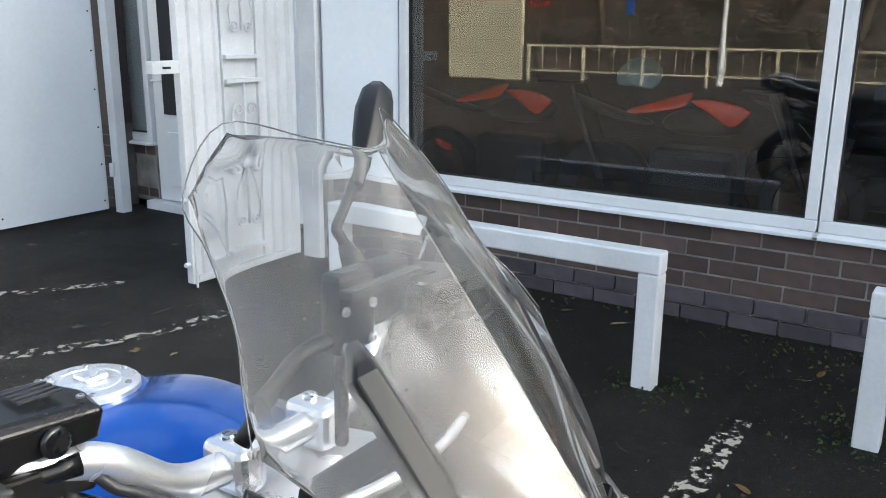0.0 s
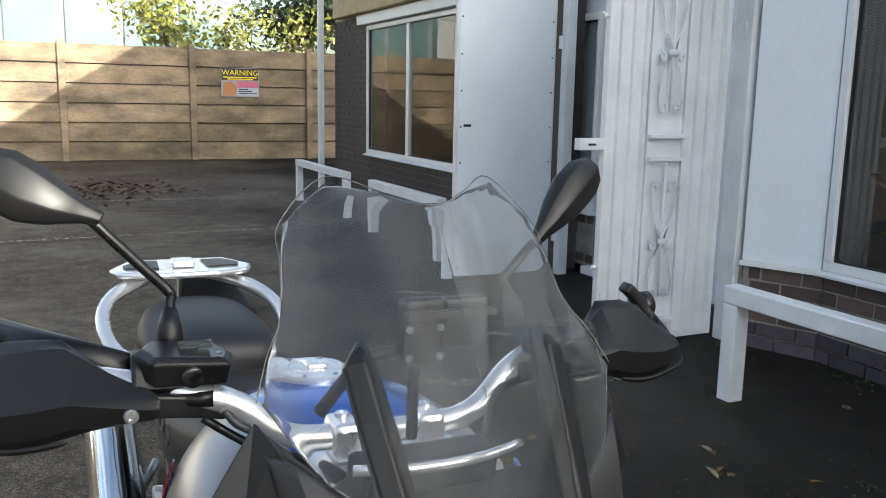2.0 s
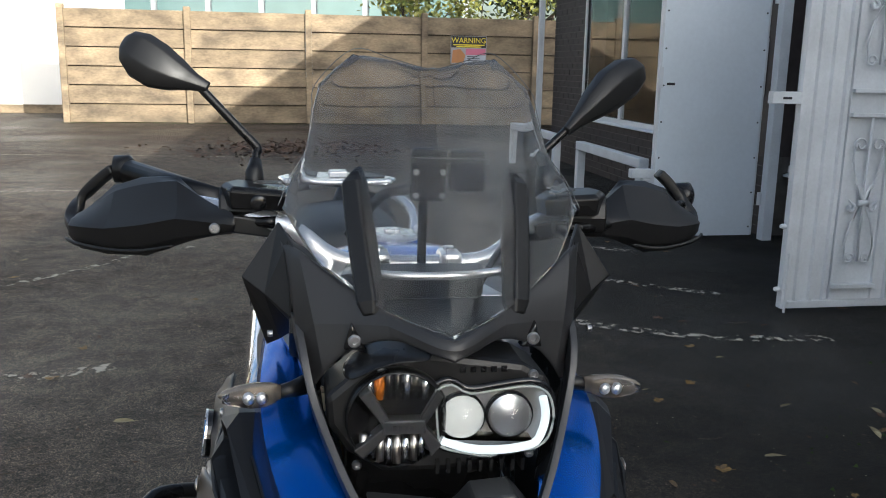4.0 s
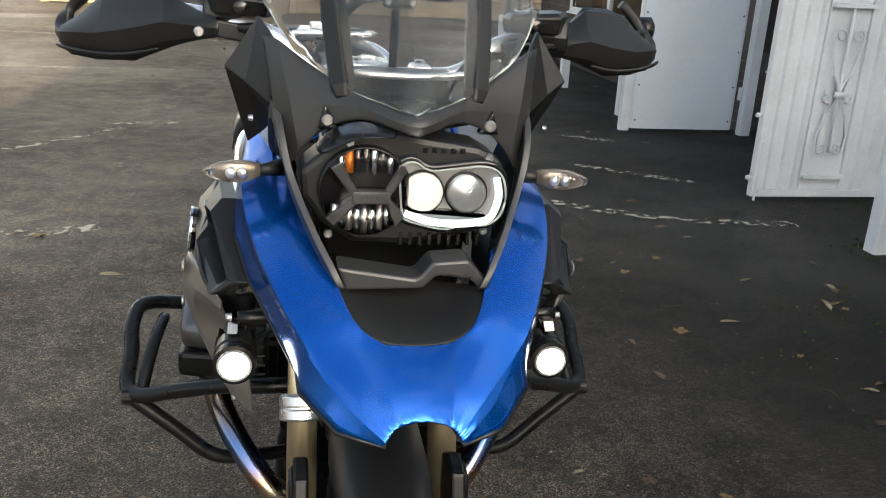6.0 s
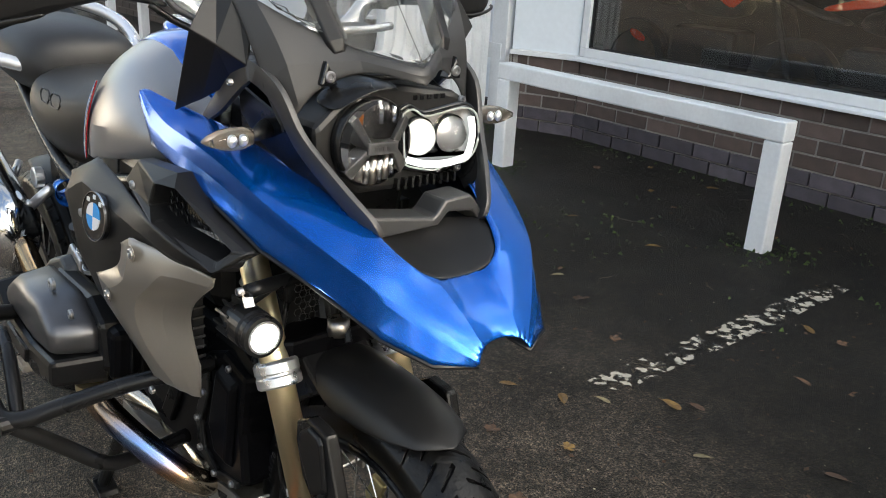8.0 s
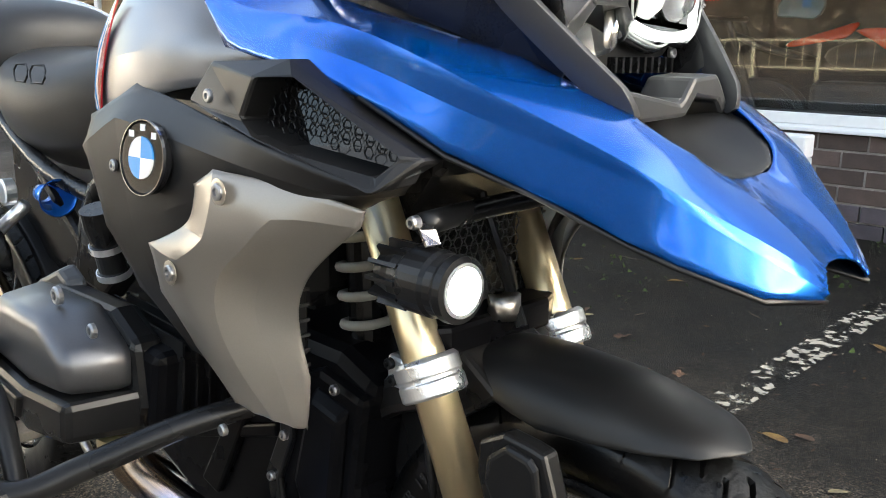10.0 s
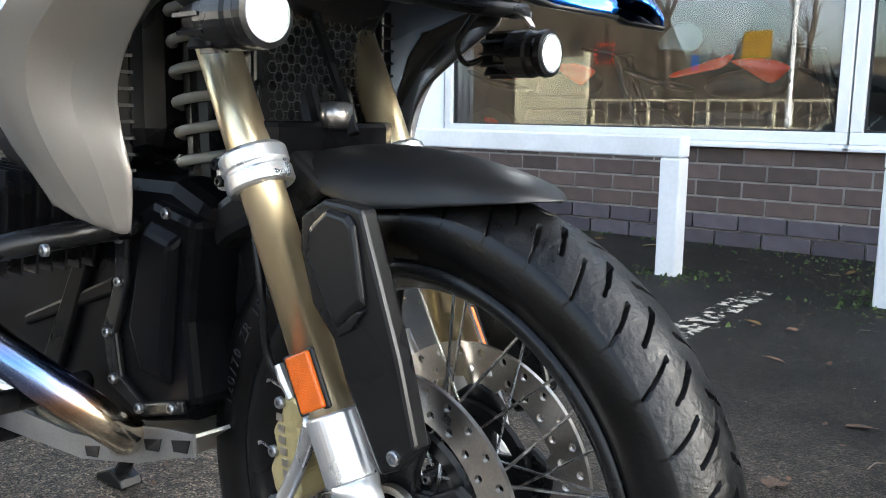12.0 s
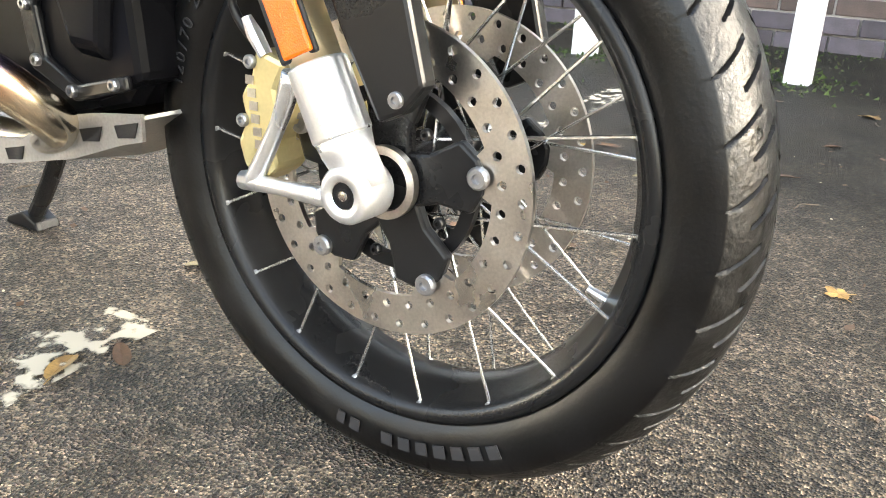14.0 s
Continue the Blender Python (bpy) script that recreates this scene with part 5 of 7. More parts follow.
# raised size lettering and plain bars on the sidewall
def sidewall_text(text, a_mid, r, size, flip_up=False):
    step = size * .66 / r
    for i, ch in enumerate(text):
        if ch == " ":
            continue
        a = a_mid + (i - (len(text) - 1) / 2) * step
        pos = Vector((WC.x - .0545, WC.y + r * math.cos(a), WC.z + r * math.sin(a)))
        up = Vector((0, math.cos(a), math.sin(a)))
        right = up.cross(Vector((-1, 0, 0)))
        mt = Matrix(((right.x, up.x, -1, pos.x), (right.y, up.y, 0, pos.y), (right.z, up.z, 0, pos.z), (0, 0, 0, 1)))
        words(ch, size, M["letter"], "sidewall_letter", front_wheel, mt, .0006)
sidewall_text("120/70 ZR 19 M/C", radians(31), TR - .046, .0178)
def sidewall_bar(a0, a1, r, h):
    bmq = bmesh.new()
    k = 10
    grid([[(WC.x - .0555, WC.y + q * math.cos(a0 + (a1 - a0) * i / k), WC.z + q * math.sin(a0 + (a1 - a0) * i / k)) for i in range(k + 1)] for q in (r - h / 2, r + h / 2)], bmq)
    part("sidewall_mark", bmq, M["letter"], front_wheel, "plain grey moulded mark", solid=.001)
for i in range(7):
    sidewall_bar(radians(-119 + 4.4 * i), radians(-116.2 + 4.4 * i), TR - .046, .013)
sidewall_bar(radians(-84), radians(-81.5), TR - .046, .013)
sidewall_bar(radians(-80), radians(-78), TR - .046, .013)

# ---- fork ----
FD = Vector((0, 0.485, 1.0)).normalized()
def fork_leg(side):
    x = WC.x + side * .101
    xt = x + .006
    foot = Vector((x, WC.y + .036, WC.z + .085))
    top = foot + FD * .56 + Vector((.004, 0, 0))
    leg = part("fork_leg", lathe([(.0212, 0), (.0212, 1)], (0, 0, 0), "z", 36), M["gold"], bike, "bronze anodised fork tube", smooth=True)
    leg.matrix_basis = Matrix.LocRotScale(foot, (top - foot).to_track_quat("Z", "Y"), (1, 1, (top - foot).length))
    # silver lower casting
    low = part("fork_bottom", lathe([(.0226, .062), (.0250, .060), (.0252, .002), (.0243, 0)], (0, 0, 0), "z", 40), M["silver"], bike, "cast silver fork bottom", smooth=False, bevel=.001)
    low.matrix_basis = Matrix.LocRotScale(foot - FD * .048, FD.to_track_quat("Z", "Y"), (1, 1, 1))
    part("axle_arm", loft([[tuple(foot - FD * d + Vector((r * math.cos(q), r2 * math.sin(q) * .9 + dy, r2 * math.sin(q) * -.42))) for q in np.linspace(0, 2 * math.pi, 20, endpoint=False)] for d, r, r2, dy in ((.046, .0243, .0243, 0), (.060, .0215, .0225, 0), (.074, .0175, .022, -.003), (.090, .016, .022, -.006))]), M["silver"], bike, "cast silver axle arm", smooth=True)
    eye = part("axle_eye", lathe([(.012, -.021), (.0215, -.021), (.0240, -.017), (.0245, .016), (.0215, .021), (.012, .021)], (x, WC.y, WC.z), "x", 32, closed=True), M["silver"], bike, smooth=True)
    part("axle_end", lathe([(.0135, -.018), (.0135, .018)], (x, WC.y, WC.z), "x", 28), M["steel"], eye)
    part("hex_socket", lathe([(.0082, side * .0178), (.0075, side * .0192)], (x, WC.y, WC.z), "x", 6), M["blkg"], eye, "dark hexagon socket")
    part("socket_pin", lathe([(.0042, side * .0192), (.0042, side * .0200), (.002, side * .0204)], (x, WC.y, WC.z), "x", 12), M["steel"], eye)
    part("spacer_ring", lathe([(.024, -.004), (.031, -.004), (.031, .004), (.024, .004)], (x - side * .027, WC.y - .008, WC.z + .003), "x", 32, closed=True), M["steel"], eye)
    bmb = tube([(x, WC.y + .022, WC.z - .012), (x + side * -.002, WC.y + .085, WC.z - .014), (x - side * .004, WC.y + .128, WC.z - .016)], [.009, .007, .009], 10)
    part("caliper_bracket", tube([(x - side * .004, WC.y + .118, WC.z - .018), (x - side * .002, WC.y + .085, WC.z + .04), (x, WC.y + .066, WC.z + .085)], [.009, .0075, .010], 10, 4, bmb), M["silver"], eye, smooth=True)
    # reflector
    rc = foot + FD * .048 + Vector((side * .022, -.004, 0))
    ref = part("reflector", box(-.003, .003, -.0135, .0135, -.026, .026), M["orange"], leg, "amber side reflector", bevel=.002)
    ref.parent = bike
    ref.matrix_basis = Matrix.Translation(rc) @ Matrix.Rotation(-math.atan(.485), 4, "X") @ Matrix.Rotation(radians(-8) * side, 4, "Z")
    bk = part("reflector_holder", box(.003, .008, -.0155, .021, -.028, .028), M["blk"], bike, bevel=.002)
    bk.matrix_basis = ref.matrix_basis @ (Matrix.Identity(4) if side < 0 else Matrix.Scale(-1, 4, (1, 0, 0)))
    # caliper
    cx0, cx1 = x - side * .006, x - side * .050
    poly = [(.092, .403 - .004), (.127, .408), (.133, .385), (.146, .365), (.140, .345), (.150, .325), (.143, .303), (.124, .290), (.106, .306), (.112, .33), (.100, .35), (.105, .375)]
    cal = part("brake_caliper", prism(poly, "x", min(cx0, cx1), max(cx0, cx1)), M["calg"], bike, "gold four-piston brake caliper", bevel=.005)
    for i in range(6):
        z = .322 + .011 * i
        part("caliper_mark", box(x + side * -.0058, x + side * -.0046, .119 + .0018 * i, .128 + .0018 * i, z, z + .0075), M["steel"], cal, "plain raised mark")
    for y, z in ((.145, .396), (.155, .345), (.149, .294)):
        bolt("caliper_bolt", (cx0, y - .014, z), .006, M["zinc"], cal, "x", .005, side)
    # clamp of the lower yoke
    cc = foot + FD * .248 + Vector((.002, 0, 0))
    cl = part("fork_clamp", lathe([(.0228, -.019), (.030, -.019), (.0325, -.0165), (.0325, -.004), (.0312, -.003), (.0312, .001), (.0325, .002), (.0325, .015), (.029, .019), (.0228, .019)], (0, 0, 0), "z", 56, closed=True), M["silver"], bike, "cast silver fork clamp", bevel=.001)
    cl.matrix_basis = Matrix.LocRotScale(cc, FD.to_track_quat("Z", "Y"), (1, 1, 1))
    part("clamp_ear", box(cc.x - side * .002 - .011, cc.x - side * .002 + .011, cc.y + .026, cc.y + .052, cc.z - .022, cc.z + .012), M["silver"], bike, bevel=.005)
    for dz in (-.010, .006):
        bolt("clamp_bolt", (cc.x + side * .010, cc.y + .042 + dz * .3, cc.z + dz - .002), .0058, M["blkm"], bike, "x", .006, side)
    # fork guard
    gp = [(.084, .581), (.085, .551), (.069, .503), (.044, .477), (.026, .436), (-.001, .388), (-.012, .368), (-.033, .378), (-.052, .401), (-.032, .472), (-.010, .533), (.011, .592), (.029, .595), (.056, .597)]
    gx = x + side * .012
    gd = part("fork_guard", prism(gp, "x", gx - side * .020, gx), M["blkm"], bike, "matt black fork guard", bevel=.004)
    part("guard_pad", prism([(.048, .592), (.022, .588), (.014, .580), (.001, .512), (.036, .482), (.074, .547), (.072, .572)], "x", gx, gx + side * .006, taper=.88), M["blkm"], gd, bevel=.003)
    part("guard_scoop", prism([(.001, .510), (.012, .507), (.034, .488), (.036, .480), (.018, .489)], "x", gx, gx + side * .0045, taper=.9), M["blkm"], gd, bevel=.001)
    bolt("guard_bolt", (gx, -.029, .389), .0065, M["zinc"], gd, "x", .004, side)
    # brake hose
    part("brake_hose", tube([(x - side * .01, .125, .408), (x + side * -.006, .150, .44), (x, .150, .50), (x - side * .004, .165, .56), (x - side * .02, .19, .62), (x - side * .04, .2, .70)], .0042, 8, 5), M["blkm"], bike, smooth=True)
    part("hose_fitting", tube([(x - side * .010, .118, .402), (x - side * .010, .130, .418), (x - side * .008, .137, .432)], [.006, .007, .0045], 8), M["silver"], bike)
    return leg
fork_leg(-1), fork_leg(1)
part("axle", tube([(WC.x - .12, WC.y, WC.z), (WC.x + .12, WC.y, WC.z)], .011, 16), M["blkm"], bike)
part("lower_yoke", prism([(-.125, .165), (-.10, .205), (-.03, .225), (.05, .205), (.085, .165), (.05, .15), (-.10, .15)], "z", .628, .662), M["cast"], bike, "black lower fork yoke", bevel=.006)
part("steering_stem", tube([(-.01, .19, .60), (.0, .29, .86)], .022, 16), M["blkm"], bike)
part("fork_ball_joint", lathe([(.010, -.014), (.017, -.012), (.017, .012), (.010, .014)], (-.025, .15, .668), "z", 18), M["steel"], bike, smooth=True)
part("steering_link", tube([(-.02, .13, .65), (.0, .22, .80), (.01, .25, .88)], .006, 8), M["blkm"], bike)
# front strut with coil spring
part("strut", tube([(-.05, .322, .56), (-.045, .345, .90)], .024, 16), M["blkm"], bike)
part("coil_spring", tube([(-.046 + .034 * math.cos(a), .322 + .032 * math.sin(a) + .0006 * a, .60 + .0052 * a) for a in np.linspace(0, 36, 200)], .0058, 8), M["spring"], bike, "cream painted coil spring", smooth=True)
part("mudguard_stay", prism([(.10, .60), (.16, .64), (.20, .62), (.21, .56), (.17, .55)], "x", -.085, .03), M["blkm"], bike, bevel=.006)
part("control_arm", prism([(.16, .605), (.22, .60), (.34, .53), (.42, .52), (.42, .47), (.33, .48), (.24, .54), (.17, .57)], "x", -.095, .085), M["blkm"], bike, "black cast suspension arm", bevel=.012)

# ---- front mudguard ----
mg = []
for y, zc, ze, hw in ((.172, .632, .606, .058), (.13, .642, .600, .064), (.085, .645, .590, .066), (.058, .645, .584, .067), (.0, .640, .590, .066), (-.05, .628, .596, .060), (-.09, .616, .600, .044), (-.106, .6055, .601, .018), (-.113, .602, .601, .003)):
    mg.append([(WC.x - hw, y, ze), (WC.x - hw * .93, y, ze + (zc - ze) * .45), (WC.x - hw * .62, y, ze + (zc - ze) * .85), (WC.x, y, zc), (WC.x + hw * .62, y, ze + (zc - ze) * .85), (WC.x + hw * .93, y, ze + (zc - ze) * .45), (WC.x + hw, y, ze)])
part("front_mudguard", grid(mg), M["blk"], bike, "matt black pointed front mudguard", sub=2, solid=.0035, smooth=True, rim=.6)

# ---- beak ----
LO = [(-.206, .405, .979), (-.216, .34, .912), (-.217, .247, .902), (-.214, .15, .880), (-.191, .075, .838), (-.164, .009, .813), (-.135, -.056, .782), (-.132, -.090, .773), (-.092, -.142, .750), (-.042, -.166, .746)]
RI = [(-.204, .403, .981), (-.213, .330, .926), (-.213, .245, .923), (-.206, .160, .908), (-.188, .070, .874), (-.160, -.005, .849), (-.134, -.064, .827), (-.118, -.090, .810), (-.080, -.138, .775), (-.040, -.167, .751)]
CR = [(-.202, .401, .982), (-.206, .325, .948), (-.208, .240, .946), (-.204, .150, .931), (-.191, .074, .901), (-.165, 0, .868), (-.138, -.062, .838), (-.114, -.089, .814), (-.070, -.135, .785), (-.037, -.164, .755)]
IN = [(-.195, .398, .983), (-.180, .30, .972), (-.150, .235, .958), (-.128, .150, .935), (-.110, .06, .912), (-.086, -.022, .872), (-.069, -.068, .843), (-.042, -.080, .827), (-.036, -.130, .793), (-.029, -.159, .763)]
MC = [tuple((Vector(a) + Vector(c)) / 2 + Vector((-.001, 0, .004)) * (1 if 1 < i < 8 else .2)) for i, (a, c) in enumerate(zip(CR, IN))]
rows = [list(q) for q in zip(LO, RI, CR, MC, IN)]
mirrored = [[(-x, y, z) for x, y, z in r] for r in (RI, CR)]
bmk = bmesh.new()
grid(rows, bmk), grid(flip(rows), bmk)
mid = whole([[IN[7], (-.022, -.076, .8235), (0, -.077, .823)], [IN[8], (-.018, -.126, .795), (0, -.124, .796)], [IN[9], (-.017, -.154, .766), (0, -.152, .767)]])
grid(mid, bmk)
bmesh.ops.remove_doubles(bmk, verts=bmk.verts, dist=.0004)
part("beak_fairing", bmk, M["blue"], bike, "glossy metallic blue beak fairing", sub=2, solid=.004, smooth=True, rim=.96, folds=[RI, CR] + mirrored + [IN[7:], [(-x, y, z) for x, y, z in IN[7:]]])
# inner walls under the beak
both("beak_underside", [[LO[i], (LO[i][0] * .80, LO[i][1] + .03, LO[i][2] + .006), (LO[i][0] * .55, LO[i][1] + .07, LO[i][2] + .03)] for i in range(3, 10)], M["blk"], "matt black underside of the beak", solid=.003, smooth=True)
# black chin panel between the blue sides
chin = whole([[(-.092, -.012, .862), (-.055, .012, .857), (0, .020, .856)], [(-.086, -.033, .854), (-.050, -.006, .839), (0, .0, .836)], [(-.072, -.064, .836), (-.040, -.044, .825), (0, -.040, .822)], [(-.046, -.078, .8205), (-.022, -.078, .816), (0, -.079, .8155)]])
chin = [[(x, y, z + .007) for x, y, z in r] for r in chin]
part("chin_panel", grid(chin), M["blk"], bike, "matt black concave chin panel", sub=2, solid=.004, smooth=True, rim=.8)
lip = [(x, z + .008) for x, z in [(-.088, .882), (.004, .868), (.010, .872), (.024, .889), (.066, .892), (.076, .882), (.096, .857), (.088, .848), (.070, .868), (.030, .872), (.014, .856), (-.078, .853)]]
part("chin_lip", prism(lip, "y", -.012, .035), M["trim"], bike, "grey ridge under the headlight", bevel=.004)

# ---- headlight ----
hous = [(-.133, .982), (-.112, 1.000), (-.088, 1.020), (-.050, 1.034), (-.020, 1.030), (.083, 1.016), (.112, 1.000), (.122, .972), (.114, .930), (.085, .908), (.050, .900), (.0, .892), (-.068, .893), (-.108, .918), (-.130, .95)]
hl = part("headlight", prism(hous, "y", .058, .14), M["blk"], bike, "black headlight housing with one round and one wing-shaped lamp", bevel=.008)
hl.matrix_basis = Matrix.Translation((0.002, -.003, .005))
bmh = lathe([(.055, .062), (.056, .048), (.054, .041), (.052, .040), (.050, .043), (.049, .060)], (-.056, 0, .962), "y", 40, closed=True)
part("round_bezel", bmh, M["blkm"], hl, smooth=True)
part("round_reflector", lathe([(.051, .042), (.047, .052), (.040, .0555), (.001, .0565), (.001, .0572), (.0525, .0445)], (-.056, 0, .962), "y", 40, closed=True), M["bowl"], hl, "mirror reflector bowl", smooth=True)
# grey cross in front of the reflectors
part("cross_plate", prism([(-.072, .9645), (-.027, .9645), (-.027, .949), (-.072, .949)], "y", .034, .050), M["trim"], hl, bevel=.002)
part("cross_panel", prism([(-.084, .985), (-.016, .985), (-.031, .9655), (-.068, .9655)], "y", .046, .052), M["blkg"], hl, bevel=.002)
for arm in ([(-.0715, .957), (-.065, .9645), (-.086, .9975), (-.097, .9905)], [(-.0275, .957), (-.034, .9645), (-.015, .9965), (-.008, .988)], [(-.0715, .956), (-.065, .949), (-.093, .919), (-.103, .930)], [(-.0275, .956), (-.034, .949), (-.019, .920), (-.008, .933)]):
    part("cross_arm", prism(arm, "y", .037, .052), M["trim"], hl, bevel=.002)
for s in (-1, 1):
    part("side_plate", prism([(-.056 + s * .028, .968), (-.056 + s * .046, .985), (-.056 + s * .050, .962), (-.056 + s * .046, .939), (-.056 + s * .028, .956)], "y", .044, .054), M["blkg"], hl, bevel=.002)
for q in range(9):                                        # fluted reflector below
    dx = -.034 + .0085 * q
    part("reflector_flute", tube([(-.056 + dx, .046, .947), (-.056 + dx, .046, .962 - math.sqrt(max(0, .048 ** 2 - dx ** 2)))], .0042, 10), M["chrome"] if q % 2 else M["steel"], hl, smooth=True)
for q in range(7):                                        # fluted reflector above, amber at one end
    dx = -.027 + .0090 * q
    part("reflector_flute", tube([(-.056 + dx, .046, .984), (-.056 + dx, .046, .962 + math.sqrt(max(0, .048 ** 2 - dx ** 2)))], .0045, 10), M["amber_in"] if q == 1 else M["chrome"] if q in (0, 4, 6) else M["bowl"], hl, smooth=True)
for i in range(4):
    part("plate_mark", box(-.0625 + .006 * i, -.0585 + .006 * i, .0332, .034, .954, .959), M["letter"], hl, "plain raised mark")
part("round_lens", lathe([(.053, .038), (.046, .030), (.032, .024), (.0005, .021)], (-.056, 0, .962), "y", 40), M["thin"], hl, "clear round lens", smooth=True).visible_shadow = False
wing = [(-.020, .995), (-.002, 1.003), (.020, .992), (.055, .996), (.090, .999), (.110, .988), (.117, .962), (.112, .935), (.094, .921), (.068, .922), (.045, .915), (.018, .919), (-.010, .928), (-.016, .945)]
part("wing_recess", prism(wing, "y", .052, .060), M["greyp"], hl, "mirror surround of the lit lamp")
part("wing_rim", tube([(x, .050, z) for x, z in wing + wing[:1]], .0045, 8, 3), M["blkg"], hl, smooth=True)
for x, lit in ((.013, True), (.066, False)):
    part("projector", lathe([(.0245, .050), (.0235, .038), (.016, .028), (.0005, .023)], (x, 0, .963), "y", 32), M["lens"], hl, "round projector lens", smooth=True)
    part("projector_ring", lathe([(.0245, .051), (.0262, .051), (.0262, .042), (.0245, .042)], (x, 0, .963), "y", 32, closed=True), M["blkg"], hl, smooth=True)
    part("projector_core", lathe([(.0215, .052), (.016, .045), (.0005, .042)], (x, 0, .963), "y", 24), M["core"] if lit else M["bright"], hl, "lit lamp core" if lit else "", smooth=True)
part("lower_step", prism([(-.006, .944), (.090, .938), (.094, .932), (-.004, .938)], "y", .040, .052), M["bowl"], hl)
part("daylight_strip", tube([(-.009, .042, .937), (.022, .038, .928), (.058, .037, .926), (.092, .040, .930), (.103, .043, .942), (.107, .045, .962), (.103, .046, .982)], .0048, 10, 5), M["led"], hl, "lit white light strip", smooth=True)
part("light_guide", tube([(x * .97 + .0015, .041, .957 + (z - .957) * .94) for x, z in wing + wing[:1]], .0014, 6, 3), M["guide"], hl, "thin lit edge of the lamp", smooth=True)
part("wing_lens", prism(wing, "y", .040, .044, taper=1.0), M["thin"], hl, "clear lamp cover").visible_shadow = False
for i in range(9):
    part("cooling_fin", box(-.012 + .012 * i, -.008 + .012 * i, .050, .075, .894, .908), M["blkm"], hl)
for i in range(5):
    part("top_vent", box(.012 + .0115 * i, .018 + .0115 * i, .056, .060, 1.008, 1.014), M["blkg"], hl)
for x, z in ((-.075, 1.018), (.094, 1.004), (.094, .912), (-.098, .905)):
    bolt("lamp_bolt", (x, .058, z), .0055, M["zinc"], hl, "y", .005, -1)
part("lamp_hood", grid([[(-.115, .045, 1.0), (-.085, .035, 1.022), (-.05, .03, 1.034), (-.018, .032, 1.026)], [(-.12, .10, 1.01), (-.088, .10, 1.034), (-.05, .10, 1.045), (-.01, .10, 1.038)]]), M["blkm"], hl, sub=2, solid=.006, smooth=True)

# ---- upper fairing ----
up = whole([[(-.148, .100, .968), (-.132, .086, 1.004), (-.104, .080, 1.034), (-.062, .058, 1.052), (-.030, .030, 1.046), (0, .010, 1.037)],
            [(-.163, .122, 1.026), (-.142, .100, 1.056), (-.108, .088, 1.059), (-.064, .062, 1.064), (-.030, .030, 1.056), (0, .009, 1.047)],
            [(-.168, .138, 1.072), (-.150, .116, 1.091), (-.112, .098, 1.082), (-.066, .070, 1.072), (-.030, .034, 1.063), (0, .012, 1.054)],
            [(-.182, .182, 1.137), (-.160, .150, 1.130), (-.118, .118, 1.103), (-.070, .080, 1.079), (-.030, .042, 1.067), (0, .018, 1.058)]])
part("upper_fairing", grid(up), M["fairing"], bike, "matt black fairing over the headlight", sub=2, solid=.005, smooth=True, rim=.9, folds=[up[1], [r[3] for r in up], [r[-4] for r in up], [r[1] for r in up], [r[-2] for r in up]])
for s in (-1, 1):
    part("bolt_recess", prism([(s * .098 - .013, 1.033), (s * .098 + .013, 1.033), (s * .098 + s * .004, 1.063)], "y", .074, .092), M["blkg"], bike, bevel=.003)
    bolt("fairing_bolt", (s * .099, .074, 1.044), .0072, M["zinc"], bike, "y", .004, -1)
LUG = [[(-.183, .196, 1.152), (-.170, .170, 1.137), (-.158, .145, 1.119)],
       [(-.225, .184, 1.089), (-.198, .170, 1.071), (-.168, .150, 1.048)],
       [(-.201, .290, .970), (-.182, .245, .992), (-.160, .200, 1.020)]]
both("wind_deflector", LUG, M["blk"], "matt black angular wind deflector", solid=.005, bevel=.0015)
for s in (-1, 1):
    bolt("deflector_bolt", (s * .188, .150, 1.030), .0042, M["zinc"], bike, "x", .006, s)
TRIM = [(x, y - (.012 if 1 < i < 5 else 0), z + (.018 if 1 < i < 5 else .007)) for i, (x, y, z) in enumerate([(-.160, .285, .950), (-.166, .225, .985), (-.165, .172, 1.020), (-.160, .150, 1.022), (-.153, .110, 1.000), (-.140, .070, .962), (-.116, .025, .912), (-.094, -.008, .876), (-.083, -.020, .860)])]
for s in (-1, 1):
    pts = smooth_path([(x * -s, y, z) for x, y, z in TRIM], 4)
    rings = []
    for i, p in enumerate(pts):
        d = (pts[min(i + 1, len(pts) - 1)] - pts[max(i - 1, 0)]).normalized()
        nrm = Vector((1, 0, 0)).cross(d).normalized()
        k = min(1.0, .35 + min(i, len(pts) - 1 - i) * .16)
        if nrm.z < 0:
            nrm = -nrm
        rings.append([tuple(p + nrm * u * .0125 * k + Vector((v, 0, 0))) for u, v in ((-1, -.004), (1, -.004), (1, .004), (-1, .004))])
    part("side_bracket", loft(rings), M["trim"], bike, "satin dark grey bent side bracket", bevel=.003, smooth=True)
both("inner_side", [[(-.150, .20, 1.02), (-.140, .09, .985), (-.11, .02, .91)], [(-.135, .22, .96), (-.128, .12, .93), (-.10, .04, .89)]], M["blkm"], "black inner panel", solid=.004)

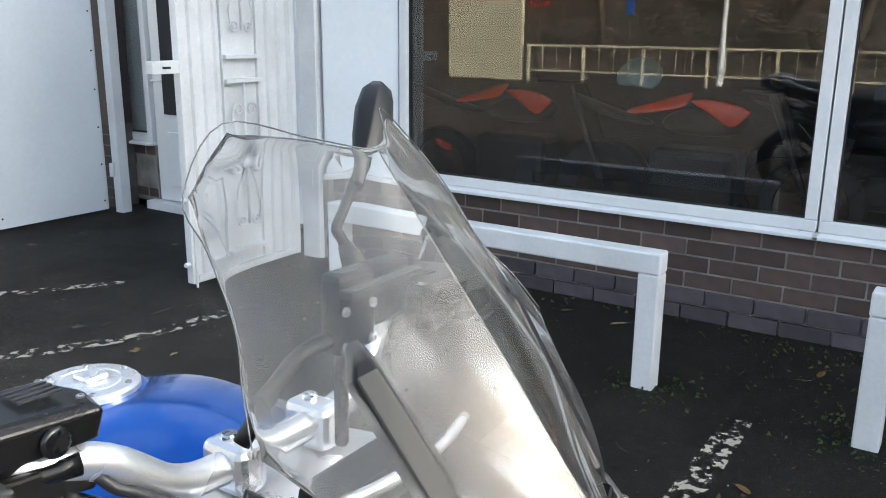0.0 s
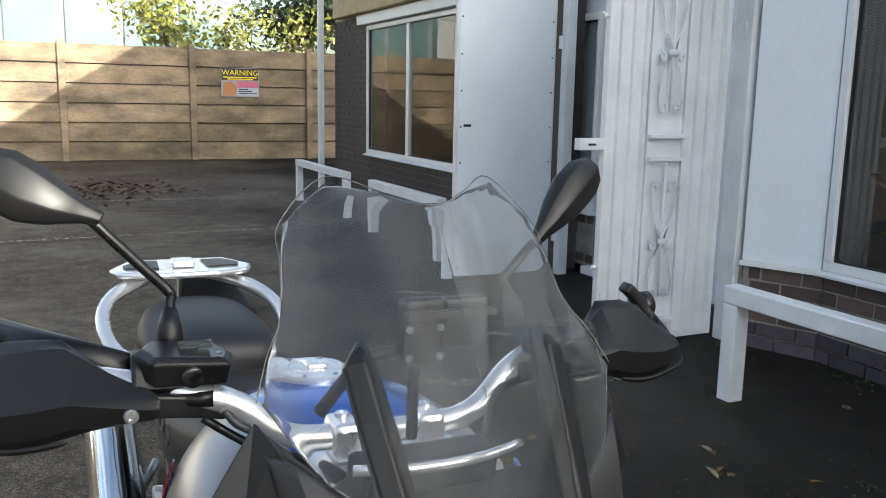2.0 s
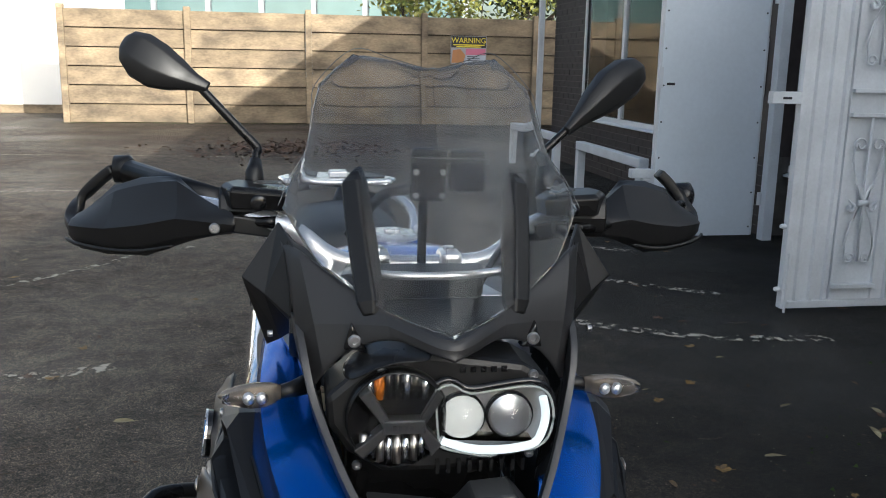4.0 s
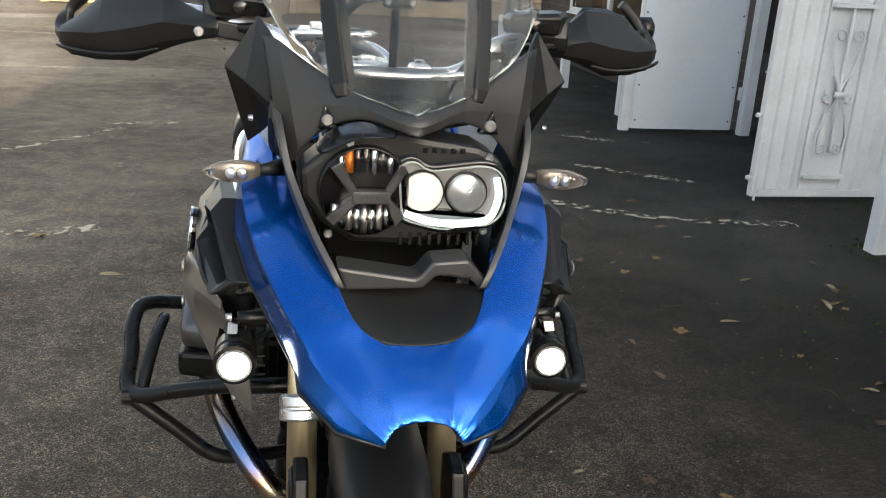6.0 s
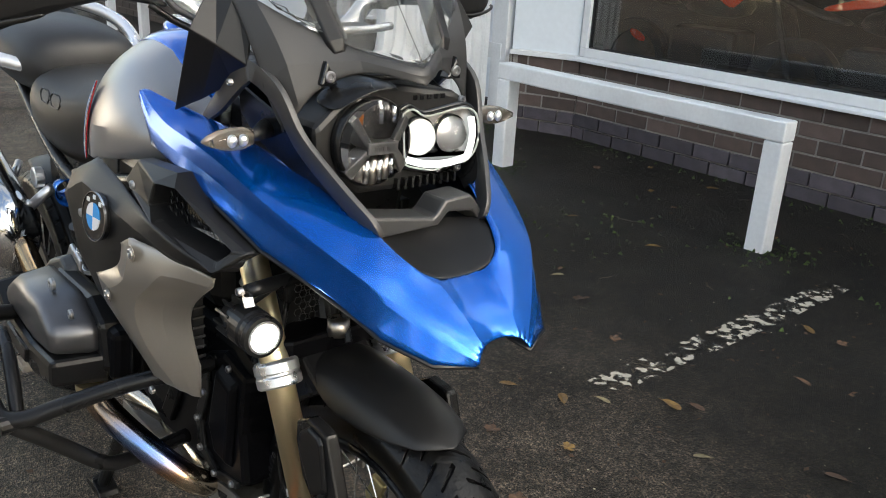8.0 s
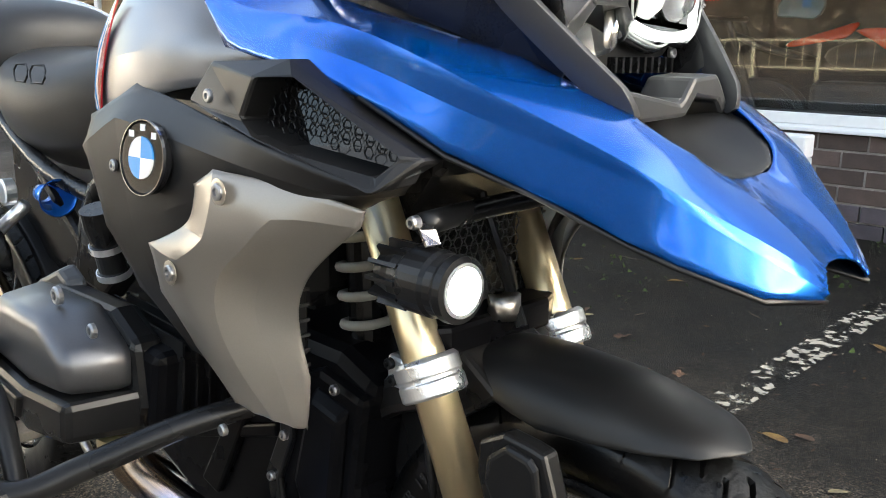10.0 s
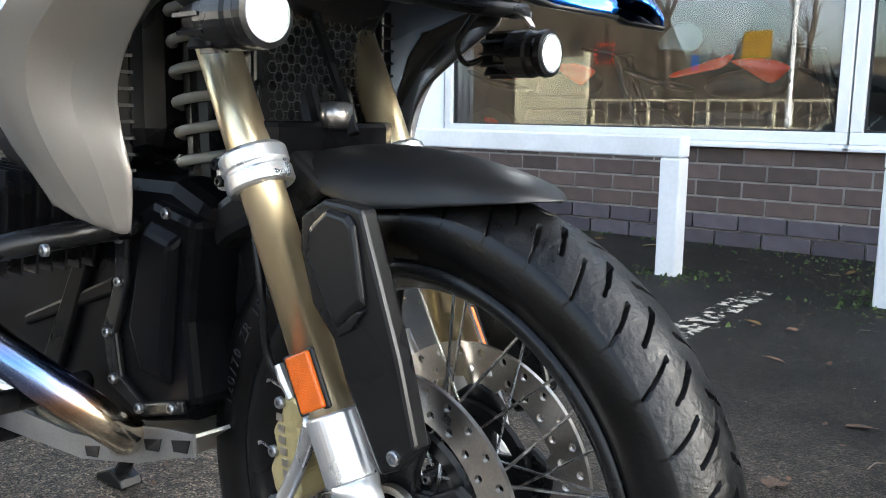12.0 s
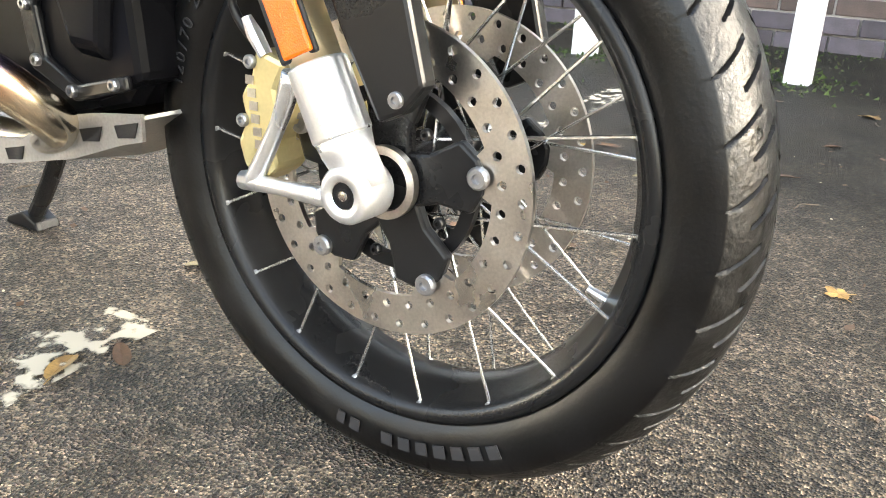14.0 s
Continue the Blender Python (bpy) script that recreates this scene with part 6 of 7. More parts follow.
# ---- indicators ----
for s in (-1, 1):
    ind = part("indicator", loft([[(s * x, .116 + dy + r * .75 * math.cos(t), .970 + r * math.sin(t)) for t in np.linspace(0, 2 * math.pi, 14, endpoint=False)] for x, r, dy in ((.178, .009, .004), (.190, .0125, .002), (.208, .0135, 0), (.226, .011, -.001), (.240, .006, -.003), (.247, .001, -.004))]), M["smoke"], bike, "clear indicator lamp on a short stalk", smooth=True)
    part("indicator_lens", loft([[(s * x, .108 + dy - .004 + r * .75 * math.cos(t), .970 + r * math.sin(t)) for t in np.linspace(0, 2 * math.pi, 14, endpoint=False)] for x, r, dy in ((.184, .008, .004), (.196, .0115, .002), (.212, .012, 0), (.228, .009, -.001), (.241, .004, -.003))]), M["lens"], ind, smooth=True).visible_shadow = False
    for x in (.199, .213):
        part("bulb", lathe([(.0065, -.118), (.005, -.122), (.0005, -.124)], (s * x, .222, .970), "y", 12), M["silver"], ind)
    part("stalk", tube([(s * .142, .150, .970), (s * .165, .128, .970), (s * .181, .120, .970)], [.013, .0095, .0075], 12), M["blk"], ind, smooth=True)

# ---- screen ----
SCR = [[(-.182, .190, 1.172), (-.140, .126, 1.114), (-.070, .070, 1.076), (0, .013, 1.058)],
       [(-.168, .212, 1.204), (-.126, .154, 1.166), (-.064, .104, 1.140), (0, .074, 1.126)],
       [(-.150, .236, 1.234), (-.114, .190, 1.218), (-.060, .150, 1.205), (0, .124, 1.196)],
       [(-.143, .266, 1.278), (-.104, .242, 1.283), (-.054, .204, 1.272), (0, .182, 1.264)],
       [(-.138, .293, 1.310), (-.091, .305, 1.354), (-.044, .266, 1.343), (0, .237, 1.333)]]
scr = part("windscreen", grid(whole(SCR)), M["screen"], bike, "clear plastic touring windscreen", sub=2, solid=.0022, smooth=True, rim=.85, folds=([r[3] for r in SCR],))
scr.visible_shadow = False
M["edge"] = mat("polished_plastic_edge", (0.12, 0.125, 0.125), 0.25, 0.0, var=0.05, bump=0)
half = [r[0] for r in SCR] + SCR[-1][1:]
part("polished_edge", tube(half + [(-x, y, z) for x, y, z in half[-2::-1]], .0006, 5, 5), M["edge"], scr, "pale polished edge of the screen", smooth=True)
for s in (-1, 1):
    a, c = Vector((s * .096, .187, 1.206)), Vector((s * .080, .087, 1.072))
    d = (c - a).normalized()
    side = Vector((1, 0, 0))
    out = side.cross(d).normalized() * (1 if side.cross(d).y < 0 else -1)
    ring = lambda p, w, k: [tuple(p + side * u * w + out * v) for u, v in ((-1, -.002), (1, -.002), (1, .010 * k), (-.1 * s, .017 * k), (-1, .010 * k))]
    part("screen_pillar", loft([ring(a - d * .012 + side * s * -.008, .004, .5), ring(a + d * .012, .015, 1), ring(a.lerp(c, .5), .0165, 1), ring(c - d * .008, .015, 1), ring(c + d * .006, .010, .6)]), M["blk"], bike, "matt black screen pillar", bevel=.002)
part("screen_rod", tube([(-.085, .215, 1.085), (-.03, .205, 1.083), (.04, .205, 1.083), (.095, .215, 1.087)], .0055, 10, 4), M["bright"], bike, smooth=True)
part("cockpit_shelf", prism([(-.03, .06), (.03, .06), (.11, .13), (.14, .25), (-.14, .25), (-.11, .13)], "z", 1.038, 1.046), M["blk"], bike, bevel=.004)

# ---- instruments ----
dash = part("instrument_panel", loft([[(-.070, .215, 1.050), (.070, .215, 1.050), (.070, .208, 1.085), (-.070, .208, 1.085)], [(-.080, .262, 1.045), (.080, .262, 1.045), (.080, .255, 1.090), (-.080, .255, 1.090)]]), M["blk"], bike, "black instrument panel", bevel=.008)
sat = part("navigation_holder", box(-.018, .028, .262, .285, 1.166, 1.234), M["blk"], bike, "black navigation device holder", bevel=.006)
part("second_half", box(.031, .080, .266, .288, 1.178, 1.232), M["blk"], sat, bevel=.005)
part("ledge", box(-.018, .080, .250, .262, 1.216, 1.223), M["trim"], sat)
part("holder_post", box(-.006, .006, .272, .282, 1.08, 1.165), M["blkm"], sat, bevel=.004)
for x in (-.012, .022):
    for z in (1.174, 1.204):
        bolt("panel_screw", (x, .262, z), .004, M["zinc"], sat, "y", .003, -1)
part("holder_arm", tube([(-.018, .275, 1.180), (-.055, .28, 1.170), (-.095, .295, 1.115)], .007, 10, 4), M["blk"], bike, smooth=True)

# ---- handlebar ----
part("handlebar", tube([(-.30, .415, 1.135), (-.22, .375, 1.127), (-.165, .360, 1.110), (-.115, .352, 1.074), (-.06, .352, 1.064), (.06, .352, 1.064), (.115, .356, 1.074), (.165, .372, 1.110), (.22, .395, 1.127), (.30, .435, 1.135)], .0145, 16, 6), M["bright"], bike, "thick silver handlebar", smooth=True)
for s in (-1, 1):
    cl = part("bar_clamp", box(s * .050 - .016, s * .050 + .016, .328, .378, 1.04, 1.084), M["silver"], bike, bevel=.008)
    bolt("clamp_screw", (s * .050, .358, 1.084), .008, M["chrome"], cl, "z", .005, 1)
part("upper_yoke", prism([(-.12, .28), (.12, .28), (.09, .39), (-.09, .39)], "z", 1.01, 1.04), M["silver"], bike, bevel=.01)
def hand_side(s, turn):
    R = Matrix.Translation((0, .33, 0)) @ Matrix.Rotation(radians(turn), 4, "Z") @ Matrix.Translation((0, -.33, 0))
    def put(ob):
        ob.matrix_basis = R
        return ob
    put(part("grip", tube([(s * .265, .415, 1.138), (s * .42, .530, 1.164 - (.022 if s > 0 else 0))], [.017, .0185], 16), M["rubber"], bike, smooth=True))
    put(part("switch_pod", loft([[(s * x, .385 + .06 * (x - .22) * 8 / 8 + .031 * math.cos(t), 1.135 + .033 * math.sin(t)) for t in np.linspace(0, 2 * math.pi, 10, endpoint=False)] for x in (.212, .225, .255, .268)]), M["blk"], bike, bevel=.004))
    put(part("switch", box(s * .235 - .009, s * .235 + .009, .362, .378, 1.150, 1.160), M["white"] if s < 0 else M["redp"], bike, bevel=.003))
    put(part("bar_end", lathe([(.012, -.014), (.021, -.012), (.022, .010), (.014, .016)], (s * .432, .542, 1.167 - (.022 if s > 0 else 0)), "x", 16), M["blkm"], bike, smooth=True))
    half = [[(.245, .352, 1.106), (.243, .344, 1.111), (.242, .340, 1.120), (.242, .341, 1.130), (.246, .348, 1.136), (.25, .362, 1.137)],
            [(.283, .374, 1.097), (.284, .360, 1.103), (.283, .354, 1.122), (.284, .360, 1.132), (.287, .402, 1.143), (.288, .416, 1.139)],
            [(.325, .400, 1.080), (.325, .384, 1.094), (.325, .376, 1.123), (.322, .386, 1.131), (.328, .430, 1.168), (.330, .452, 1.174)],
            [(.372, .434, 1.056), (.372, .412, 1.073), (.374, .404, 1.108), (.378, .418, 1.119), (.378, .455, 1.160), (.385, .482, 1.166)],
            [(.435, .468, 1.052), (.435, .452, 1.069), (.434, .446, 1.095), (.427, .454, 1.108), (.424, .482, 1.144), (.430, .508, 1.150)],
            [(.478, .494, 1.055), (.480, .484, 1.071), (.478, .477, 1.092), (.471, .484, 1.103), (.463, .514, 1.116), (.466, .530, 1.117)],
            [(.494, .522, 1.062), (.499, .511, 1.074), (.498, .505, 1.089), (.494, .510, 1.098), (.489, .524, 1.102), (.487, .535, 1.100)]]
    def swing(x, y, z):
        k = .10 * min(1, max(0, (x - .25) / .24)) if s > 0 else 0
        c = Vector((-.10, -.736, 1.40))
        return tuple(c + (Vector((s * x, y, z)) - c) * (1 - k))
    rows = [[swing(x, y, z) for x, y, z in r] for r in half]
    hg = part("hand_guard", grid(rows), M["blk"], bike, "matt black angular hand guard", sub=2, solid=.004, smooth=True, rim=.8, folds=[[r[k] for r in rows] for k in (1, 2, 4)] + [rows[2][1:5], rows[4][1:5]])
    part("guard_spoiler", grid([[swing(.318, .375, 1.086), swing(.372, .405, 1.066), swing(.43, .444, 1.063), swing(.482, .478, 1.067), swing(.497, .508, 1.070)], [swing(.325, .372, 1.092), swing(.374, .400, 1.074), swing(.434, .440, 1.070), swing(.486, .475, 1.073), swing(.502, .508, 1.076)]]), M["blk"], hg, sub=1, solid=.006, smooth=True)
    part("guard_arm", tube([swing(.490, .525, 1.082), swing(.503, .560, 1.092), swing(.492, .578, 1.118), swing(.462, .566, 1.148), swing(.436, .552, 1.168)], .012, 8, 5, flat=(.022, .015)), M["blk"], hg, bevel=.003, smooth=True)
    part("guard_strap", tube([(s * .25, .356, 1.120), (s * .20, .362, 1.112), (s * .175, .360, 1.108)], .01, 4, flat=(.010, .024)), M["blk"], hg, bevel=.003)
    bolt("guard_bolt", (s * .270, .352, 1.114), .0075, M["zinc"], hg, "y", .006, -1)
    put(part("lever", tube([(s * .19, .348, 1.122), (s * .26, .372, 1.122), (s * .36, .440, 1.134), (s * .41, .475, 1.140)], [.009, .008, .007, .009], 10, 4), M["blkm"], bike, smooth=True))
    res = put(part("fluid_reservoir", loft([[(s * .178, .342, 1.138), (s * .248, .342, 1.140), (s * .262, .372, 1.142), (s * .250, .402, 1.142), (s * .185, .402, 1.140), (s * .170, .372, 1.138)], [(s * .174, .338, 1.160), (s * .250, .338, 1.165), (s * .266, .372, 1.167), (s * .252, .406, 1.167), (s * .182, .406, 1.163), (s * .166, .372, 1.160)], [(s * .180, .344, 1.166), (s * .246, .344, 1.171), (s * .258, .372, 1.173), (s * .247, .400, 1.173), (s * .187, .400, 1.169), (s * .174, .372, 1.166)]]), M["blkm"], bike, "black brake fluid reservoir", bevel=.002))
    for x, y in ((.184, .35), (.246, .35), (.244, .396), (.188, .396)):
        bolt("lid_screw", (s * x, y, 1.169), .003, M["zinc"], res, "z", .002, 1)
    part("sight_glass", lathe([(.011, 0), (.011, -.004), (.008, -.005), (.0005, -.005)], (s * .212, .339, 1.150), "y", 18), M["blkg"], res, smooth=True)
    for i in range(4):
        part("lid_mark", box(s * .205 - .016, s * .205 + .016, .362 + .007 * i, .365 + .007 * i, 1.1725, 1.174), M["letter"], res, "plain bar of unreadable print")
    # mirror
    if s < 0:
        e0, e1, e2, e3, tip = (-.221, .425, 1.150), (-.222, .434, 1.180), (-.219, .455, 1.214), (-.303, .465, 1.302), (-.402, .480, 1.355)
    else:
        e0, e1, e2, e3, tip = (.205, .425, 1.150), (.205, .434, 1.175), (.200, .452, 1.208), (.262, .470, 1.262), (.386, .532, 1.345)
    mir = part("mirror", tube([e1, Vector(e1).lerp(Vector(e2), .7), e2, Vector(e2).lerp(Vector(e3), .3), e3], .0062, 10, 5), M["blkm"], bike, "black teardrop mirror on a bent stem", smooth=True)
    part("stem_sleeve", tube([e0, e1, Vector(e1).lerp(Vector(e2), .5)], [.0145, .013, .008], 14), M["blk"], mir, smooth=True)
    ax = (Vector(tip) - Vector(e3)).normalized()
    wv = ax.cross(Vector((0, 1, 0))).normalized()
    dv = wv.cross(ax)
    L = (Vector(tip) - Vector(e3)).length
    rings = []
    for t, w, d in ((-.16, .009, .009), (.0, .014, .012), (.08, .018, .018), (.25, .028, .026), (.5, .038, .030), (.75, .0385, .026), (.92, .028, .018), (1.0, .012, .008)):
        cpt = Vector(e3) + ax * L * t + wv * (.006 * math.sin(t * 3))
        rings.append([tuple(cpt + wv * w * .88 * u + dv * d * v) for u, v in ((1, 0), (.86, -.62), (.25, -1.0), (.10, -1.0), (-.72, -.62), (-1, -.08), (-.9, .26), (0, .34), (.9, .26))])
    part("mirror_housing", loft(rings), M["blk"], mir, "angular black mirror shell", bevel=.003, smooth=True)
    return hg
hand_side(-1, -2), hand_side(1, -7)
part("brake_line", tube([(-.178, .352, 1.108), (-.168, .345, 1.095), (-.15, .335, 1.085), (-.10, .29, 1.05), (-.06, .26, 1.0)], .0048, 8, 5), M["trim"], bike, "braided brake line", smooth=True)
part("cable", tube([(-.20, .36, 1.10), (-.15, .34, 1.07), (-.08, .27, 1.06), (-.04, .24, 1.0)], .005, 8, 5), M["blkm"], bike, smooth=True)
part("cable", tube([(.20, .37, 1.10), (.13, .33, 1.10), (.08, .27, 1.06), (.04, .24, 1.0)], .005, 8, 5), M["blkm"], bike, smooth=True)

# ---- tank ----
TK = [(.335, .165, .890, .158, .930, .104, .962, 1.004), (.40, .205, .877, .194, .950, .120, .996, 1.030), (.48, .224, .862, .204, .972, .112, 1.030, 1.050), (.56, .224, .845, .202, .968, .112, 1.034, 1.055), (.63, .208, .830, .186, .955, .104, 1.022, 1.044), (.70, .170, .862, .154, .928, .090, .994, 1.012), (.77, .125, .858, .115, .898, .070, .955, .972)]
TS = [[(-a, y, za), (-(a + b_) / 2 - .014, y, za + (zb - za) * .45), (-b_, y, zb), (-(b_ + c) / 2 - .006, y, (zb + zc) / 2 + .008), (-c, y, zc)] for y, a, za, b_, zb, c, zc, zt in TK]
TSF = [[q[1] for q in TS], [q[2] for q in TS]]
both("tank_side", TS, M["greyp"], "satin grey tank side panel", sub=2, solid=.004, smooth=True, rim=.8, folds=TSF[:1] + [[(-x, y, z) for x, y, z in TSF[0]]])
part("tank_top", grid([[(-c - .010, y, zc - .002), (-c * .96, y, zc + .008), (-c * .6, y, zc + .8 * (zt - zc)), (0, y, zt), (c * .6, y, zc + .8 * (zt - zc)), (c * .96, y, zc + .008), (c + .010, y, zc - .002)] for y, a, za, b_, zb, c, zc, zt in TK]), M["blue"], bike, "glossy blue tank top", sub=2, solid=.004, smooth=True)
CAP = (-.008, .617, 1.041)
capb = lathe([(.064, -.012), (.062, .004), (.055, .009), (.0005, .009)], CAP, "z", 40)
cap = part("filler_ring", capb, M["blue"], bike, "raised blue filler surround", smooth=True)
part("filler_cap", lathe([(.053, 0), (.052, .014), (.048, .017), (.034, .0172), (.033, .0155), (.031, .0172), (.0005, .018)], CAP, "z", 40), M["bright"], cap, "round silver filler cap", smooth=False)
part("key_flap", box(CAP[0] - .010, CAP[0] + .018, CAP[1] - .012, CAP[1] + .015, CAP[2] + .017, CAP[2] + .024), M["bright"], cap, bevel=.003)
for i in range(6):
    bolt("cap_screw", (CAP[0] + .043 * math.cos(radians(60 * i)), CAP[1] + .043 * math.sin(radians(60 * i)), CAP[2] + .017), .0035, M["zinc"], cap, "z", .002, 1)
for s in (-1, 1):
    fl = part("tank_lug", grid([[(s * .110, .34, .985), (s * .112, .40, 1.004), (s * .10, .452, 1.0)], [(s * .125, .35, .945), (s * .132, .41, .955), (s * .125, .455, .968)]]), M["blue"], bike, "blue tank lug", sub=1, solid=.006, smooth=True)
    bolt("tank_bolt", (s * .136, .415, .972), .0065, M["zinc"], bike, "x", .005, s)
    def skin(y, k):
        """A point of the tank side at y, from its foot (k = 0) up to its shoulder (k = 1)."""
        for q0, q1 in zip(TK, TK[1:]):
            if q0[0] <= y <= q1[0]:
                f = (y - q0[0]) / (q1[0] - q0[0])
                a, za, c, zc = [q0[n_] + (q1[n_] - q0[n_]) * f for n_ in (1, 2, 3, 4)]
                return (s * (a + (c - a) * k + .006 + .010 * k * (1 - k) * 4 * .6), y, za + (zc - za) * k)
    edge = lambda tab, k: next(a + (c - a) * (k - k0) / (k1 - k0) for (k0, a), (k1, c) in zip(tab, tab[1:]) if k0 <= k <= k1)
    fore, aft = [(0, .598), (.3, .590), (.6, .580), (1, .570)], [(0, .606), (.3, .662), (.6, .648), (1, .584)]
    for mtl, f0, f1 in (("redp", 0, .32), ("white", .33, .46), ("rblue", .47, .64), ("white", .65, .82), ("rblue", .83, 1)):
        ks = [i / 10 for i in range(11)]
        part("stripe", grid([[skin(edge(fore, k) + (edge(aft, k) - edge(fore, k)) * f, k) for k in ks] for f in (f0, (f0 + f1) / 2, f1)]), M[mtl], bike, "red, white and blue tank stripe", solid=.002)

# ---- side ducts ----
SH = [[(-.201, .082, .828), (-.240, .106, .810), (-.262, .165, .830), (-.268, .225, .845), (-.258, .345, .866), (-.252, .440, .884), (-.272, .515, .845)],
     [(-.208, .086, .818), (-.243, .125, .800), (-.262, .180, .812), (-.273, .25, .822), (-.280, .345, .838), (-.282, .435, .850), (-.290, .500, .815)],
     [(-.205, .10, .806), (-.240, .15, .797), (-.258, .21, .797), (-.272, .30, .786), (-.282, .365, .762), (-.285, .412, .737), (-.290, .456, .737)],
     [(-.195, .15, .790), (-.222, .17, .782), (-.240, .22, .765), (-.258, .28, .745), (-.270, .345, .700), (-.272, .375, .675), (-.275, .425, .680)],
     [(-.180, .215, .765), (-.188, .240, .74), (-.198, .262, .70), (-.210, .290, .64), (-.228, .30, .600), (-.238, .335, .600), (-.245, .372, .612)]]
SF = [SH[1], [q[5] for q in SH[1:]], SH[2][:5]]
SF += [[(-x, y, z) for x, y, z in q] for q in SF]
both("radiator_shroud", SH, M["blk"], "matt black radiator shroud", sub=2, solid=.006, smooth=True, rim=.85, folds=SF)
for s in (-1, 1):
    outer = [(.250, .352, .866), (.243, .318, .903), (.232, .215, .907), (.204, .082, .834), (.244, .103, .809), (.270, .220, .844)]
    inner = [(.255, .256, .856), (.257, .230, .892), (.247, .192, .893), (.221, .096, .836), (.232, .111, .821), (.259, .205, .837)]
    bmi = bmesh.new()
    rim_in = [(x - .004, y, z) for x, y, z in inner]
    back = [(x - .040, y, z) for x, y, z in inner]
    rings = [[bmi.verts.new((s * x, y, z)) for x, y, z in q] for q in ([(x - .02, y, z) for x, y, z in outer], outer, inner, rim_in, back)]
    for q0, q1 in zip(rings, rings[1:]):
        for i in range(6):
            k = (i + 1) % 6
            bmi.faces.new((q0[i], q0[k], q1[k], q1[i]) if s > 0 else (q0[k], q0[i], q1[i], q1[k]))
    duct = part("air_inlet", bmi, M["blk"], bike, "matt black air inlet frame with a honeycomb mesh", bevel=.004)
    bmi = bmesh.new()
    bmi.faces.new([bmi.verts.new((s * (x - .039), y, z)) for x, y, z in inner])
    part("inlet_back", bmi, M["blkg"], duct, "dark opening behind the mesh", solid=.002)
    bmi = bmesh.new()
    for i in range(15):
        for j in range(11):
            cy, cz = .095 + .0115 * i, .815 + .0100 * j + (.005 if i % 2 else 0)
            t_ = (cy - .096) / .16
            if not (.10 < cy < .252 and .826 + .022 * t_ < cz < .838 + .066 * min(1, t_ * 1.35)):
                continue
            cx = .221 + .036 * t_ - .024 + (.862 - cz) * .12
            tube([(s * cx, cy + .0052 * math.cos(radians(60 * k)), cz + .0052 * math.sin(radians(60 * k))) for k in range(7)], .0007, 3, 0, bmi, caps=False)
    part("inlet_mesh", bmi, M["blkm"], duct, "black honeycomb inlet mesh")
    for y, z, x in ((.296, .874, .262), (.433, .801, .288)):
        bolt("shroud_bolt", (s * (x - .003), y, z), .0062, M["zinc"], bike, "x", .004, s)
    # plain quartered roundel
    C, N = Vector((s * .2865, .364, .815)), Vector((s * .985, -.10, .12)).normalized()
    q = N.to_track_quat("Z", "Y")
    rb = part("roundel", lathe([(.034, -.004), (.034, .003), (.032, .005), (.0005, .005)], (0, 0, 0), "z", 36), M["blkg"], bike, "round badge quartered in white and blue", smooth=False)
    rb.matrix_basis = Matrix.LocRotScale(C, q, None)
    part("roundel_rim", lathe([(.034, .003), (.035, .003), (.035, .006), (.034, .006)], (0, 0, 0), "z", 36, closed=True), M["chrome"], rb)
    for i in range(4):
        fan = [(0, 0)] + [(.0195 * math.cos(radians(a)), .0195 * math.sin(radians(a))) for a in range(90 * i, 90 * i + 91, 15)]
        part("quarter", prism(fan, "z", .005, .0065), M["white"] if i % 2 else M["rblue"], rb)
    for i, a in enumerate((50, 90, 130)):
        part("badge_mark", box(.0275 * math.cos(radians(a)) - .0035, .0275 * math.cos(radians(a)) + .0035, .0275 * math.sin(radians(a)) - .003, .0275 * math.sin(radians(a)) + .003, .005, .0058), M["white"], rb, "plain pale mark")
TC = [[(-.284, .290, .800), (-.283, .258, .818), (-.260, .20, .810), (-.242, .15, .800), (-.229, .121, .793)],
     [(-.283, .292, .784), (-.284, .250, .792), (-.264, .20, .784), (-.244, .155, .780), (-.228, .128, .778)],
     [(-.286, .300, .760), (-.287, .262, .757), (-.268, .222, .754), (-.240, .200, .750), (-.224, .178, .746)],
     [(-.300, .350, .742), (-.292, .300, .726), (-.272, .272, .722), (-.240, .262, .718), (-.214, .232, .704)],
     [(-.288, .354, .692), (-.280, .312, .680), (-.264, .290, .670), (-.240, .272, .670), (-.206, .247, .660)],
     [(-.262, .338, .634), (-.254, .306, .622), (-.240, .282, .612), (-.222, .256, .616), (-.197, .238, .612)],
     [(-.240, .304, .575), (-.228, .290, .566), (-.214, .276, .558), (-.202, .262, .552), (-.192, .253, .547)]]
TC = [[(x - (.006 if c in (1, 2) and 0 < r < 6 else 0), y, z) for c, (x, y, z) in enumerate(q)] for r, q in enumerate(TC)]
TF = [[q[2] for q in TC[1:]], [q[3] for q in TC[3:]], TC[2][:2], TC[3][:2], [q[1] for q in TC[:4]], TC[1][2:]]
TF += [[(-x, y, z) for x, y, z in q] for q in TF]
both("radiator_cover", TC, M["titan"], "satin titanium radiator side cover", sub=2, solid=.004, smooth=True, rim=.9, folds=TF)
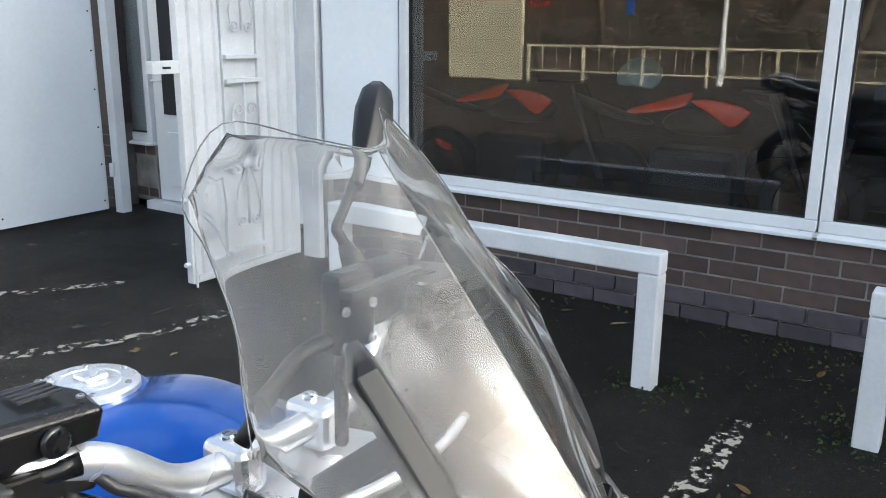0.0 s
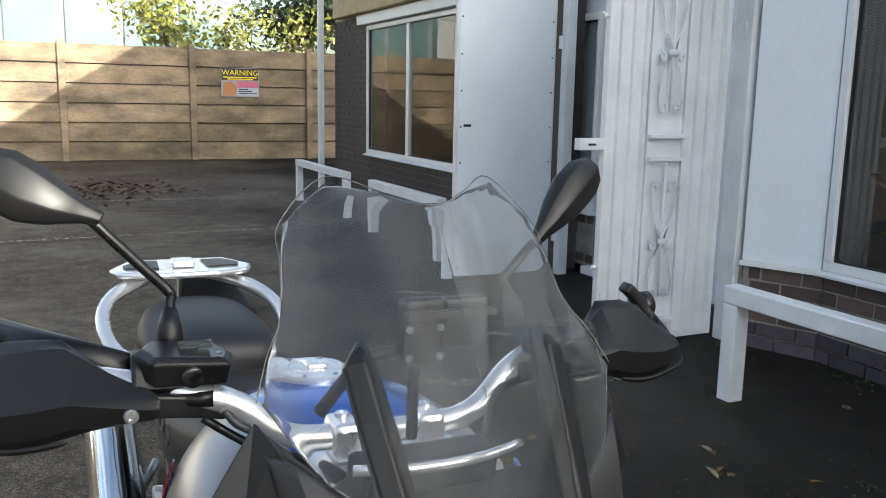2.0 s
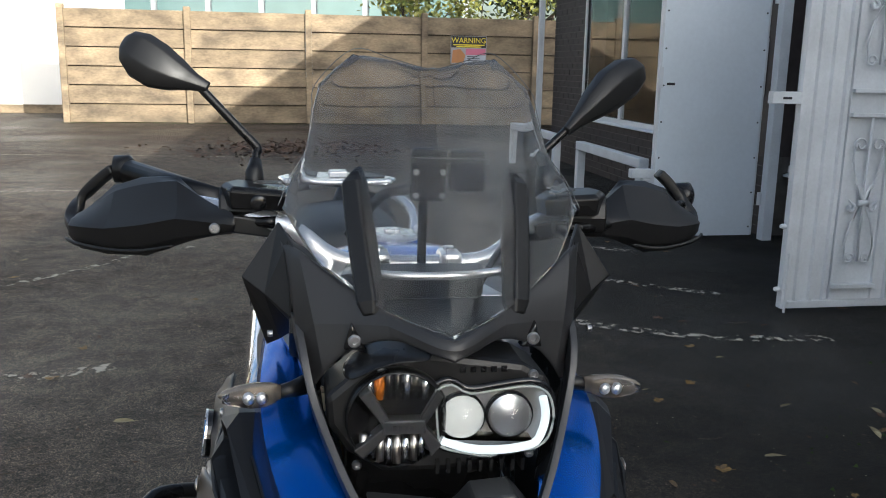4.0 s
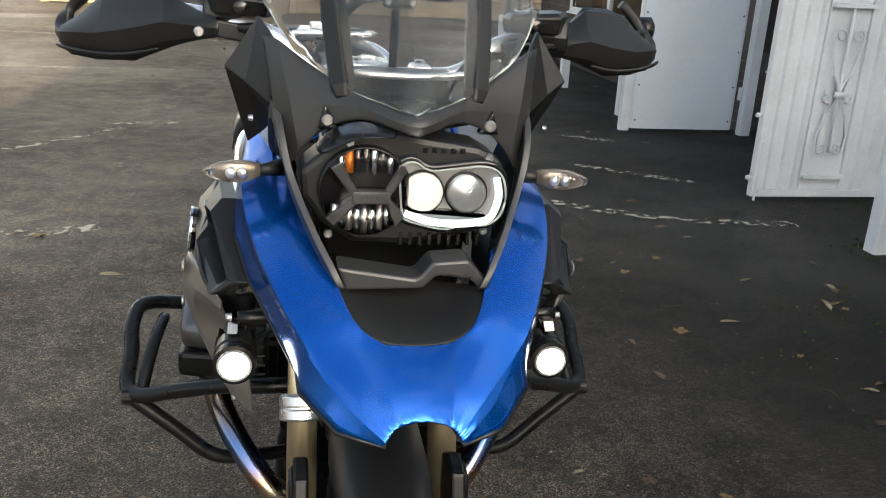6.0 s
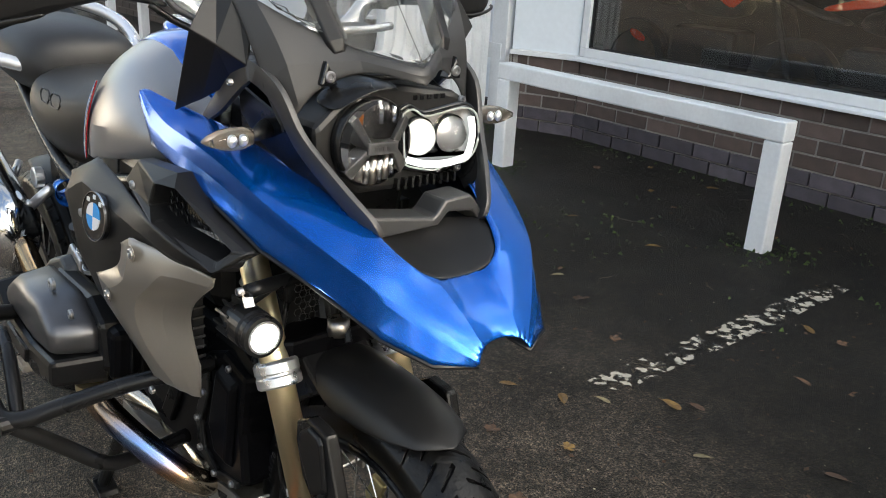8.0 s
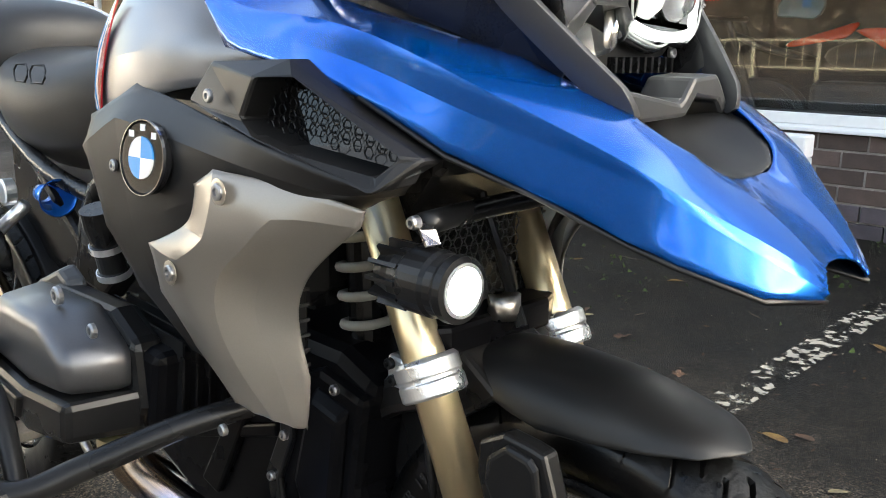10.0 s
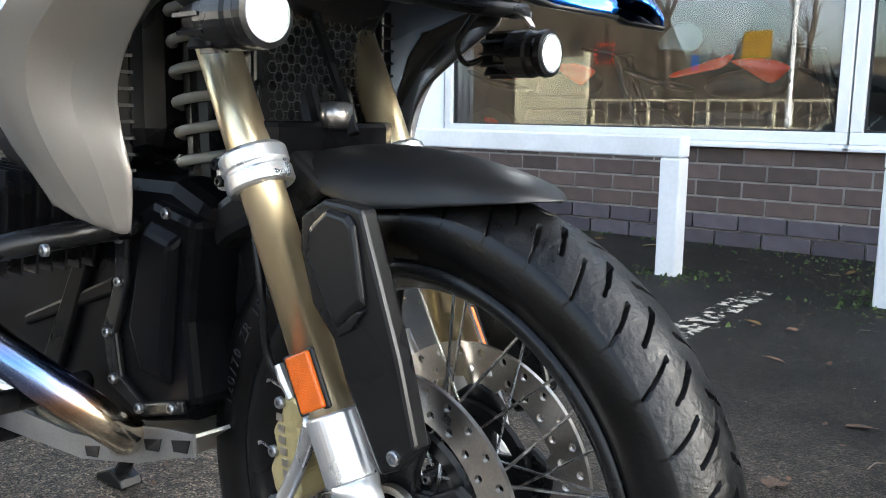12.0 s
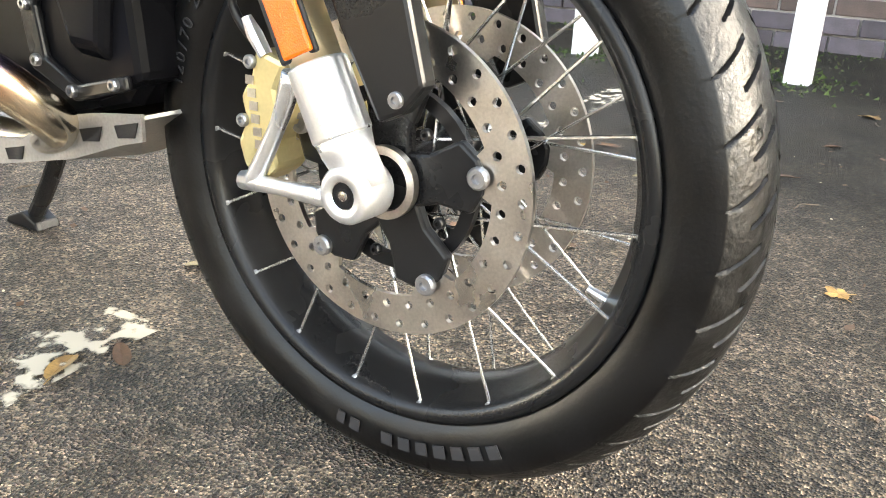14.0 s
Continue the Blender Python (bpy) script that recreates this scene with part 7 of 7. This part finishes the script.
for s in (-1, 1):
    for p in ((s * .287, .242, .799), (s * .297, .312, .718)):
        bolt("cover_recess", p, .0115, M["steel"], bike, "x", .0008, s)
        bolt("cover_bolt", (p[0] + s * .0005, p[1], p[2]), .0075, M["zinc"], bike, "x", .003, s)
    rad = part("radiator", box(s * .185 - .010, s * .185 + .010, .272, .305, .62, .80), M["blkm"], bike, bevel=.004)
    for i in range(12):
        part("radiator_fin", box(s * .185 - .009, s * .185 + .009, .269, .2715, .61 + .0155 * i, .613 + .0155 * i), M["trim"], rad)
bmm = bmesh.new()
for i in range(9):
    for j in range(16):
        cx, cz = -.06 + .0165 * i, .62 + .0095 * j
        cx += .00825 if j % 2 else 0
        tube([(cx + .0065 * math.cos(radians(60 * k)), .205, cz + .0065 * math.sin(radians(60 * k))) for k in range(7)], .0008, 3, 0, bmm, caps=False)
part("honeycomb_guard", bmm, M["trim"], bike, "black honeycomb mesh guard")
part("oil_cooler", box(-.08, .10, .21, .24, .60, .78), M["blkm"], bike, bevel=.004)

# ---- fog lamps ----
lb = part("lamp_bar", tube([(-.205, .085, .785), (-.1, .095, .787), (.1, .095, .789), (.213, .085, .791)], .0095, 14, 4), M["blkm"], bike, "black lamp bar", smooth=True)
for s in (-1, 1):
    c = Vector((s * .203 - .004, .042, .742))
    body = [(.0005, .080), (.018, .078), (.020, .068), (.023, .058), (.0235, .048), (.0265, .044), (.027, .020), (.0252, .016), (.0252, .008), (.0268, .004), (.0262, -.003), (.0215, -.004), (.021, .002)]
    fog = part("fog_lamp", lathe(body, c, "y", 30), M["blkm"], bike, "lit round auxiliary lamp in a finned black housing", smooth=False)
    part("lens_ring", lathe([(.0184, -.005), (.0214, -.005), (.0214, .001), (.0184, .001)], c, "y", 30, closed=True), M["silver"], fog)
    part("lamp_face", lathe([(.0186, -.0035), (.016, -.0055), (.010, -.0065), (.0005, -.007)], c, "y", 30), M["fogl"], fog, "bright lit lens", smooth=True)
    for i in range(12):
        a = radians(30 * i)
        f = part("cooling_fin", box(-.0016, .0016, .045, .077, .018, .0275), M["blkm"], fog)
        f.matrix_basis = Matrix.Translation(c) @ Matrix.Rotation(a, 4, "Y")
    part("lamp_bracket", tube([tuple(c + Vector((s * .004, .025, .030))), tuple(c + Vector((s * .003, .032, .040))), (s * .204, .083, .785)], .006, 4, flat=(.013, .003)), M["steel"], fog)
    bolt("bracket_bolt", (s * .212, .083, .788), .0055, M["zinc"], fog, "x", .008, s)
    part("lamp_cable", tube([tuple(c + Vector((0, .08, 0))), tuple(c + Vector((-s * .02, .10, -.01))), tuple(c + Vector((-s * .05, .09, .01))), tuple(c + Vector((-s * .06, .06, .04)))], .0035, 8, 5), M["blkm"], fog, smooth=True)

# ---- engine ----
eng = part("engine_case", prism([(.245, .575), (.31, .60), (.42, .60), (.62, .60), (.78, .56), (.80, .34), (.62, .28), (.40, .305), (.30, .33), (.265, .37), (.285, .45)], "x", -.108, .108), M["cast"], bike, "black engine case", bevel=.018)
part("front_cover", prism([(.255, .56), (.33, .575), (.40, .545), (.405, .48), (.43, .42), (.415, .352), (.35, .328), (.262, .36), (.272, .45)], "x", -.120, .120), M["cast"], eng, bevel=.010)
for s in (-1, 1):
    flange = [(.368, .545), (.394, .545), (.397, .482), (.427, .420), (.415, .356), (.352, .331), (.275, .352), (.277, .366), (.348, .348), (.392, .370), (.400, .418), (.373, .478)]
    part("case_flange", prism(flange, "x", min(s * .119, s * .128), max(s * .119, s * .128)), M["blkm"], eng, bevel=.003)
    part("chain_cover", prism([(.275, .545), (.335, .558), (.352, .50), (.372, .43), (.350, .375), (.30, .372), (.288, .45)], "x", s * .118, s * .134, taper=.82), M["cast"], eng, bevel=.006)
    part("case_web", prism([(.43, .56), (.46, .56), (.60, .34), (.56, .33)], "x", min(s * .105, s * .118), max(s * .105, s * .118)), M["cast"], eng, bevel=.004)
    part("case_web", prism([(.42, .48), (.64, .40), (.64, .385), (.42, .46)], "x", min(s * .105, s * .116), max(s * .105, s * .116)), M["cast"], eng, bevel=.004)
for y, z in ((.384, .481), (.412, .419), (.403, .366), (.352, .342), (.381, .530), (.29, .356), (.29, .565)):
    bolt("case_bolt", (-.128, y, z), .0062, M["zinc"], eng, "x", .006, -1)
    bolt("case_bolt", (.128, y, z), .0062, M["zinc"], eng, "x", .006, 1)
part("chin_plate", box(-.05, .05, .256, .262, .352, .40), M["trim"], eng, bevel=.002)
part("cast_block", prism([(.205, .555), (.26, .58), (.29, .50), (.275, .43), (.235, .44)], "x", -.06, .06), M["blkm"], eng, bevel=.012)
for s in (-1, 1):
    cyl = part("cylinder", prism([(.44, .59), (.62, .60), (.64, .50), (.46, .495)], "x", min(s * .11, s * .25), max(s * .11, s * .25)), M["cast"], eng, bevel=.012)
    for i in range(7):
        part("cylinder_fin", prism([(.430, .604), (.628, .612), (.645, .496), (.444, .490)], "x", s * (.125 + .0165 * i) - .0014, s * (.125 + .0165 * i) + .0014), M["blkm"], cyl)
    head = part("cylinder_head", prism([(.445, .604), (.50, .632), (.66, .628), (.735, .575), (.71, .51), (.60, .484), (.46, .486), (.438, .53)], "x", min(s * .245, s * .282), max(s * .245, s * .282)), M["blkm"], bike, "black cylinder head", bevel=.010)
    cv = part("rocker_cover", prism([(.446, .600), (.52, .638), (.67, .634), (.75, .585), (.735, .548), (.57, .534), (.450, .548)], "x", s * .276, s * .352, taper=.84), M["rocker"], head, "brushed grey rocker cover", bevel=.015, smooth=True)
    part("cover_band", prism([(.440, .552), (.57, .538), (.73, .550), (.79, .588), (.80, .57), (.72, .497), (.57, .476), (.447, .498)], "x", s * .270, s * .356, taper=.90), M["blkm"], head, "black lower half of the rocker cover", bevel=.012)
    part("cover_inset", prism([(.565, .528), (.70, .536), (.72, .515), (.66, .497), (.58, .492)], "x", s * .346, s * .362, taper=.82), M["blkm"], head, bevel=.004)
    bolt("spark_cap", (s * .316, .545, .646), .011, M["zinc"], head, "x", .007, s)
    head.matrix_basis = Matrix.Translation((-s * .022, .030, -.006))
    bolt("head_bolt", (s * .315, .463, .624), .0085, M["zinc"], head, "x", .006, s)
    part("plug_cover", prism([(.612, .600), (.630, .640), (.66, .652), (.745, .618), (.772, .592), (.755, .575), (.70, .590), (.65, .588)], "x", s * .250, s * .272, taper=.8), M["trim"], head, "grey plug cover", bevel=.006)
    part("air_duct", prism([(.655, .69), (.79, .705), (.83, .585), (.735, .572), (.66, .63)], "x", s * .145, s * .175, taper=.9), M["cast"], bike, "dark side panel below the tank", bevel=.006)
    # throttle body and intake
    tb = part("throttle_body", lathe([(.024, -.045), (.028, -.043), (.028, -.030), (.025, -.028), (.025, .008), (.029, .010), (.029, .024), (.026, .026), (.030, .06), (.030, .09)], (0, 0, 0), "z", 22), M["blkm"], bike, "black throttle body with clamps", smooth=False)
    tb.matrix_basis = Matrix.Translation((s * .225, .595, .672)) @ Matrix.Rotation(radians(s * 14), 4, "Y") @ Matrix.Rotation(radians(8), 4, "X") @ Matrix.Scale(.68, 4)
    for z in (-.036, .017):
        part("hose_clamp", lathe([(.0285, -.006), (.0305, -.006), (.0305, .006), (.0285, .006)], (0, 0, z), "z", 22, closed=True), M["silver"], tb)
    part("injector", box(.02, .05, -.012, .012, -.02, .015), M["trim"], tb, bevel=.003)
    part("intake_funnel", lathe([(.013, .05), (.015, .02), (.021, .0), (.026, -.012), (.0285, -.014), (.027, -.012), (.02, .002), (.012, .05)], (s * .165, .900, .695), "y", 24, closed=True), M["cblue"], bike, "bright blue anodised funnel", smooth=True)
    # exhaust header
    hd = part("exhaust_header", tube([(s * .268, .500, .482), (s * .264, .488, .455), (s * .246, .455, .425), (s * .215, .412, .388), (s * .180, .378, .350), (s * .150, .372, .322), (s * .120, .395, .296), (s * .08, .50, .258), (s * .06, .70, .250)], .0225, 18, 6), M["tint"], bike, "heat-tinted steel exhaust header", smooth=True)
    part("header_flange", lathe([(.028, -.006), (.028, .006)], (s * .268, .499, .484), "z", 20), M["gold"], hd)
    # crash bars
    cor, top_, inn, low_ = Vector((s * .410, .456, .478)), Vector((s * .426, .610, .562)), Vector((s * .256, .388, .530)), Vector((s * .262, .450, .352))
    cb = part("crash_bar", tube([(s * .12, .36, .545), (s * .18, .362, .543), inn, tuple(inn.lerp(cor, .55)), tuple(inn.lerp(cor, .9)), tuple(cor.lerp(top_, .12) + Vector((s * .006, .006, .0))), tuple(cor.lerp(top_, .55)), tuple(cor.lerp(top_, .92)), tuple(top_ + Vector((-s * .02, .05, .008))), (s * .30, .72, .54), (s * .16, .76, .50)], .0138, 14, 5), M["blkm"], bike, "black tubular engine crash bar", smooth=True)
    part("lower_tube", tube([cor, tuple(cor.lerp(low_, .5)), tuple(cor.lerp(low_, .93)), tuple(low_ + Vector((-s * .05, .012, -.004))), (s * .12, .48, .345)], .0132, 14, 5), M["blkm"], cb, smooth=True)
    part("upright_tube", tube([tuple(cor.lerp(low_, .1)), tuple(cor + Vector((-s * .03, .08, .06))), tuple(top_ + Vector((-s * .055, .01, -.005)))], .011, 12, 5), M["blkm"], cb, smooth=True)
    part("bar_joint", lathe([(.015, -.012), (.015, .012)], cor, "x", 14), M["blkm"], cb)
    bolt("bar_bolt", (s * .225, .352, .530), .0065, M["zinc"], cb, "x", .006, s)
# skid plate
sk = part("skid_plate", grid([[(-.115, .270, .328), (-.04, .262, .330), (.04, .262, .330), (.115, .270, .328)], [(-.115, .375, .290), (-.04, .37, .262), (.04, .37, .262), (.115, .375, .290)], [(-.115, .50, .255), (-.04, .50, .232), (.04, .50, .232), (.115, .50, .255)], [(-.115, .80, .235), (-.04, .80, .215), (.04, .80, .215), (.115, .80, .235)]]), M["skid"], bike, "brushed aluminium skid plate", solid=.004)
for s in (-1, 1):
    part("skid_side", prism([(.268, .330), (.268, .304), (.30, .295), (.375, .268), (.50, .240), (.80, .222), (.80, .262), (.52, .268), (.46, .275), (.385, .312), (.33, .322)], "x", s * .118 - .002, s * .118 + .002), M["skid"], sk)
    for y0, z0 in ((.272, .316), (.325, .304), (.455, .262)):
        part("cut_out", prism([(y0, z0 + .006), (y0 + .034, z0 - .002), (y0 + .03, z0 - .014), (y0 + .006, z0 - .010)], "x", s * .1205 - .001, s * .1205 + .001), M["blkg"], sk, "dark cut-out")
# centre stand
cs = part("centre_stand", tube([(-.14, .72, .26), (-.15, .80, .13), (-.15, .870, .028)], .014, 12, 4), M["blkm"], bike, "black centre stand")
part("stand_leg", tube([(.14, .72, .26), (.15, .80, .13), (.15, .870, .028)], .014, 12, 4), M["blkm"], cs)
part("stand_bar", tube([(-.14, .735, .21), (.14, .735, .21)], .011, 12), M["blkm"], cs)
for s in (-1, 1):
    part("stand_foot", prism([(.835, .012), (.92, .012), (.915, .024), (.875, .04), (.842, .026)], "x", s * .15 - .022, s * .15 + .022), M["blkm"], cs, bevel=.003)
part("side_stand", tube([(.13, .62, .30), (.17, .85, .24), (.18, .95, .235)], .011, 10), M["blkm"], bike)

# ---- frame, seat, rear ----
for s in (-1, 1):
    part("frame_tube", tube([(s * .09, .33, .86), (s * .14, .55, .80), (s * .15, .78, .72), (s * .13, .90, .52), (s * .12, .92, .36)], .016, 12, 5), M["blkm"], bike, smooth=True)
    part("rear_frame_tube", tube([(s * .14, .78, .70), (s * .15, 1.0, .74), (s * .13, 1.35, .88)], .013, 12, 5), M["blkm"], bike, smooth=True)
    part("frame_strut", tube([(s * .145, .84, .62), (s * .15, 1.0, .74)], .011, 10), M["blkm"], bike)
    part("peg_plate", prism([(.86, .56), (.92, .58), (1.02, .46), (1.0, .34), (.90, .34)], "x", s * .16 - .005, s * .16 + .005), M["silver"], bike, "silver footpeg bracket", bevel=.004)
    pg = part("footpeg", box(min(s * .19, s * .29), max(s * .19, s * .29), .86, .91, .345, .362), M["steel"], bike, "serrated steel footpeg", bevel=.003)
    for i in range(5):
        part("peg_tooth", prism([(.862 + .010 * i, .362), (.870 + .010 * i, .362), (.866 + .010 * i, .370)], "x", min(s * .19, s * .29), max(s * .19, s * .29)), M["steel"], pg)
    pr = part("pillion_bracket", tube([(s * .15, 1.06, .66), (s * .22, 1.14, .56), (s * .26, 1.12, .50)], .011, 10, 3), M["silver"], bike, "silver pillion peg bracket", smooth=True)
    part("pillion_peg", box(min(s * .25, s * .315), max(s * .25, s * .315), 1.11, 1.15, .49, .512), M["rubber"], pr, bevel=.004)
    part("pillion_strut", tube([(s * .15, 1.30, .66), (s * .22, 1.20, .58), (s * .26, 1.13, .505)], .009, 10, 3), M["silver"], pr, smooth=True)
    part("side_cover", grid([[(s * .12, .70, .90), (s * .15, .74, .88), (s * .13, .80, .86)], [(s * .15, .66, .78), (s * .17, .72, .76), (s * .15, .80, .74)], [(s * .15, .66, .68), (s * .16, .72, .66), (s * .14, .80, .66)]]), M["blk"], bike, "black frame cover", sub=1, solid=.004, smooth=True)
def seat_loft(name, secs, material, label):
    rings = []
    for y, hw, zb, zs, zt in secs:
        ox = -.055 * max(0, min(1, (y - .7) / .6))
        rings.append([(ox + qx, qy, qz) for qx, qy, qz in ((-hw * .8, y, zb), (-hw, y, zs), (-hw * .86, y, (zs + zt) / 2 + .012), (-hw * .5, y, zt - .004), (0, y, zt), (hw * .5, y, zt - .004), (hw * .86, y, (zs + zt) / 2 + .012), (hw, y, zs), (hw * .8, y, zb))])
    return part(name, loft(rings), material, bike, label, sub=2, smooth=True)
seat_loft("rider_seat", [(.66, .06, .88, .91, .95), (.72, .085, .82, .90, .945), (.82, .125, .73, .85, .925), (.95, .15, .70, .82, .905), (1.06, .152, .72, .83, .91), (1.12, .14, .76, .86, .92)], M["seat2"], "dark vinyl rider seat")
seat_loft("pillion_seat", [(1.09, .10, .84, .90, .955), (1.14, .135, .82, .91, .985), (1.28, .145, .83, .92, 1.0), (1.42, .12, .86, .93, .995), (1.47, .08, .90, .94, .97)], M["seat"], "black vinyl pillion seat")
for s in (-1, 1):
    for y0, y1 in ((.875, .930), (.940, .992)):
        part("seat_mark", tube([(s * (.151 + .004) - .016, y0 + .008, .885), (s * (.151 + .004) - .016, y1 - .008, .885), (s * (.1525 + .004) - .016, y1, .877), (s * (.154 + .004) - .016, y1, .868), (s * (.155 + .004) - .016, y1 - .008, .860), (s * (.155 + .004) - .016, y0 + .008, .860), (s * (.154 + .004) - .016, y0, .868), (s * (.1525 + .004) - .016, y0, .877), (s * (.151 + .004) - .016, y0 + .008, .885)], .0016, 6), M["seat"], bike, "plain embossed outline mark", smooth=True)
rack = part("luggage_rack", tube([(-.15, 1.16, .90), (-.225, 1.22, .925), (-.245, 1.34, .965), (-.21, 1.45, .995), (-.11, 1.53, 1.018), (-.01, 1.53, 1.018), (.09, 1.45, .995), (.125, 1.34, .965), (.105, 1.22, .925), (.03, 1.16, .90)], .0155, 14, 6), M["bright"], bike, "silver grab rail and luggage rack", smooth=True)
part("rack_plate", prism([(-.13, 1.44), (.01, 1.44), (.085, 1.47), (.10, 1.52), (.05, 1.62), (-.17, 1.62), (-.22, 1.52), (-.205, 1.47)], "z", 1.022, 1.037), M["bright"], rack, bevel=.006)
for s in (-1, 1):
    part("rack_window", prism([(-.06 + s * .055, 1.49), (-.06 + s * .125, 1.50), (-.06 + s * .13, 1.53), (-.06 + s * .10, 1.58), (-.06 + s * .05, 1.58)], "z", 1.0375, 1.041), M["blk"], rack, "dark rack opening")
part("rack_latch", box(-.085, -.035, 1.49, 1.54, 1.038, 1.055), M["bright"], rack, bevel=.005)
part("tail", loft([[(-.10, 1.40, .86), (.10, 1.40, .86), (.09, 1.40, .95), (-.09, 1.40, .95)], [(-.06, 1.66, .95), (.06, 1.66, .95), (.05, 1.66, 1.02), (-.05, 1.66, 1.02)]]), M["blk"], bike, "black tail unit", bevel=.01)
# silencer on the right
sil = part("silencer", loft([[(-.235 + .055 * math.cos(t), y, z + .085 * math.sin(t)) for t in np.linspace(0, 2 * math.pi, 20, endpoint=False)] for y, z in ((1.02, .56), (1.06, .575), (1.40, .70), (1.46, .72))]), M["chrome"], bike, "polished steel silencer", sub=1, smooth=True)
part("end_cap", loft([[(-.235 + .057 * math.cos(t), y, z + .087 * math.sin(t)) for t in np.linspace(0, 2 * math.pi, 20, endpoint=False)] for y, z in ((1.43, .711), (1.52, .742))]), M["blk"], sil, smooth=True)
part("link_pipe", tube([(-.06, .70, .255), (-.12, .85, .30), (-.20, .95, .45), (-.225, 1.04, .56)], .022, 14, 5), M["tint"], bike, smooth=True)
# rear wheel and drive
RC = Vector((-.045, 1.36, .325))
rim = part("rear_wheel", lathe([(.198, -.06), (.206, -.055), (.204, -.045), (.186, -.03), (.182, 0), (.186, .03), (.204, .045), (.206, .055), (.198, .06), (.192, .04), (.176, 0), (.192, -.04)], RC, "x", 64, closed=True), M["blkm"], bike, "black spoked rear wheel", smooth=True)
ob = new("tyre", tyre_mesh(RC, .294, .075, .205, 500, 36))
ob.parent = rim
part("hub", lathe([(.03, -.06), (.05, -.05), (.05, .05), (.03, .06)], RC, "x", 28), M["blkm"], rim)
for i in range(32):
    s = 1 if i % 2 else -1
    a0 = 2 * math.pi * i / 32
    part("spoke", tube([tuple(RC + Vector((s * .045, .05 * math.cos(a0 + s * .6), .05 * math.sin(a0 + s * .6)))), tuple(RC + Vector((s * .052, .195 * math.cos(a0), .195 * math.sin(a0))))], .0021, 6), M["spoke"], rim)
part("brake_disc", lathe([(.09, -.003), (.128, -.003), (.128, .003), (.09, .003)], RC + Vector((-.07, 0, 0)), "x", 48, closed=True), M["steel"], rim)
part("swing_arm", prism([(.80, .40), (.88, .44), (1.36, .38), (1.42, .33), (1.36, .27), (.88, .33)], "x", .06, .12), M["blkm"], bike, "black cast swing arm", bevel=.012)
part("rear_mudguard", grid([[(RC.x - .07, RC.y + r * math.cos(a), RC.z + r * math.sin(a)), (RC.x, RC.y + (r + .015) * math.cos(a), RC.z + (r + .015) * math.sin(a)), (RC.x + .07, RC.y + r * math.cos(a), RC.z + r * math.sin(a))] for r, a in [(.315, radians(q)) for q in (175, 150, 125, 100, 75)]]), M["blk"], bike, sub=1, solid=.004, smooth=True)
part("preload_knob", lathe([(.018, -.01), (.022, -.008), (.022, .008), (.018, .01)], (-.17, 1.08, .68), "x", 20), M["silver"], bike)
part("under_seat", box(-.09, .09, .60, 1.30, .52, .80), M["blkm"], bike, bevel=.03)
part("gearbox", prism([(.78, .56), (.95, .52), (.95, .34), (.80, .32)], "x", -.10, .10), M["blkm"], bike, bevel=.015)
part("air_box", box(-.11, .11, .36, .70, .62, .88), M["blkm"], bike, bevel=.03)
for x0, x1, z0, z1 in ((-.178, -.138, .285, .338), (-.108, -.078, .262, .312)):
    part("peg_guard", prism([(.97, z0), (1.0, z0 - .006), (1.03, z0 + .01), (1.02, z1), (.98, z1 + .004)], "x", x0, x1), M["cblue"], bike, "bright blue metal guard by the footpeg", bevel=.006)
part("brake_pedal", tube([(-.17, .90, .36), (-.19, .80, .34), (-.21, .72, .35)], .007, 8, 3), M["steel"], bike, smooth=True)
part("head_casting", prism([(.15, .94), (.33, 1.00), (.36, .84), (.24, .72), (.18, .80)], "x", -.10, .10), M["blkm"], bike, "black front subframe", bevel=.012)

# ---- brick courses, last ----
brick_run(wall_front, (WX, -2.2), (WX, 2.83), 6, 2)
brick_run(wall_return, (WX, 2.835), (3.422, 3.27), 6, 2)
brick_run(wall_sidelight, (3.80, 5.345), (3.80, 5.925), 6, 0)
brick_run(wall_front, (WX, -8.98), (WX, -2.205), 6, 0, as_stuff=True)
brick_run(wall_far, (WX, 5.62), (WX, 11.79), 8, 0, as_stuff=True, stock="brick_d")
brick_run(wall_pier, (WX, 10.42), (WX, 11.79), 22, 0, z0=.664, as_stuff=True, stock="brick_d")
